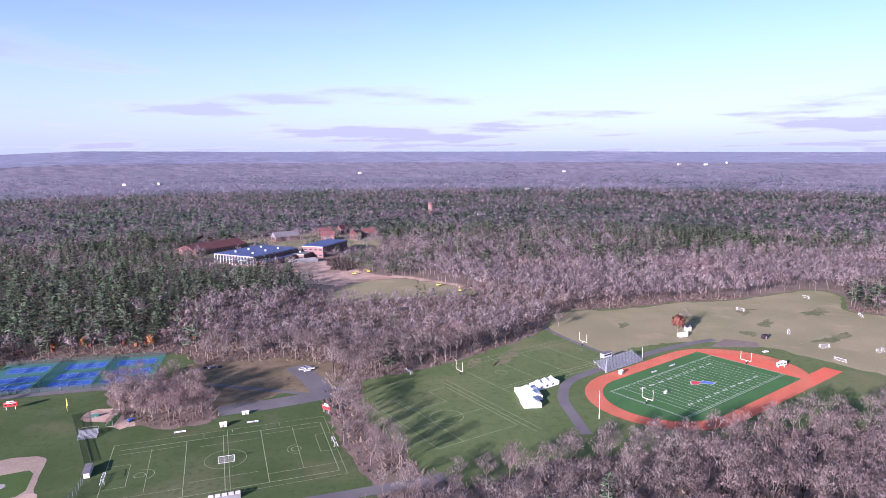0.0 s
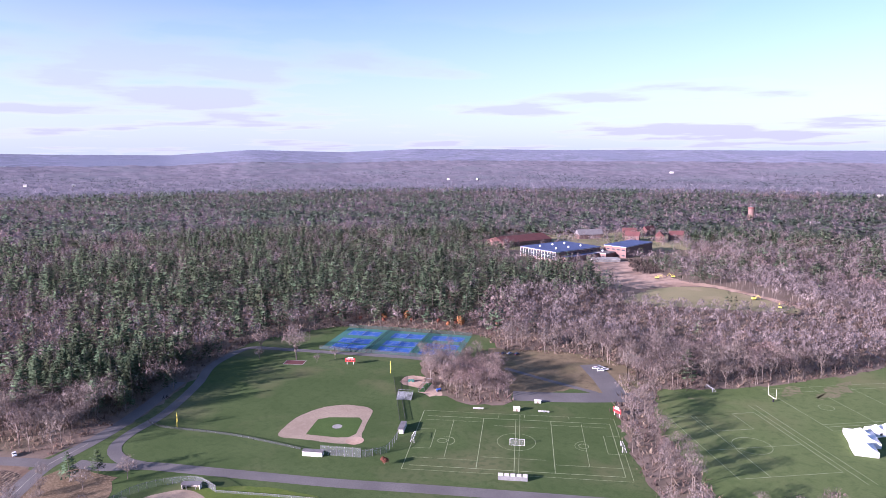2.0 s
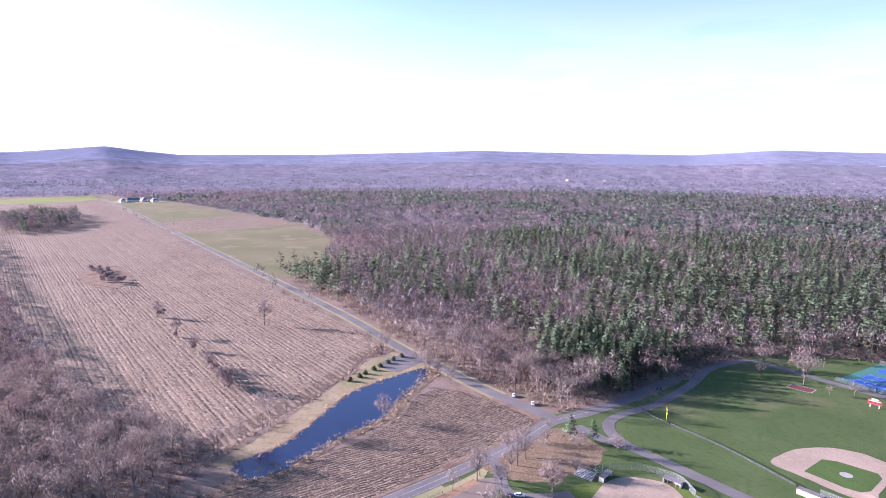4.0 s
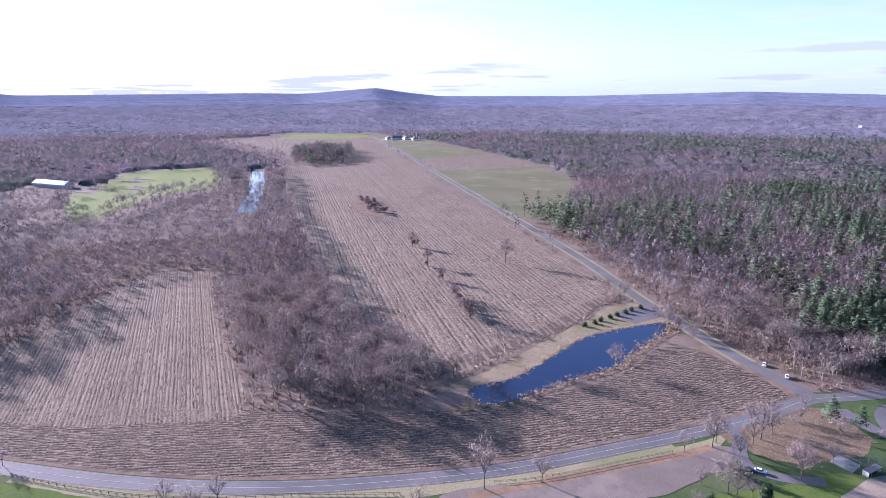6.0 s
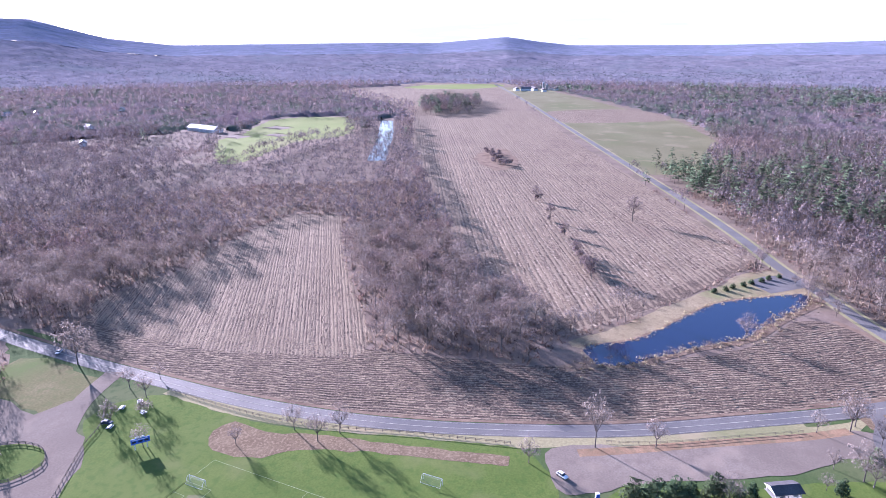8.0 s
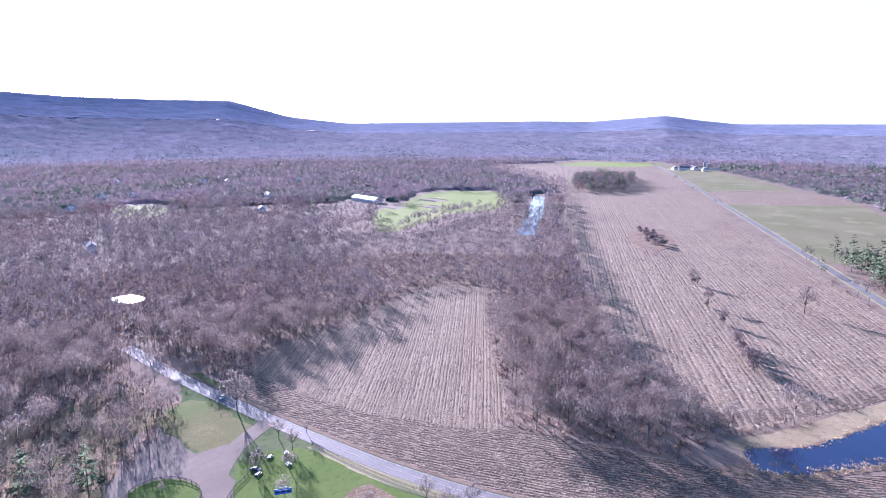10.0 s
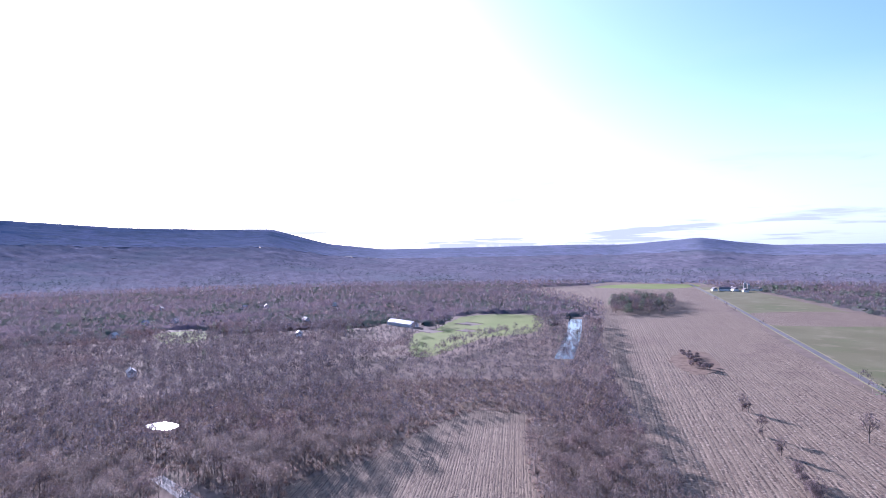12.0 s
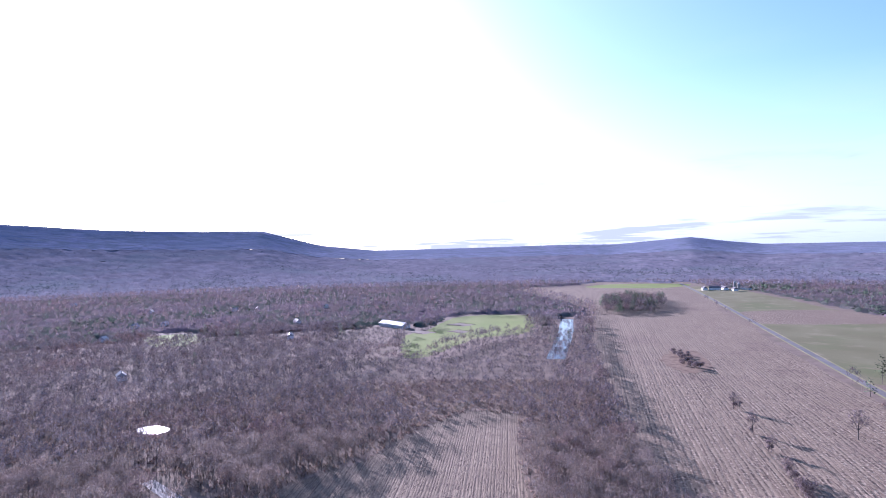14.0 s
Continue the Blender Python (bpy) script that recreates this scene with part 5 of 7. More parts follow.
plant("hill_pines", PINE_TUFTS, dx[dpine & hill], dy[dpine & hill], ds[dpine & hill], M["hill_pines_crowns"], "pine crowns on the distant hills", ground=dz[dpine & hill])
ISLAND = [(-1285, -342), (-1305, -248), (-1500, -262), (-1680, -300), (-1650, -430), (-1450, -395)]
ix, iy = RNG.uniform(-1690, -1280, 760), RNG.uniform(-440, -240, 760)
keep = inside(ISLAND, ix, iy)
ix, iy = ix[keep], iy[keep]
dome = np.clip(1 - np.hypot((ix + 1470) / 220, (iy + 340) / 105) ** 2, 0, 1)
idark = RNG.uniform(0, 1, ix.size) < 0.2
isize = (0.8 + 0.5 * dome) * np.random.default_rng(41).uniform(0.75, 1.3, ix.size)
plant("woods_island_pines", PINE_MID, ix[idark], iy[idark], isize[idark], M["needles_far"], "dark pines of the copse amid the far fields")
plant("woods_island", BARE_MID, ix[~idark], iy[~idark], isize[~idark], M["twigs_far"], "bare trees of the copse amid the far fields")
mx, my = scatter(470, 1160, 10.3)
share = pine_share(mx, my)
is_pine = RNG.uniform(0, 1, mx.size) < share
size = RNG.uniform(0.95, 1.35, mx.size) * np.where(is_pine, RNG.uniform(0.62, 1.12, mx.size), RNG.uniform(0.85, 1.05, mx.size))
for hx, hy, a in HOMES:
    size = size * np.where(near_line([(hx, hy), (hx * 0.9, hy * 0.9)], mx, my, 18), 0.66, 1.0)
size = size * np.where(inside(SCHOOL_FRONT, mx, my), 0.82, 1.0)
# the woods before the pasture and along the river are lower
LOW_WOODS = [(-440, -270), (-560, -200), (-800, -250), (-1000, -320), (-1000, -400), (-720, -425), (-700, -480), (-520, -420)]
size = size * np.where(inside([(-140, 500), (-150, 640), (70, 650), (90, 560), (-40, 470)], mx, my), 0.68, 1.0)
size = size * np.where(inside(LOW_WOODS, mx, my), 0.68, 1.0)
size = size * np.where(inside([(-720, -490), (-900, -570), (-950, -640), (-930, -690), (-700, -570)], mx, my), 0.5, 1.0)
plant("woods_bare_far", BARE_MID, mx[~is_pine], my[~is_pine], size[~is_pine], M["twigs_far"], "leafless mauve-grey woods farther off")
plant("woods_pine_far", PINE_MID, mx[is_pine], my[is_pine], size[is_pine], M["needles"], "dark green pine stands farther off")

# trees in the school's grounds, and a heap of cleared brush beside its earth slope
sx, sy = RNG.uniform(-400, -90, 560), RNG.uniform(880, 1190, 560)
keep = inside(SCHOOL_YARD, sx, sy)
for cx, cy, cr in ((-345, 955, 58), (-262, 1065, 26), (-205, 1110, 12), (-180, 1150, 12), (-150, 1075, 12), (-128, 1100, 12), (-190, 1060, 12), (-170, 920, 46), (-252, 864, 62)):
    keep &= np.hypot(sx - cx, sy - cy) > cr
sx, sy = sx[keep], sy[keep]
plant("school_trees", BARE_MID, sx[26:], sy[26:], RNG.uniform(0.6, 0.95, sx.size - 26), M["twigs_far"], "bare trees round the school houses")
plant("school_pines", PINE_MID, sx[:26], sy[:26], RNG.uniform(0.7, 0.95, 26), M["needles"], "dark pines round the school houses")
HEAP = [(-160, 868), (-128, 880), (-106, 800), (-118, 775), (-138, 790), (-150, 830)]
hx, hy = RNG.uniform(-165, -100, 900), RNG.uniform(770, 885, 900)
keep = inside(HEAP, hx, hy)
plant("brush_heap", [brush_arrays(t_rng, 12) for i in range(4)], hx[keep], hy[keep], RNG.uniform(0.7, 1.5, keep.sum()), M["slash"], "dark heap of cleared brush beside bare earth", "brush")

# tall pines stand thick along the loop drive
PINE_EDGE = [(-338, 212), (-326, 240), (-336, 266), (-350, 300), (-400, 300), (-425, 250), (-385, 210)]
ex, ey = RNG.uniform(-425, -318, 240), RNG.uniform(180, 300, 240)
keep = inside(PINE_EDGE, ex, ey) & ~is_open(ex, ey)
plant("woods_pine_edge", near_pine, ex[keep], ey[keep], RNG.uniform(0.85, 1.15, keep.sum()), M["needles"], "tall dark pines in the shade beside the drive")

# tall bare trees by the road junction throw their shade over the loop drive
BARE_EDGE = [(-316, 192), (-345, 176), (-385, 182), (-392, 212), (-340, 222), (-320, 222)]
ex, ey = RNG.uniform(-392, -316, 130), RNG.uniform(176, 222, 130)
keep = inside(BARE_EDGE, ex, ey) & ~is_open(ex, ey)
plant("woods_junction", near_bare, ex[keep], ey[keep], RNG.uniform(0.75, 1.0, keep.sum()), M["twigs"], "thick tall bare trees beside the road junction")

# ---- lone trees and the nearest trees of the woods, one by one ----
def as_mesh(name, arr, mat, tone):
    v, f = arr[:2]
    nr = arr[2] if len(arr) == 3 else None
    return mesh_of(name, v, f, mat, np.full(len(v), tone), nr)


PROTO = {}


def tree_kind(key, name, label, arrays, crown_mat, trunk_mat):
    """One tree with trunk and crown for each set of arrays; copies follow."""
    PROTO[key] = []
    for i, (trunk, crown) in enumerate(arrays):
        root = tagged(new(name), label, "tree", key)
        t = new("trunk", as_mesh("trunk", trunk, trunk_mat, 0.5))
        c = new("crown", as_mesh("crown", crown, crown_mat, t_rng.uniform(0.2, 0.9)))
        t.parent = c.parent = root
        PROTO[key].append([root, False])


def grow(key, x, y, height, base, wide=1.0, label=""):
    """A tree of that kind; base is the height of its pattern."""
    slot = PROTO[key][int(t_rng.integers(len(PROTO[key])))]
    k = height / base
    m = pose(x, y, 0, 0, 0, float(t_rng.uniform(0, 360))) @ Matrix.Diagonal((k * wide, k * wide, k, 1))
    if slot[1]:
        ob = copy_thing(slot[0], m)
        ob.matrix_basis = m
    else:
        ob = slot[0]
        ob.matrix_basis = m
        slot[1] = True
    return tagged(ob, label)


def tidy():
    """Takes away patterns that no tree used."""
    for slots in PROTO.values():
        for root, used in slots:
            if not used:
                for o in list(root.children):
                    bpy.data.objects.remove(o)
                bpy.data.objects.remove(root)


def leafy_arrays(rng, height, spread, leaves, size):
    """A shrub or small tree with a crown of many small leaf clumps."""
    trunk, _ = broad_tree_arrays(rng, height, spread, 5, 1, size, height * 0.018, 0.42, 3, 4)
    return trunk, sprays(rng, [(0, 0, height * 0.55), (spread * 0.3, 0, height * 0.7), (-spread * 0.2, spread * 0.3, height * 0.62)], [spread * 0.85, spread * 0.6, spread * 0.6], leaves, size)


def cedar_arrays(rng, height, spread, count):
    """A dense evergreen, clothed to the ground, with an egg-shaped, lumpy outline."""
    trunk, _ = pine_arrays(rng, height, spread, 3, 0.1)
    cs = [(0, 0, height * t) for t in (0.14, 0.34, 0.55, 0.78)] + [(math.cos(q) * spread * 0.5, math.sin(q) * spread * 0.5, height * t) for q, t in zip(rng.uniform(0, 6.28, 6), (0.1, 0.14, 0.2, 0.3, 0.42, 0.55))]
    return trunk, sprays(rng, cs, [spread * t for t in (0.8, 0.85, 0.68, 0.45)] + [spread * 0.5] * 6, count, 0.62, 1.1, 0.2, 0.8, 0.7)


tree_kind("bare trees", "bare_tree", "leafless deciduous tree with grey branches", [broad_tree_arrays(t_rng, 15, 5.0, 11, 620, 0.3, 0.2, 0.4, 16, 6) for i in range(5)], M["twigs_light"], M["bark"])
tree_kind("field trees", "field_tree", "lone dark leafless tree in the stubble field", [broad_tree_arrays(t_rng, 15, 3.9, 8, 340, 0.32, 0.24, 0.42, 12, 6) for i in range(3)], M["field_twigs"], M["bark"])
tree_kind("woodland trees", "woodland_tree", "tall leafless woodland tree with pale grey trunk", BARE_NEAR, M["twigs"], M["bark"])
tree_kind("pines", "pine_tree", "dark green pine tree with ragged boughs", PINE_NEAR, M["needles"], M["bark"])
tree_kind("cedars", "evergreen_shrub", "dense dark green evergreen beside the car park", [cedar_arrays(t_rng, 10, 3.0, 520) for i in range(3)], M["spruce"], M["bark"])
tree_kind("red trees", "red_leaved_tree", "small tree that still holds rust-red leaves", [leafy_arrays(t_rng, 10, 4.0, 560, 0.55) for i in range(2)], M["rust_leaves"], M["bark"])
tree_kind("shrubs", "pond_shrub", "bare brown shrub at the water's edge", [broad_tree_arrays(t_rng, 4, 2.0, 6, 140, 0.18, 0.06, 0.34, 4, 4) for i in range(3)], M["brush"], M["bark"])

for x, y, h in ((-224, -228, 25), (-211, -190, 12), (-206, -178, 13), (-192, -168, 11), (-175, -156, 11), (-184, -123, 10), (-198, -106, 13.5), (-193, -94, 14.5), (-200, -88, 14.5), (-221, -182, 9), (-124, -187, 13), (-128, -200, 11), (-117, -190, 12), (-112, -178, 9), (-136, -226, 10), (-185, -178, 12)):
    grow("bare trees", x, y, h, 15, 1.15)
for x, y, h in ((-58, 360, 19), (-53, 352, 21), (-49, 340, 16), (-43, 327, 17), (-41, 312, 14), (-33, 298, 16), (-29, 287, 14), (-20, 281, 18)):
    grow("bare trees", x, y, h, 15, 0.95, "pale leafless tree in the belt between the pitches")
grow("bare trees", -154, -199, 9, 15, 0.5, "thin young leafless tree in the grass ring")
grow("bare trees", -213, 8, 25.5, 15, 0.72, "tall upright leafless tree beside the road")
for x, y, h in ((-218, 30, 14.2), (-242, 91, 11), (-246, 104, 20), (-249, 122, 14.5), (-214, 98, 18), (-211, 100, 14.5), (-206, 84, 7.5), (-223, 129, 18), (-190, 50, 14), (-238, 112, 13), (-258, 134, 15), (-265, 128, 14), (-236, 148, 11), (-219, 90, 9), (-212, 106, 9), (-253, 127, 20), (-227, 131, 18), (-250, 107, 16), (-256, 162, 12.5), (-247, 177, 13)):
    grow("bare trees", x, y, h, 15, 1.2)
for x, y, h in ((-288, 343, 29), (-312, 332, 10), (-271, 344, 8), (-265, 357, 9.5), (-323, 81, 17.3), (95, 517, 17), (198, 514, 18), (-300, 356, 24), (-322, 345, 22), (-345, 318, 24), (-352, 205, 14), (-340, 190, 12), (-372, 160, 13), (-390, 150, 12), (-405, 146, 14)):
    grow("bare trees", x, y, h, 15, 1.15)
for x, y, h in ((-600, -51, 17), (-594, -46, 13), (-529, -32, 19), (-485, -18, 14), (-489, -20, 11), (-543, 35, 25), (-447, -8, 12), (-440, -6, 14), (-430, -4, 10), (-418, 0, 11), (-400, 3, 19), (-404, 1, 14), (-395, 4, 12), (-412, -3, 9)):
    grow("field trees", x, y, h, 15, 1.15, "lone leafless tree in the stubble field")
# a row of trees and brush between the strip field and the straight road
for x, y, h in ((-402, 130, 12), (-394, 131, 14), (-386, 134, 11), (-379, 131, 13), (-371, 138, 12), (-364, 135, 9), (-410, 126, 10)):
    grow("bare trees", x, y, h, 15, 1.1, "leafless tree on the verge of the straight road")
for x, y, h in ((-268, 164, 14), (-263, 174, 12), (-323, 248, 11), (-319, 262, 14), (-37, 411, 23)):
    grow("pines", x, y, h, 22, 1.25)
for x, y, h in ((-181, 20, 13), (-182, 27, 13.5), (-185, 33, 12.5), (-188, 38, 10.5), (-191, 46, 12), (-188, 53, 9), (-197, 59, 6), (-204, 88, 7), (-210, 110, 8), (-226, 106, 7)):
    grow("cedars", x, y, h, 10, 1.25)
for x, y, h in ((-198, -15, 11.6), (-270, 152, 9), (-262, 146, 8), (-282, 160, 9), (-274, 142, 10)):
    grow("bare trees", x, y, h, 15, 1.35, "small round leafless tree with reddish twigs")
grow("red trees", -151, 239, 4.4, 10, 1.25, "low round red-brown bush on the grass")
tree_kind("rust oaks", "rust_oak", "small oak that still holds orange-brown leaves", [leafy_arrays(t_rng, 10, 3.6, 520, 0.5) for i in range(2)], M["orange_leaves"], M["bark"])
for x, y, h in ((-268, 464, 12), (-217, 463, 13), (-286, 457, 10), (-228, 462, 7)):
    grow("rust oaks", x, y, h, 10, 0.85)
for x, y, h in ((-262, 462, 6), (-240, 468, 7), (-226, 472, 6), (-284, 452, 6), (-190, 476, 8), (-330, 452, 7), (-306, 450, 5), (-170, 470, 6)):
    grow("red trees", x, y, h, 10, 0.8, "small rust-leaved oak at the woods' edge")
grow("red trees", 185, 494, 17, 10, 0.85, "rounded tree with dark red leaves by the white shed")
for x, y, h in ((-284, 14, 4), (-285, 22, 4), (-290, 31, 3), (-300, 45, 2.6), (-312, 62, 3), (-330, 88, 4), (-338, 94, 5), (-346, 98, 5), (-356, 106, 5), (-366, 114, 5), (-280, 2, 4), (-332, 45, 2.2), (-318, 33, 2.2), (-360, 66, 2)):
    grow("shrubs", x, y, h, 4, 1.1)
for i in range(8):
    grow("cedars", -388 - 5.2 * i, 76 + 6.2 * i + (i % 2), 3.4, 10, 2.1, "round clipped evergreen by the pond lot")
tree_kind("thickets", "thicket", "low dense thicket of bare brown stems in the field", [leafy_arrays(t_rng, 10, 5.5, 520, 0.5) for i in range(3)], M["field_twigs"], M["bark"])
for i in range(22):
    grow("thickets", -866 + 4.7 * i + float(t_rng.normal(0, 3)), -137 + 1.6 * i + float(t_rng.normal(0, 7)), float(t_rng.uniform(5, 8.5)), 10, 1.2)
for x, y, h in ((-444, -8, 6), (-434, -5, 7), (-424, -2, 6), (-416, 0, 7), (-407, 2, 8), (-399, 4, 7), (-486, -19, 6), (-528, -33, 5), (-598, -50, 7)):
    grow("thickets", x, y, h, 10, 1.0)
sheet("field_island", [(-765, -128), (-739, -104), (-784, -89), (-850, -104), (-895, -121), (-893, -145), (-840, -150), (-810, -149)], 0.3, M["reeds"], "dry grass island in the stubble field", rough=3)

# the foremost trees of the woods beside the pitches
near = np.hypot(wx, wy)
order = np.argsort(near)
for i in order[:260]:
    grow("woodland trees", float(wx[i]), float(wy[i]), float(19 * wsize[i]), 19)
tidy()

# ---- sports equipment ----
def goalpost(x, y, turn):
    """A football goal: gooseneck, crossbar and two uprights."""
    g = empty("football_goalpost", x, y, 0, turn, "white-yellow football goalpost with curved neck", "goalpost", "football goalposts")
    rod(n := bmesh.new(), (0.9, 0, -0.1), (0.9, 0, 2.0), 0.13, n=8)
    rod(n, (0.9, 0, 2.0), (0, 0, 3.05), 0.13, n=8)
    part("gooseneck", n, M["goal_paint"], g)
    part("crossbar", rod(bmesh.new(), (0, -3.6, 3.05), (0, 3.6, 3.05), 0.11, n=8), M["goal_paint"], g)
    for s in (-3.6, 3.6):
        part("upright", rod(bmesh.new(), (0, s, 3.0), (0, s, 9.2), 0.09, n=8), M["goal_paint"], g)
    part("base_pad", box(bmesh.new(), 0.9, 0, 0, 0.7, 0.7, 1.8, bevel=0.08), M["dark"], g, "dark padded cover")


M["goal_paint"] = material("pale_yellow_paint", (0.78, 0.76, 0.55), (0.84, 0.82, 0.62), 0.5, 3.0, rough=0.5, bump=0.0)


def see_through(name, colour, share):
    m = bpy.data.materials.new(name)
    m.use_nodes = True
    nt = m.node_tree
    b, out = nt.nodes["Principled BSDF"], nt.nodes["Material Output"]
    b.inputs["Base Color"].default_value, b.inputs["Roughness"].default_value = (*colour, 1), 0.7
    t, mx = nt.nodes.new("ShaderNodeBsdfTransparent"), nt.nodes.new("ShaderNodeMixShader")
    mx.inputs[0].default_value = share
    nt.links.new(t.outputs[0], mx.inputs[1])
    nt.links.new(b.outputs[0], mx.inputs[2])
    nt.links.new(mx.outputs[0], out.inputs[0])
    return m


M["net"] = see_through("white_netting", (0.6, 0.6, 0.6), 0.1)
M["mesh"] = see_through("chain_link_mesh", (0.22, 0.24, 0.25), 0.25)
M["dark_mesh"] = see_through("black_chain_link", (0.05, 0.06, 0.06), 0.45)


def quad(bm, *pts):
    bm.faces.new([bm.verts.new(p) for p in pts])
    return bm


def soccer_goal_proto():
    g = empty("soccer_goal", 0, 0, 0, 0, "white soccer goal with a thin net", "goal", "soccer goals")
    for s in (-3.66, 3.66):
        part("post", rod(bmesh.new(), (0, s, -0.02), (0, s, 2.44), 0.09), M["white"], g)
        n = rod(bmesh.new(), (0, s, 2.44), (-0.9, s, 2.4), 0.06)
        rod(n, (-0.9, s, 2.4), (-2.0, s, 0.05), 0.06)
        part("side_stay", n, M["white"], g)
    part("crossbar", rod(bmesh.new(), (0, -3.66, 2.44), (0, 3.66, 2.44), 0.09), M["white"], g)
    part("ground_bar", rod(bmesh.new(), (-2.0, -3.66, 0.06), (-2.0, 3.66, 0.06), 0.06), M["white"], g)
    n = quad(bmesh.new(), (0, -3.66, 2.42), (0, 3.66, 2.42), (-0.9, 3.66, 2.38), (-0.9, -3.66, 2.38))
    quad(n, (-0.9, -3.66, 2.38), (-0.9, 3.66, 2.38), (-2, 3.66, 0.06), (-2, -3.66, 0.06))
    for s in (-3.66, 3.66):
        quad(n, (0, s, 0), (0, s, 2.42), (-0.9, s, 2.38), (-2, s, 0.06))
    part("net", n, M["net"], g, "thin white net")
    return g


goalpost(*T(54.9, 0), 37.3)
goalpost(*T(-54.9, 0), 217.3)
goalpost(10, 403, 34)
goalpost(104, 465, 214)
first = soccer_goal_proto()
first.matrix_basis = pose(*P(-51, -3), 0, 0, 0, 22)
for x, y, a in ((*P(51, -2), 199), (*P(0.5, -2), 108), (-161, -124, 168), (-180, -46, 168), (271, 492, 150), (270, 423, 210), (278, 455, 95), (352, 612, 200), (360, 542, 160), (311, 444, 120), (267, 565, 210), (-24, 407, 214)):
    copy_thing(first, pose(x, y, 0.03, 0, 0, a))


def bench_proto(length=6.0):
    g = empty("player_bench", 0, 0, 0, 0, "long white aluminium bench on the grass", "bench", "benches")
    part("seat", box(bmesh.new(), 0, 0, 0.42, length, 0.5, 0.08, bevel=0.02), M["white"], g)
    part("backrest", box(bmesh.new(), 0, 0.3, 0.7, length, 0.06, 0.3, bevel=0.02), M["white"], g)
    for u in (-length * 0.42, 0, length * 0.42):
        part("leg", box(bmesh.new(), u, 0.08, 0, 0.1, 0.5, 0.44), M["steel"], g)
    return g


bench = bench_proto()
bench.matrix_basis = pose(-138, 318, 0.03, 0, 0, 19)
for x, y, a in ((-103.5, 330, 19), (*T(-6, 29), 37), (*T(14, 29), 37)):
    copy_thing(bench, pose(x, y, 0.03, 0, 0, a))


def team_shelter(x, y, turn):
    """A covered bench for the players, open to the pitch."""
    g = empty("team_shelter", x, y, 0.03, turn, "long low team shelter with pale roof", "shelter")
    part("back_wall", box(bmesh.new(), 0, -1.0, 0, 13, 0.12, 2.0), M["fence_steel"], g)
    for u in np.linspace(-5.4, 5.4, 5):
        n = box(bmesh.new(), float(u), 0, 0, 2.1, 2.2, 0.1)
        bmesh.ops.rotate(n, verts=n.verts, matrix=Matrix.Rotation(radians(6), 3, "X"))
        bmesh.ops.translate(n, verts=n.verts, vec=(0, 0, 2.1))
        part("roof_panel", n, M["siding"], g)
    part("bench_seat", box(bmesh.new(), 0, -0.4, 0.4, 12.4, 0.5, 0.1), M["blue"], g)
    for u in np.linspace(-6.4, 6.4, 8):
        part("post", box(bmesh.new(), float(u), 0.9, 0, 0.12, 0.12, 2.1), M["steel"], g)


team_shelter(*P(-1, -38), 19.4)


def dugout(x, y, turn, length=10.0):
    g = empty("dugout", x, y, 0.03, turn, "low dugout with pale roof and open front", "dugout", "dugouts")
    part("back_wall", box(bmesh.new(), 0, -1.2, 0, length, 0.25, 2.2), M["siding"], g)
    for s in (-1, 1):
        part("side_wall", box(bmesh.new(), s * (length / 2 - 0.12), 0, 0, 0.24, 2.2, 2.2), M["siding"], g)
    part("roof", box(bmesh.new(), 0, 0.1, 2.22, length + 0.6, 3.2, 0.22, bevel=0.05), M["roof_grey"], g)
    part("bench_seat", box(bmesh.new(), 0, -0.8, 0.42, length - 1, 0.45, 0.08), M["fence_wood"], g)
    for u in (-length / 4, length / 4):
        part("front_post", box(bmesh.new(), u, 1.1, 0, 0.14, 0.14, 2.2), M["steel"], g)


dugout(-187, 232, 18)
dugout(-163, 276, 110)
dugout(-229, 159, 300, 8)
dugout(-215, 184, 205, 8)


def scoreboard(x, y, turn, colour, label, width=7.0, tall=2.6, foot=1.9):
    """A flat board on posts with plain blank panels."""
    g = empty("scoreboard", x, y, 0.03, turn, label, "scoreboard")
    part("board", box(bmesh.new(), 0, 0, foot, width, 0.4, tall, bevel=0.05), colour, g)
    for u in (-0.32, 0, 0.32):
        part("panel", box(bmesh.new(), u * width, -0.215, foot + tall * 0.28, width * 0.22, 0.03, tall * 0.3), M["dark"], g, "dark blank score panel")
    n = box(bmesh.new(), 0, -0.215, foot + tall * 0.72, width * 0.8, 0.03, tall * 0.12)
    part("title_bar", n, M["white"], g)
    part("cap", box(bmesh.new(), 0, 0, foot + tall, width * 0.5, 0.3, 0.7, bevel=0.05), M["white"], g)
    for u in (-width * 0.32, width * 0.32):
        part("post", box(bmesh.new(), u, 0.05, 0, 0.3, 0.3, foot), M["white"], g)


scoreboard(-248, 351, 20, M["red"], "red and white scoreboard on two posts")
scoreboard(-66, 343, 325, M["red"], "red and white scoreboard beside the pitch", 6.0)
scoreboard(-174, -156, 132, M["blue"], "blue scoreboard on posts on the southern lawn", 6.5, 2.2, 2.4)
scoreboard(224, 411, 20, M["white"], "white scoreboard with dark panels inside the track", 8.5, 2.8, 1.6)


def foul_pole(x, y):
    g = empty("foul_pole", x, y, 0, 0, "tall yellow baseball foul pole", "pole", "foul poles")
    part("pole", rod(bmesh.new(), (0, 0, -0.1), (0, 0, 8), 0.16), M["yellow"], g)
    part("screen", box(bmesh.new(), 0.28, 0, 3.2, 0.4, 0.05, 3.6), M["yellow"], g)


foul_pole(-272, 226)
foul_pole(-214, 348)


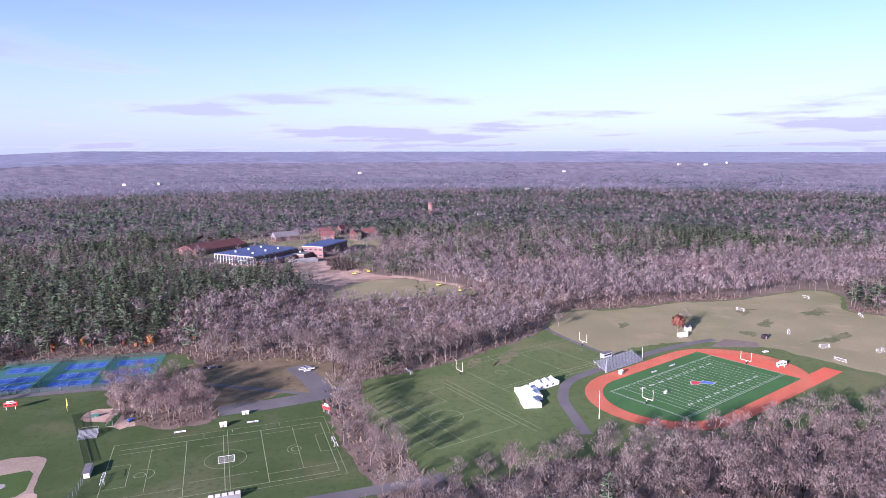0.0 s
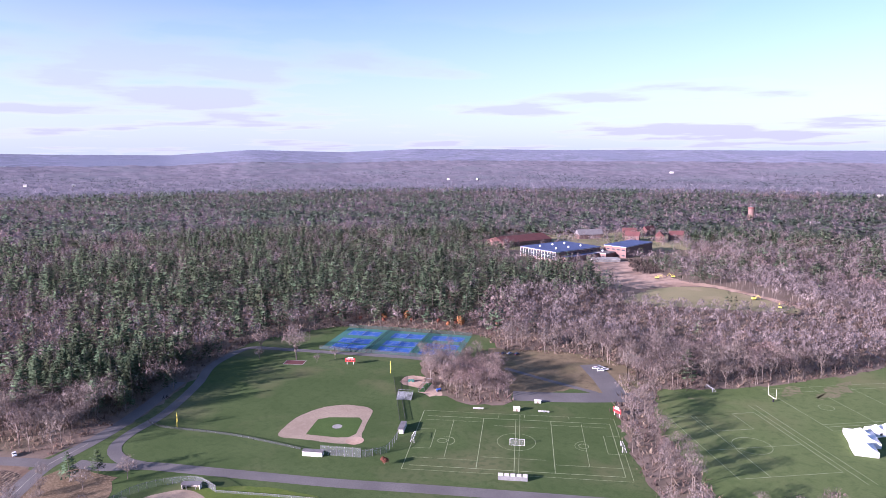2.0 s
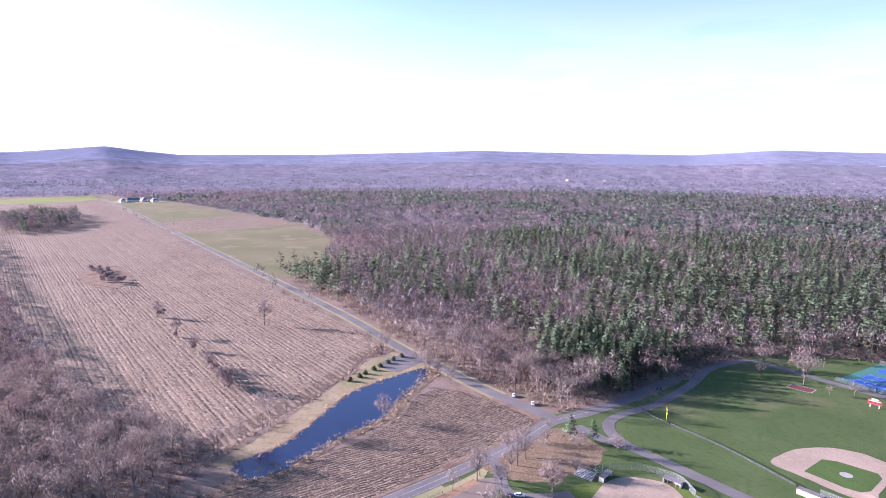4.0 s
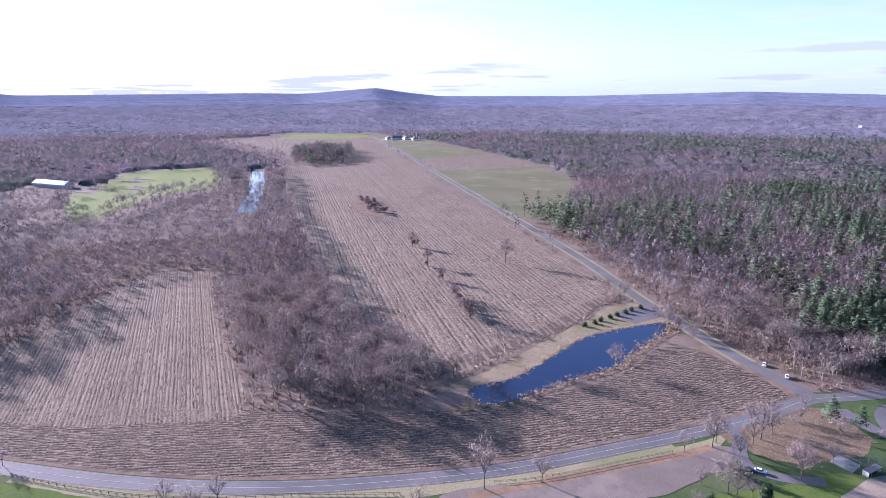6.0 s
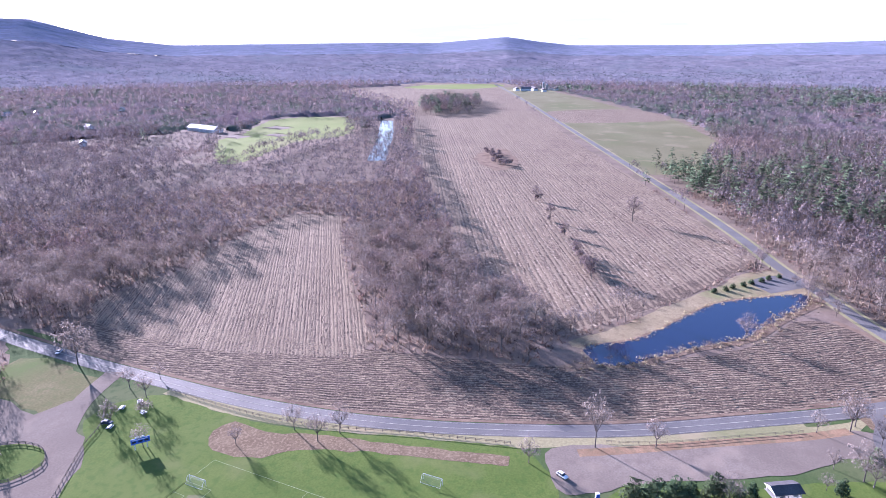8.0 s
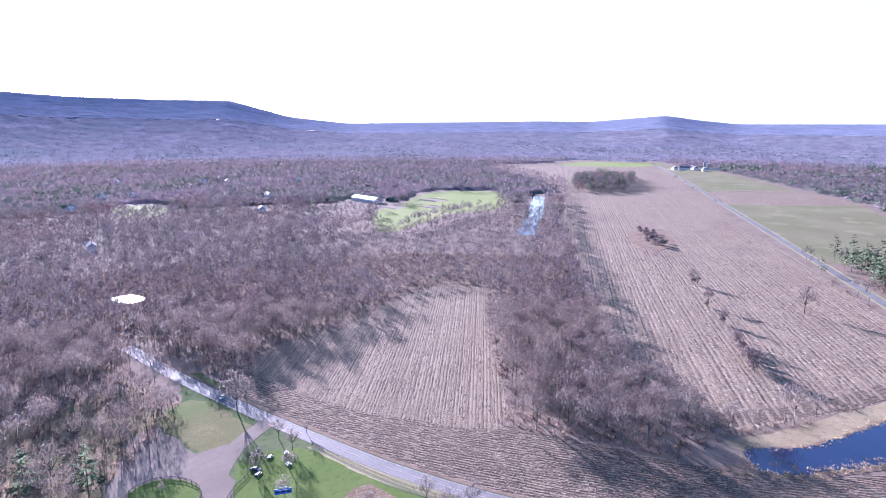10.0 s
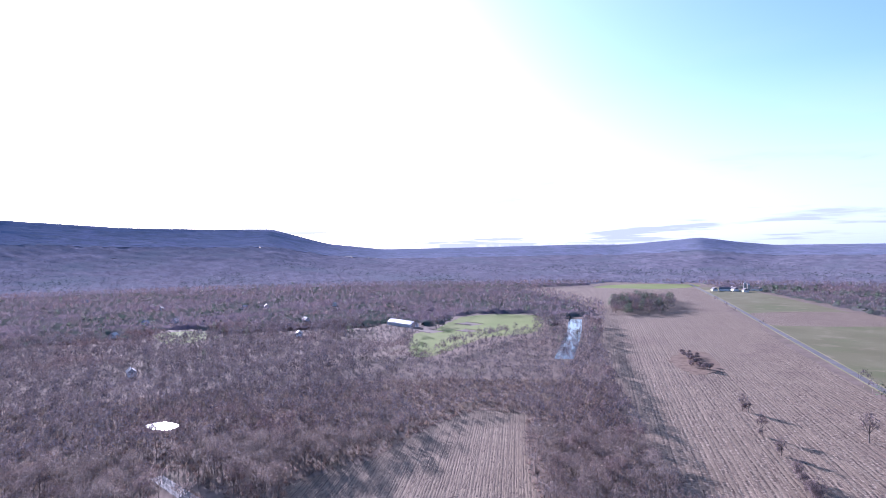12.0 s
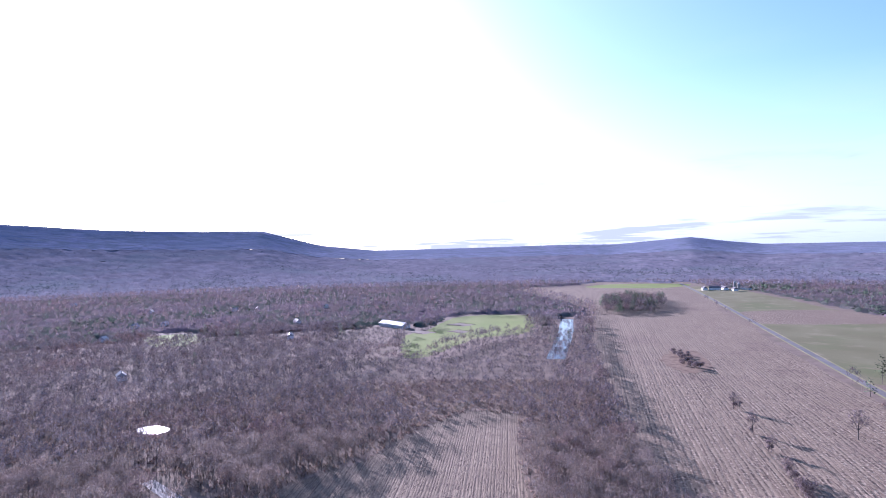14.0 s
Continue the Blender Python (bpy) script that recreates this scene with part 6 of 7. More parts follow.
def bleachers(x, y, turn, rows, length, label):
    """Open aluminium stands: planks on stringers."""
    g = empty("bleachers", x, y, 0.05, turn, label, "bleachers")
    for i in range(rows):
        part("seat_plank", box(bmesh.new(), 0, i * 0.75, 0.42 + i * 0.34, length, 0.42, 0.06), M["steel"], g)
        part("foot_plank", box(bmesh.new(), 0, i * 0.75 - 0.38, 0.12 + i * 0.34, length, 0.34, 0.05), M["steel"], g)
    for u in np.linspace(-length / 2 + 0.3, length / 2 - 0.3, max(3, int(length / 4))):
        n = bmesh.new()
        rod(n, (float(u), -0.3, 0), (float(u), rows * 0.75, rows * 0.34), 0.06, n=4)
        rod(n, (float(u), rows * 0.75 - 0.4, 0), (float(u), rows * 0.75 - 0.4, rows * 0.34), 0.06, n=4)
        rod(n, (float(u), rows * 0.4, 0), (float(u), rows * 0.4, rows * 0.18), 0.06, n=4)
        part("frame", n, M["steel"], g)
    n = rod(bmesh.new(), (-length / 2, rows * 0.75, rows * 0.34 + 1.1), (length / 2, rows * 0.75, rows * 0.34 + 1.1), 0.05, n=4)
    for s in (-1, 1):
        rod(n, (s * length / 2, rows * 0.75, rows * 0.34 - 0.2), (s * length / 2, rows * 0.75, rows * 0.34 + 1.1), 0.05, n=4)
        rod(n, (s * length / 2, 0, 1.2), (s * length / 2, rows * 0.75, rows * 0.34 + 1.1), 0.05, n=4)
    part("guard_rail", n, M["steel"], g)


bleachers(*T(-11, 48.5), 37.3, 14, 40, "large grey aluminium grandstand along the track")
bleachers(-183, 312, 19, 8, 9, "white aluminium bleachers by the pitch")
bleachers(-233, 150, 30, 6, 9, "dark aluminium bleachers by the softball field")


def press_box(x, y, turn):
    g = empty("press_box", x, y, 0.05, turn, "white press box on stilts behind the grandstand", "building")
    part("cabin", box(bmesh.new(), 0, 0, 4.0, 9, 3, 2.8, bevel=0.06), M["white"], g)
    part("window", box(bmesh.new(), 0, -1.52, 5.0, 7.6, 0.06, 1.1), M["glass"], g, "dark strip window")
    part("roof", box(bmesh.new(), 0, 0, 6.81, 9.6, 3.6, 0.16), M["roof_grey"], g)
    for u in (-4, 4):
        for v in (-1.3, 1.3):
            part("stilt", box(bmesh.new(), u, v, 0, 0.25, 0.25, 4.0), M["steel"], g)


press_box(*T(-14, 62), 37.3)


def tent(x, y, turn, length, width, peaks, label):
    """A peaked party tent with side walls."""
    g = empty("party_tent", x, y, 0.03, turn, label, "tent", "party tents")
    n = bmesh.new()
    k = length / peaks
    for i in range(peaks):
        cu = -length / 2 + k * (i + 0.5)
        ring = []
        for u, v in ((-k / 2, -width / 2), (0, -width / 2), (k / 2, -width / 2), (k / 2, 0), (k / 2, width / 2), (0, width / 2), (-k / 2, width / 2), (-k / 2, 0)):
            ring.append((u, v))
        lower = [n.verts.new((cu + u, v, 2.6)) for u, v in ring]
        mid = [n.verts.new((cu + u * 0.45, v * 0.45, 3.5)) for u, v in ring]
        top = n.verts.new((cu, 0, 5.4))
        for j in range(8):
            j2 = (j + 1) % 8
            n.faces.new((lower[j], lower[j2], mid[j2], mid[j]))
            n.faces.new((mid[j], mid[j2], top))
    part("canopy", n, M["canvas"], g)
    for sx, sy, wx_, wy_ in ((0, -width / 2, length, 0.05), (0, width / 2, length, 0.05), (-length / 2, 0, 0.05, width), (length / 2, 0, 0.05, width)):
        part("side_wall", box(bmesh.new(), sx, sy, 0, wx_, wy_, 2.62), M["canvas"], g)
    for i in range(peaks + 1):
        for s in (-1, 1):
            part("pole", rod(bmesh.new(), (-length / 2 + k * i, s * (width / 2 + 0.1), 0), (-length / 2 + k * i, s * (width / 2 + 0.1), 2.7), 0.06, n=5), M["white"], g)
    for i in range(int(length / 5)):
        part("window", box(bmesh.new(), -length / 2 + 2.5 + 5 * i, -width / 2 - 0.06, 1.0, 1.6, 0.04, 1.2), M["glass"], g, "clear vinyl window")


tent(50, 366, 97, 15, 13, 2, "large white peaked party tent on the grass")
tent(49.5, 352, 97, 10, 10, 1, "square white peaked party tent on the grass")
tent(62, 382, 38, 18, 8, 3, "white peaked party tent beside another")


def flag_pole(x, y, h):
    g = empty("lamp_pole", x, y, 0, 0, "tall white metal pole beside the track", "pole")
    part("shaft", rod(bmesh.new(), (0, 0, -0.1), (0, 0, h), 0.2, 0.1, 8), M["white"], g)
    part("base", box(bmesh.new(), 0, 0, 0, 0.9, 0.9, 0.3, bevel=0.05), M["concrete"], g)


flag_pole(84, 332, 16)
for p in (T(-31, 48.5), T(10, 50)):
    flag_pole(*p, 9)


# ---- fences ----
def fence(name, pts, height, gap, mat, post_mat, label, rails=0, mesh=True, r=0.05):
    """Posts along a line with rails or mesh panels between them."""
    line = catmull(pts, gap, False) if len(pts) > 2 else np.array([np.array(pts[0]) + (np.array(pts[1]) - np.array(pts[0])) * k for k in np.linspace(0, 1, max(2, int(math.dist(*pts) / gap)))])
    g = empty(name, *map(float, line[0]), 0, 0, label, "fence")
    o = line[0]
    shared = None
    for x, y in line - o:
        if shared is None:
            shared = part("post", rod(bmesh.new(), (0, 0, -0.2), (0, 0, height), r * 1.6, n=5), post_mat, g)
        else:
            q = new("post", shared.data)
            q.parent = g
            q.location = (float(x), float(y), 0)
    for k in range(rails):
        h = height * (k + 1) / (rails + 0.15)
        for a, b in zip(line[:-1] - o, line[1:] - o):
            part("rail", rod(bmesh.new(), (*a, h), (*b, h), r, n=4), post_mat, g)
    if mesh:
        for a, b in zip(line[:-1] - o, line[1:] - o):
            n = bmesh.new()
            quad(n, (*a, 0.05), (*b, 0.05), (*b, height), (*a, height))
            part("mesh_panel", n, mat, g)


fence("ranch_fence", [(-214, -173), (-208, -149), (-203, -118), (-203, -92), (-206, -60), (-207, -40), (-208, -23)], 1.2, 3.0, None, M["fence_wood"], "weathered split-rail fence along the road", 2, False, 0.09)
fence("ranch_fence", [(-217, 12), (-221, 32), (-233, 64), (-241, 86)], 1.1, 3.0, None, M["fence_wood"], "weathered split-rail fence beside the car park", 2, False, 0.06)
fence("ranch_fence", [(-200, -193), (-184, -182), (-170, -178), (-154, -171), (-140, -165), (-126, -159), (-112, -152)], 1.2, 2.6, None, M["fence_wood"], "weathered split-rail fence along the gravel drive", 2, False, 0.09)
ring = [(-143, -206), (-150, -213), (-160, -212), (-166, -203), (-165, -191), (-157, -184), (-147, -188), (-142, -197), (-142.8, -205)]
fence("ring_fence", ring, 1.3, 2.8, None, M["fence_wood"], "dark round post-and-rail fence of the grass ring", 2, False, 0.1)
fence("backstop", [(-184, 234), (-165, 240)], 5.0, 3.0, M["mesh"], M["fence_steel"], "tall grey chain-link backstop", 1)
fence("backstop", [(-165, 240), (-157, 250), (-160, 266)], 4.0, 3.0, M["mesh"], M["fence_steel"], "tall grey chain-link side fence", 1)
fence("field_fence", [(-196, 234), (-238, 231), (-279, 222), (-292, 224)], 1.3, 6.0, M["dark_mesh"], M["dark"], "low black chain-link fence of the outfield", 1)
fence("field_fence", [(-170, 285), (-188, 312), (-208, 342)], 1.3, 5.0, M["dark_mesh"], M["dark"], "low black chain-link fence by the foul line", 1)
fence("field_fence", [(-167, 286), (-185, 313), (-204, 345)], 1.3, 5.0, M["dark_mesh"], M["dark"], "second low black chain-link fence by the foul line", 1)
fence("softball_fence", [(-233, 151), (-235, 165), (-230, 178), (-217, 188), (-203, 186)], 3.4, 3.0, M["mesh"], M["fence_steel"], "grey chain-link fence behind the softball plate", 1)
fence("softball_fence", [(-203, 186), (-170, 197), (-130, 208), (-100, 212)], 1.2, 5.0, M["mesh"], M["fence_steel"], "low grey chain-link fence of the softball outfield", 1)
fence("tennis_fence", [C(-57, -24), C(47, -27)], 3.0, 4.0, M["dark_mesh"], M["dark"], "tall dark mesh fence in front of the courts", 1)
fence("tennis_fence", [C(47, 34), C(-57, 36)], 3.0, 4.0, M["dark_mesh"], M["dark"], "tall dark mesh fence behind the courts", 1)
fence("tennis_fence", [C(14, -26), C(14, 35)], 3.0, 4.0, M["dark_mesh"], M["dark"], "dark mesh fence between the courts", 1)
fence("tennis_fence", [C(-20, -25), C(-20, 35)], 3.0, 4.0, M["dark_mesh"], M["dark"], "dark mesh fence between two court rows", 1)
for u in (-38, -2, 30):
    for v in (22, 1.5, -14):
        x, y = C(u, v)
        g = empty("tennis_net", x, y, 0.15, 13, "dark tennis net between two posts", "net", "tennis nets")
        for s in (-6.2, 6.2):
            part("post", rod(bmesh.new(), (0, s, 0), (0, s, 1.1), 0.06, n=5), M["dark"], g)
        part("netting", quad(bmesh.new(), (0, -6.2, 0.05), (0, 6.2, 0.05), (0, 6.2, 0.95), (0, -6.2, 0.95)), M["dark_mesh"], g)
        part("tape", box(bmesh.new(), 0, 0, 0.93, 0.05, 12.4, 0.1), M["white"], g, "white net tape")


# ---- vehicles and small things ----
def car_proto(name, paint, label):
    g = empty(name, 0, 0, 0, 0, label, "car", "parked cars")
    n = box(bmesh.new(), 0, 0, 0.35, 4.5, 1.8, 0.65, bevel=0.16)
    part("body", n, paint, g)
    lo = ((-1.7, -0.8, 0.98), (1.1, -0.8, 0.98), (1.1, 0.8, 0.98), (-1.7, 0.8, 0.98))
    hi = ((-1.2, -0.66, 1.5), (0.4, -0.66, 1.5), (0.4, 0.66, 1.5), (-1.2, 0.66, 1.5))
    for j in range(4):
        n = bmesh.new()
        n.faces.new([n.verts.new(p) for p in (lo[j], lo[(j + 1) % 4], hi[(j + 1) % 4], hi[j])])
        part("windscreen" if j == 1 else "window", n, M["glass"], g)
    part("roof", box(bmesh.new(), -0.4, 0, 1.48, 1.72, 1.36, 0.07, bevel=0.03), paint, g)
    for u in (-1.4, 1.4):
        for v in (-0.85, 0.85):
            w = part("wheel", rod(bmesh.new(), (u, v - 0.1, 0.34), (u, v + 0.1, 0.34), 0.34, n=12), M["rubber"], g)
            part("rim", rod(bmesh.new(), (u, v - 0.11, 0.34), (u, v + 0.11, 0.34), 0.2, n=10), M["steel"], w)
    for v in (-0.6, 0.6):
        part("headlight", box(bmesh.new(), 2.22, v, 0.62, 0.08, 0.34, 0.16), M["white"], g)
        part("tail_light", box(bmesh.new(), -2.24, v, 0.66, 0.06, 0.34, 0.14), M["red"], g)
    part("windscreen_pillar", box(bmesh.new(), -0.4, 0, 1.0, 0.1, 1.62, 0.5), paint, g)
    return g


white_car = car_proto("car", M["car_white"], "white saloon car on the asphalt")
white_car.matrix_basis = pose(-331, 163, 0.12, 0, 0, -25)
# the copy at (-193, -3) stands in for a small flat white object, no car
for x, y, a in ((-316, 168, -25), (-95, 415, 30), (-91, 412, 30), (-89, 416, 30), (-228, 116, 60), (-193, -3, 50), (230, 444, 20)):
    copy_thing(white_car, pose(x, y, 0.12, 0, 0, a))
dark_car = car_proto("car", M["car_dark"], "dark blue car parked by the trees")
dark_car.matrix_basis = pose(-166, 416, 0.08, 0, 0, 70)
for x, y, a in ((-162, 418, 70), (-153, 421, 70), (-229, 112, 60), (-185, -180, 100)):
    copy_thing(dark_car, pose(x, y, 0.08, 0, 0, a))
silver_car = car_proto("car", M["car_silver"], "silver car parked by the trees")
silver_car.matrix_basis = pose(-158, 420, 0.08, 0, 0, 70)
for x, y, a in ((-93, 419, 30), (-232, -246, 20)):
    copy_thing(silver_car, pose(x, y, 0.08, 0, 0, a))


def toilet(x, y, turn):
    g = empty("portable_toilet", x, y, 0.05, turn, "blue portable toilet with pale roof", "toilet")
    part("cabin", box(bmesh.new(), 0, 0, 0, 1.2, 1.2, 2.2, bevel=0.05), M["blue"], g)
    part("roof", box(bmesh.new(), 0, 0, 2.2, 1.25, 1.25, 0.18, bevel=0.06), M["white"], g)
    part("door", box(bmesh.new(), 0, -0.61, 0.1, 0.8, 0.05, 1.9), M["white"], g)


toilet(-184, 9, 20)


def pavilion(x, y, turn):
    g = empty("picnic_pavilion", x, y, 0.08, turn, "open picnic pavilion with grey gabled roof", "pavilion")
    g.scale = (0.82, 0.82, 0.82)
    part("floor_slab", box(bmesh.new(), 0, 0, -0.05, 12, 7.5, 0.12), M["concrete"], g)
    for u in (-5.4, 0, 5.4):
        for v in (-3.2, 3.2):
            part("post", box(bmesh.new(), u, v, 0.05, 0.25, 0.25, 2.6), M["siding"], g)
    for s in (-1, 1):
        n = bmesh.new()
        for z0 in (0.0, 0.16):
            quad(n, (-6.4, 0, 4.2 + z0), (6.4, 0, 4.2 + z0), (6.4, s * 4.3, 2.55 + z0), (-6.4, s * 4.3, 2.55 + z0))
        quad(n, (-6.4, s * 4.3, 2.55), (6.4, s * 4.3, 2.55), (6.4, s * 4.3, 2.71), (-6.4, s * 4.3, 2.71))
        part("roof_slope", n, M["roof_dark"], g)
    for u in (-6.38, 6.38):
        n = bmesh.new()
        n.faces.new([n.verts.new(p) for p in ((u, -4.2, 2.6), (u, 4.2, 2.6), (u, 0, 4.25))])
        part("gable", n, M["white"], g)
    for u in (-3, 3):
        part("table", box(bmesh.new(), u, 0, 0.6, 2.2, 0.9, 0.12), M["fence_wood"], g)


pavilion(-201, 69.5, 110)


def picnic_table(x, y, turn):
    g = empty("picnic_table", x, y, 0.05, turn, "pale wooden picnic table on the grass", "table", "picnic tables")
    part("tabletop", box(bmesh.new(), 0, 0, 0.72, 2.6, 0.9, 0.1), M["white"], g)
    for s in (-0.85, 0.85):
        part("bench_seat", box(bmesh.new(), 0, s, 0.42, 2.6, 0.4, 0.08), M["white"], g)
    for u in (-0.9, 0.9):
        part("leg", box(bmesh.new(), u, 0, 0, 0.12, 1.6, 0.72), M["fence_wood"], g)


for x, y, a in ((-183, -177, 10), (-202, -178, 40), (-195, -171, 65), (-196, -182, 20)):
    picnic_table(x, y, a)


def batting_cage(x, y, turn):
    g = empty("batting_cage", x, y, 0.08, turn, "green batting lane under a net frame", "cage")
    part("mat", box(bmesh.new(), 0, 0, 0, 16, 3.6, 0.04), M["turf"], g)
    for u in (-8, 0, 8):
        n = bmesh.new()
        for s in (-1.8, 1.8):
            rod(n, (u, s, 0), (u, s, 3), 0.06, n=4)
        rod(n, (u, -1.8, 3), (u, 1.8, 3), 0.06, n=4)
        part("hoop", n, M["steel"], g)
    n = bmesh.new()
    for s in (-1.8, 1.8):
        quad(n, (-8, s, 0), (8, s, 0), (8, s, 3), (-8, s, 3))
    part("netting", n, M["dark_mesh"], g)


batting_cage(-181, 335, 100)


def small_box_thing(name, x, y, turn, sx, sy, sz, body, lid, label, category):
    g = empty(name, x, y, 0.05, turn, label, category)
    part("body", box(bmesh.new(), 0, 0, 0, sx, sy, sz, bevel=0.06), body, g)
    n = bmesh.new()
    a = [n.verts.new(p) for p in ((-sx * 0.56, -sy * 0.58, sz), (sx * 0.56, -sy * 0.58, sz), (sx * 0.56, sy * 0.58, sz), (-sx * 0.56, sy * 0.58, sz))]
    r0, r1 = n.verts.new((-sx * 0.56, 0, sz + sy * 0.3)), n.verts.new((sx * 0.56, 0, sz + sy * 0.3))
    n.faces.new((a[0], a[1], r1, r0)), n.faces.new((a[2], a[3], r0, r1)), n.faces.new((a[1], a[2], r1)), n.faces.new((a[3], a[0], r0)), n.faces.new(a[::-1])
    part("roof", n, lid, g)
    part("door", box(bmesh.new(), 0, -sy / 2 - 0.01, 0.02, min(1.0, sx * 0.4), 0.05, min(2.0, sz * 0.85)), M["fence_wood"], g)


small_box_thing("equipment_shed", -118, 326, 19, 3.4, 2.4, 1.8, M["siding"], M["siding"], "cream equipment shed at the pitch's edge", "shed")
small_box_thing("equipment_shed", 186, 486, 20, 7.5, 3.5, 2.4, M["white"], M["white"], "white storage shed under the red tree", "shed")
small_box_thing("equipment_shed", 196, 502, 20, 4.5, 3.5, 3.2, M["white"], M["roof_grey"], "white hut beside the upper fields", "shed")
small_box_thing("ticket_booth", 115, 402, 37, 2.2, 2.0, 2.3, M["white"], M["white"], "small white booth at the track's corner", "shed")
small_box_thing("equipment_shed", -111, 342, 19, 3.6, 1.6, 1.5, M["white"], M["white"], "low white storage chest by the car park", "shed")
small_box_thing("equipment_cart", 132, 367, 37, 1.6, 1.4, 1.6, M["siding"], M["siding"], "pale practice sled on the turf", "equipment")
small_box_thing("equipment_shed", 246, 478, 20, 4.0, 3.0, 2.8, M["dark"], M["dark"], "dark storage shed on the upper field", "shed")
small_box_thing("equipment_bin", -194, 340, 30, 3.6, 2.0, 1.0, M["court_green"], M["court_green"], "green tarpaulin-covered heap on bare earth", "equipment")
small_box_thing("equipment_bin", -171, 333, 60, 2.6, 1.8, 1.3, M["car_dark"], M["blue"], "blue cart at the copse's edge", "equipment")


# ---- buildings ----
def house(name, x, y, turn, sx, sy, sz, wall, roof, label, rise=0.4, floors=2, chimney=False, category="house"):
    """A gabled building with rows of windows and a door."""
    g = empty(name, x, y, 0, turn, label, category)
    part("wall", box(bmesh.new(), 0, 0, 0, sx, sy, sz), wall, g)
    n = bmesh.new()
    top = sz + sy * rise
    a = [n.verts.new(p) for p in ((-sx / 2 - 0.5, -sy / 2 - 0.6, sz - 0.1), (sx / 2 + 0.5, -sy / 2 - 0.6, sz - 0.1), (sx / 2 + 0.5, sy / 2 + 0.6, sz - 0.1), (-sx / 2 - 0.5, sy / 2 + 0.6, sz - 0.1))]
    r0, r1 = n.verts.new((-sx / 2 - 0.5, 0, top)), n.verts.new((sx / 2 + 0.5, 0, top))
    n.faces.new((a[0], a[1], r1, r0)), n.faces.new((a[2], a[3], r0, r1)), n.faces.new((a[1], a[2], r1)), n.faces.new((a[3], a[0], r0)), n.faces.new(a[::-1])
    part("roof", n, roof, g)
    cols = max(2, int(sx / 3.2))
    shared = None
    for side in (-1, 1):
        for f in range(floors):
            for c in range(cols):
                u = -sx / 2 + sx * (c + 0.5) / cols
                if shared is None:
                    shared = part("window", box(bmesh.new(), 0, 0, 0, 1.1, 0.08, 1.4), M["glass"], g)
                    w = shared
                else:
                    w = new("window", shared.data)
                    w.parent = g
                w.location = (u, side * (sy / 2 + 0.02), sz * (f + 0.3) / floors)
    d = part("door", box(bmesh.new(), sx * 0.1, -sy / 2 - 0.03, 0, 1.1, 0.1, 2.1), M["fence_wood"], g)
    part("door_frame", box(bmesh.new(), sx * 0.1, -sy / 2 - 0.01, 0, 1.4, 0.08, 2.3), M["white"], d)
    if chimney:
        part("chimney", box(bmesh.new(), sx * 0.3, 0, sz, 1.0, 1.0, sy * rise + 1.2), M["brick"], g)
    return g


def flat_block(name, x, y, turn, sx, sy, sz, wall, roof, label, glazed=False, units=4, floors=2):
    """A flat-roofed block with parapet, windows and roof units."""
    g = empty(name, x, y, 0, turn, label, "building")
    part("wall", box(bmesh.new(), 0, 0, 0, sx, sy, sz), wall, g)
    part("roof", box(bmesh.new(), 0, 0, sz, sx + 1.6, sy + 1.6, 0.7, bevel=0.1), roof, g)
    part("fascia", box(bmesh.new(), 0, 0, sz - 0.5, sx + 1.0, sy + 1.0, 0.5), M["white"], g)
    if glazed:
        cols = int(sx / 5)
        for c in range(cols):
            u = -sx / 2 + sx * (c + 0.5) / cols
            w = part("window", box(bmesh.new(), u, -sy / 2 - 0.06, sz * 0.25, sx / cols - 0.9, 0.12, sz * 0.62), M["glass"], g, "tall glass bay")
            part("transom", box(bmesh.new(), u, -sy / 2 - 0.14, sz * 0.55, sx / cols - 0.9, 0.08, 0.25), M["white"], w)
        for c in range(cols + 1):
            part("pillar", box(bmesh.new(), -sx / 2 + sx * c / cols, -sy / 2 - 0.35, 0, 0.6, 0.6, sz), M["white"], g, "white pillar")
        part("aisle", box(bmesh.new(), sx / 2 + 5, 4, 0, 9.6, sy * 0.86, sz * 0.5), wall, g, "lower brick side aisle")
        part("aisle_roof", box(bmesh.new(), sx / 2 + 5, 4, sz * 0.5, 10.6, sy * 0.88, 0.6, bevel=0.1), roof, g)
    for side in (1, -1):
        for f in range(floors):
            for c in range(int(sy / 8)):
                v = -sy / 2 + 4 + 8 * c
                part("window", box(bmesh.new(), side * (sx / 2 + 0.04), v, sz * (f + 0.3) / floors, 0.1, 4.5, 1.6), M["glass"], g)
    for k in range(units):
        u, v = (k % 2 - 0.5) * sx * 0.45, (k // 2 - units / 4 + 0.5) * sy * 0.28
        part("roof_unit", rod(bmesh.new(), (u, v, sz + 0.6), (u, v, sz + 2.6), 1.5, 1.2, 10), M["white"], g, "white round roof vent")
    return g


flat_block("school_hall", -252, 864, -28, 68, 85, 13, M["brick"], M["roof_blue"], "brick school hall with blue roof and white glazed front", True, 6)
flat_block("school_link", -194, 892, 70, 46, 26, 7, M["brick"], M["roof_grey"], "low brick link building of the school", False, 2, 1)
flat_block("school_wing", -170, 920, 70, 70, 34, 15, M["brick"], M["roof_blue"], "tall brick school wing with blue roof", False, 0)
flat_block("school_terrace", -186, 845, 30, 36, 14, 3.5, M["concrete"], M["concrete"], "curved concrete terrace below the school", False, 0, 1)
house("school_annex", -345, 955, 60, 95, 44, 7, M["brick"], M["roof_red"], "long brick annex with dull red roof", 0.16, 1, False, "building")
house("school_chapel", -262, 1065, 40, 44, 18, 7, M["brick"], M["roof_grey"], "brick school house with dark gabled roof", 0.45, 2, True, "building")
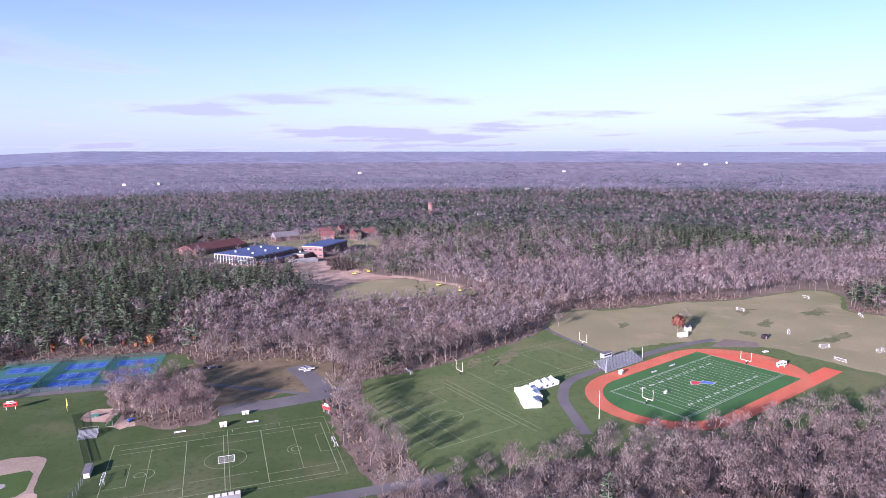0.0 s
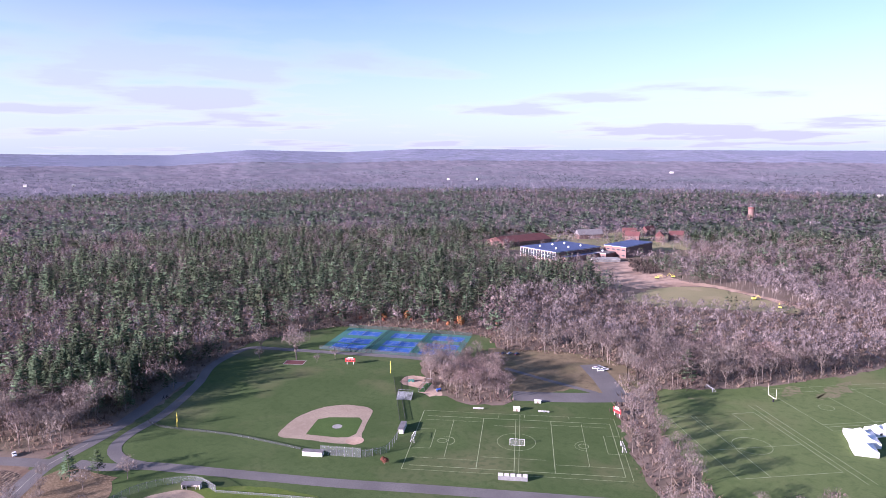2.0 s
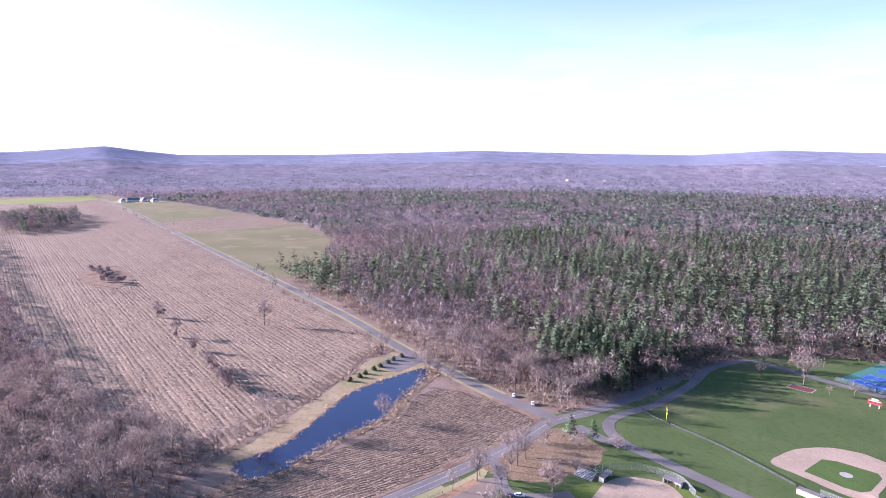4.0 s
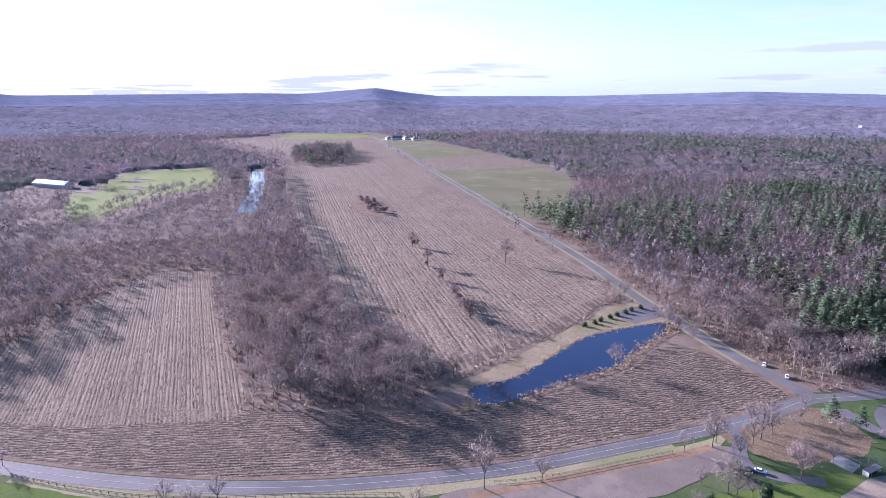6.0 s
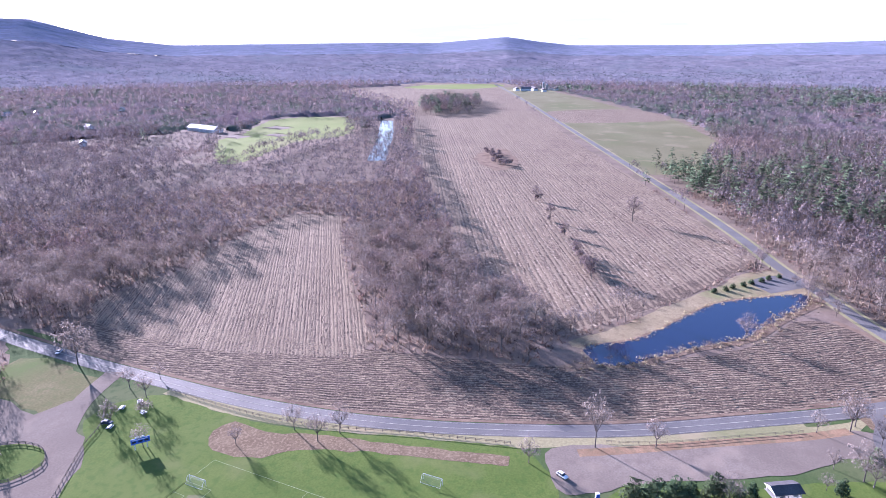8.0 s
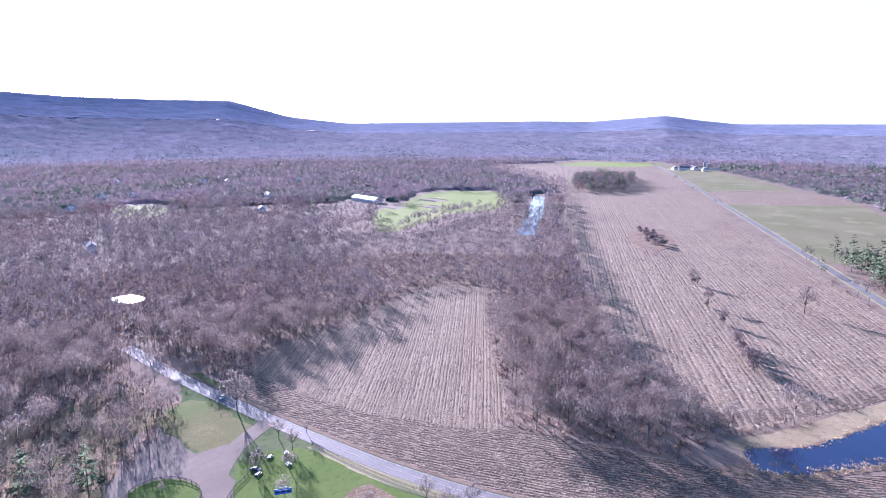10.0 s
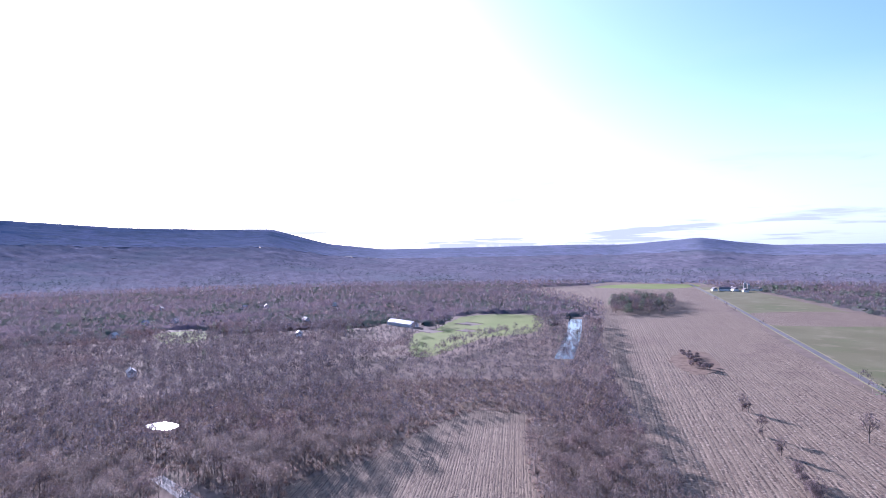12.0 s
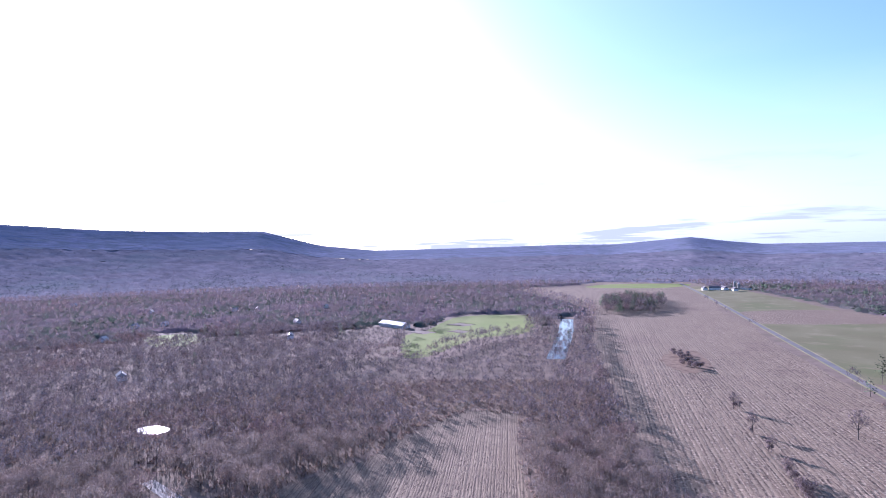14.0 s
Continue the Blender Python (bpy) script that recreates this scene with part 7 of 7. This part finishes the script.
for x, y, a in ((-205, 1110, 20), (-180, 1150, 60), (-150, 1075, 100), (-128, 1100, 20), (-190, 1060, 0)):
    house("school_house", x, y, a, 22, 13, 9, M["brick"], M["roof_red"], "brick dormitory house with gabled roof", 0.5, 3, True, "building")


def brick_tower(x, y):
    g = empty("brick_tower", x, y, 0, 0, "tall round brick water tower", "tower")
    part("shaft", rod(bmesh.new(), (0, 0, -0.3), (0, 0, 26), 6.5, 6.0, 24), M["brick"], g)
    part("cap", rod(bmesh.new(), (0, 0, 26), (0, 0, 29.5), 6.9, 6.6, 24), M["roof_red"], g)
    part("dome", rod(bmesh.new(), (0, 0, 29.5), (0, 0, 31), 6.6, 1.0, 24), M["roof_grey"], g)


brick_tower(-27, 1462)
house("white_house", -515, 775, 30, 14, 9, 6.5, M["white"], M["roof_grey"], "white two-storey house among the trees", 0.45, 2, True)
house("white_house", -489, 806, 70, 10, 8, 5.5, M["siding"], M["roof_grey"], "pale house half hidden by trees", 0.45, 2, True)
house("white_house", 84, 1404, 20, 16, 10, 7, M["white"], M["roof_grey"], "white house in the distant woods", 0.45, 2, True)
house("white_house", 117, 1440, 60, 14, 9, 7, M["siding"], M["roof_grey"], "pale house in the distant woods", 0.45, 2)
for x, y, a in HOMES:
    house("white_house", x, y, a, 15, 10, 5.5, M["white"], M["roof_pale"], "white house with grey roof in the woods", 0.45, 2, True)
for x, y, a, w in ((300, 2290, 20, 26), (1300, 3560, 40, 46), (1420, 3500, 15, 34), (1560, 3560, 60, 40), (-420, 3300, 30, 30), (-1180, 2700, 70, 24), (-1300, 2640, 20, 22), (-2550, 1500, 30, 24), (-2440, 1620, 50, 22), (620, 3300, 30, 24)):
    g = house("distant_house", x, y, a, w * 0.55, 9, 7, M["siding"], M["roof_pale"], "white building above the distant woods", 0.35, 2)
    g.location.z = float(relief(np.array([x]), np.array([y]), np.hypot([x], [y]))[0]) + 5
house("riding_barn", -972, -640, 70, 70, 18, 5.5, M["white"], M["steel"], "long white barn with pale metal roof by the pasture", 0.28, 1, False, "barn")


def silo(x, y, h):
    g = empty("silo", x, y, 0, 0, "pale farm silo with domed cap", "silo", "silos")
    part("shaft", rod(bmesh.new(), (0, 0, -0.2), (0, 0, h), 3.2, 3.2, 16), M["concrete"], g)
    part("cap", rod(bmesh.new(), (0, 0, h), (0, 0, h + 2.4), 3.3, 0.4, 16), M["white"], g)


silo(-2045, -165, 22)
silo(-2050, -155, 18)
for x, y, a, sx in ((-2015, -243, 20, 24), (-2025, -215, 80, 30), (-2035, -190, 20, 28), (-2060, -140, 60, 40), (-2000, -160, 20, 18), (-2070, -200, 10, 22)):
    house("farm_building", x, y, a, sx, 13, 6, M["white"], M["roof_grey"], "white farm building with grey roof", 0.4, 1, False, "barn")


def digger(x, y, turn):
    g = empty("excavator", x, y, 0.1, turn, "yellow excavator on the bare earth", "excavator", "excavators")
    for s in (-1.2, 1.2):
        part("track", box(bmesh.new(), 0, s, 0, 4.2, 0.7, 0.9, bevel=0.2), M["rubber"], g)
    part("body", box(bmesh.new(), -0.4, 0, 0.95, 3.8, 2.6, 1.3, bevel=0.1), M["yellow"], g)
    cab = part("cab", box(bmesh.new(), 0.6, 0.7, 2.2, 1.6, 1.1, 1.4, bevel=0.08), M["glass"], g)
    part("cab_roof", box(bmesh.new(), 0.6, 0.7, 3.58, 1.7, 1.2, 0.12), M["yellow"], cab)
    n = rod(bmesh.new(), (1.2, -0.3, 2.0), (4.0, -0.3, 4.6), 0.3, 0.22, 5)
    rod(n, (4.0, -0.3, 4.6), (6.4, -0.3, 1.4), 0.22, 0.16, 5)
    part("arm", n, M["yellow"], g)
    part("bucket", box(bmesh.new(), 6.4, -0.3, 0.4, 1.0, 1.2, 1.0, bevel=0.1), M["dark"], g)


for x, y, a in ((-106, 753, 20), (-91, 768, 200), (17, 655, 100), (-5, 684, 30)):
    digger(x, y, a)


# pens in the pasture
for u, v, w, d_ in ((-925, -555, 30, 40), (-955, -500, 24, 34), (-1040, -540, 30, 44)):
    q = frame_of(u, v, 70)
    sheet("riding_arena", [q(-d_ / 2, -w / 2), q(d_ / 2, -w / 2), q(d_ / 2, w / 2), q(-d_ / 2, w / 2)], 0.1, M["lot"], "pale sand riding arena", smooth=False)
    fence("paddock_fence", [q(-d_ / 2, -w / 2), q(d_ / 2, -w / 2)], 1.5, 6.0, None, M["fence_wood"], "weathered wooden paddock fence round sand", 2, False, 0.15)
    fence("paddock_fence", [q(d_ / 2, w / 2), q(-d_ / 2, w / 2)], 1.5, 6.0, None, M["fence_wood"], "weathered wooden paddock fence round sand", 2, False, 0.15)
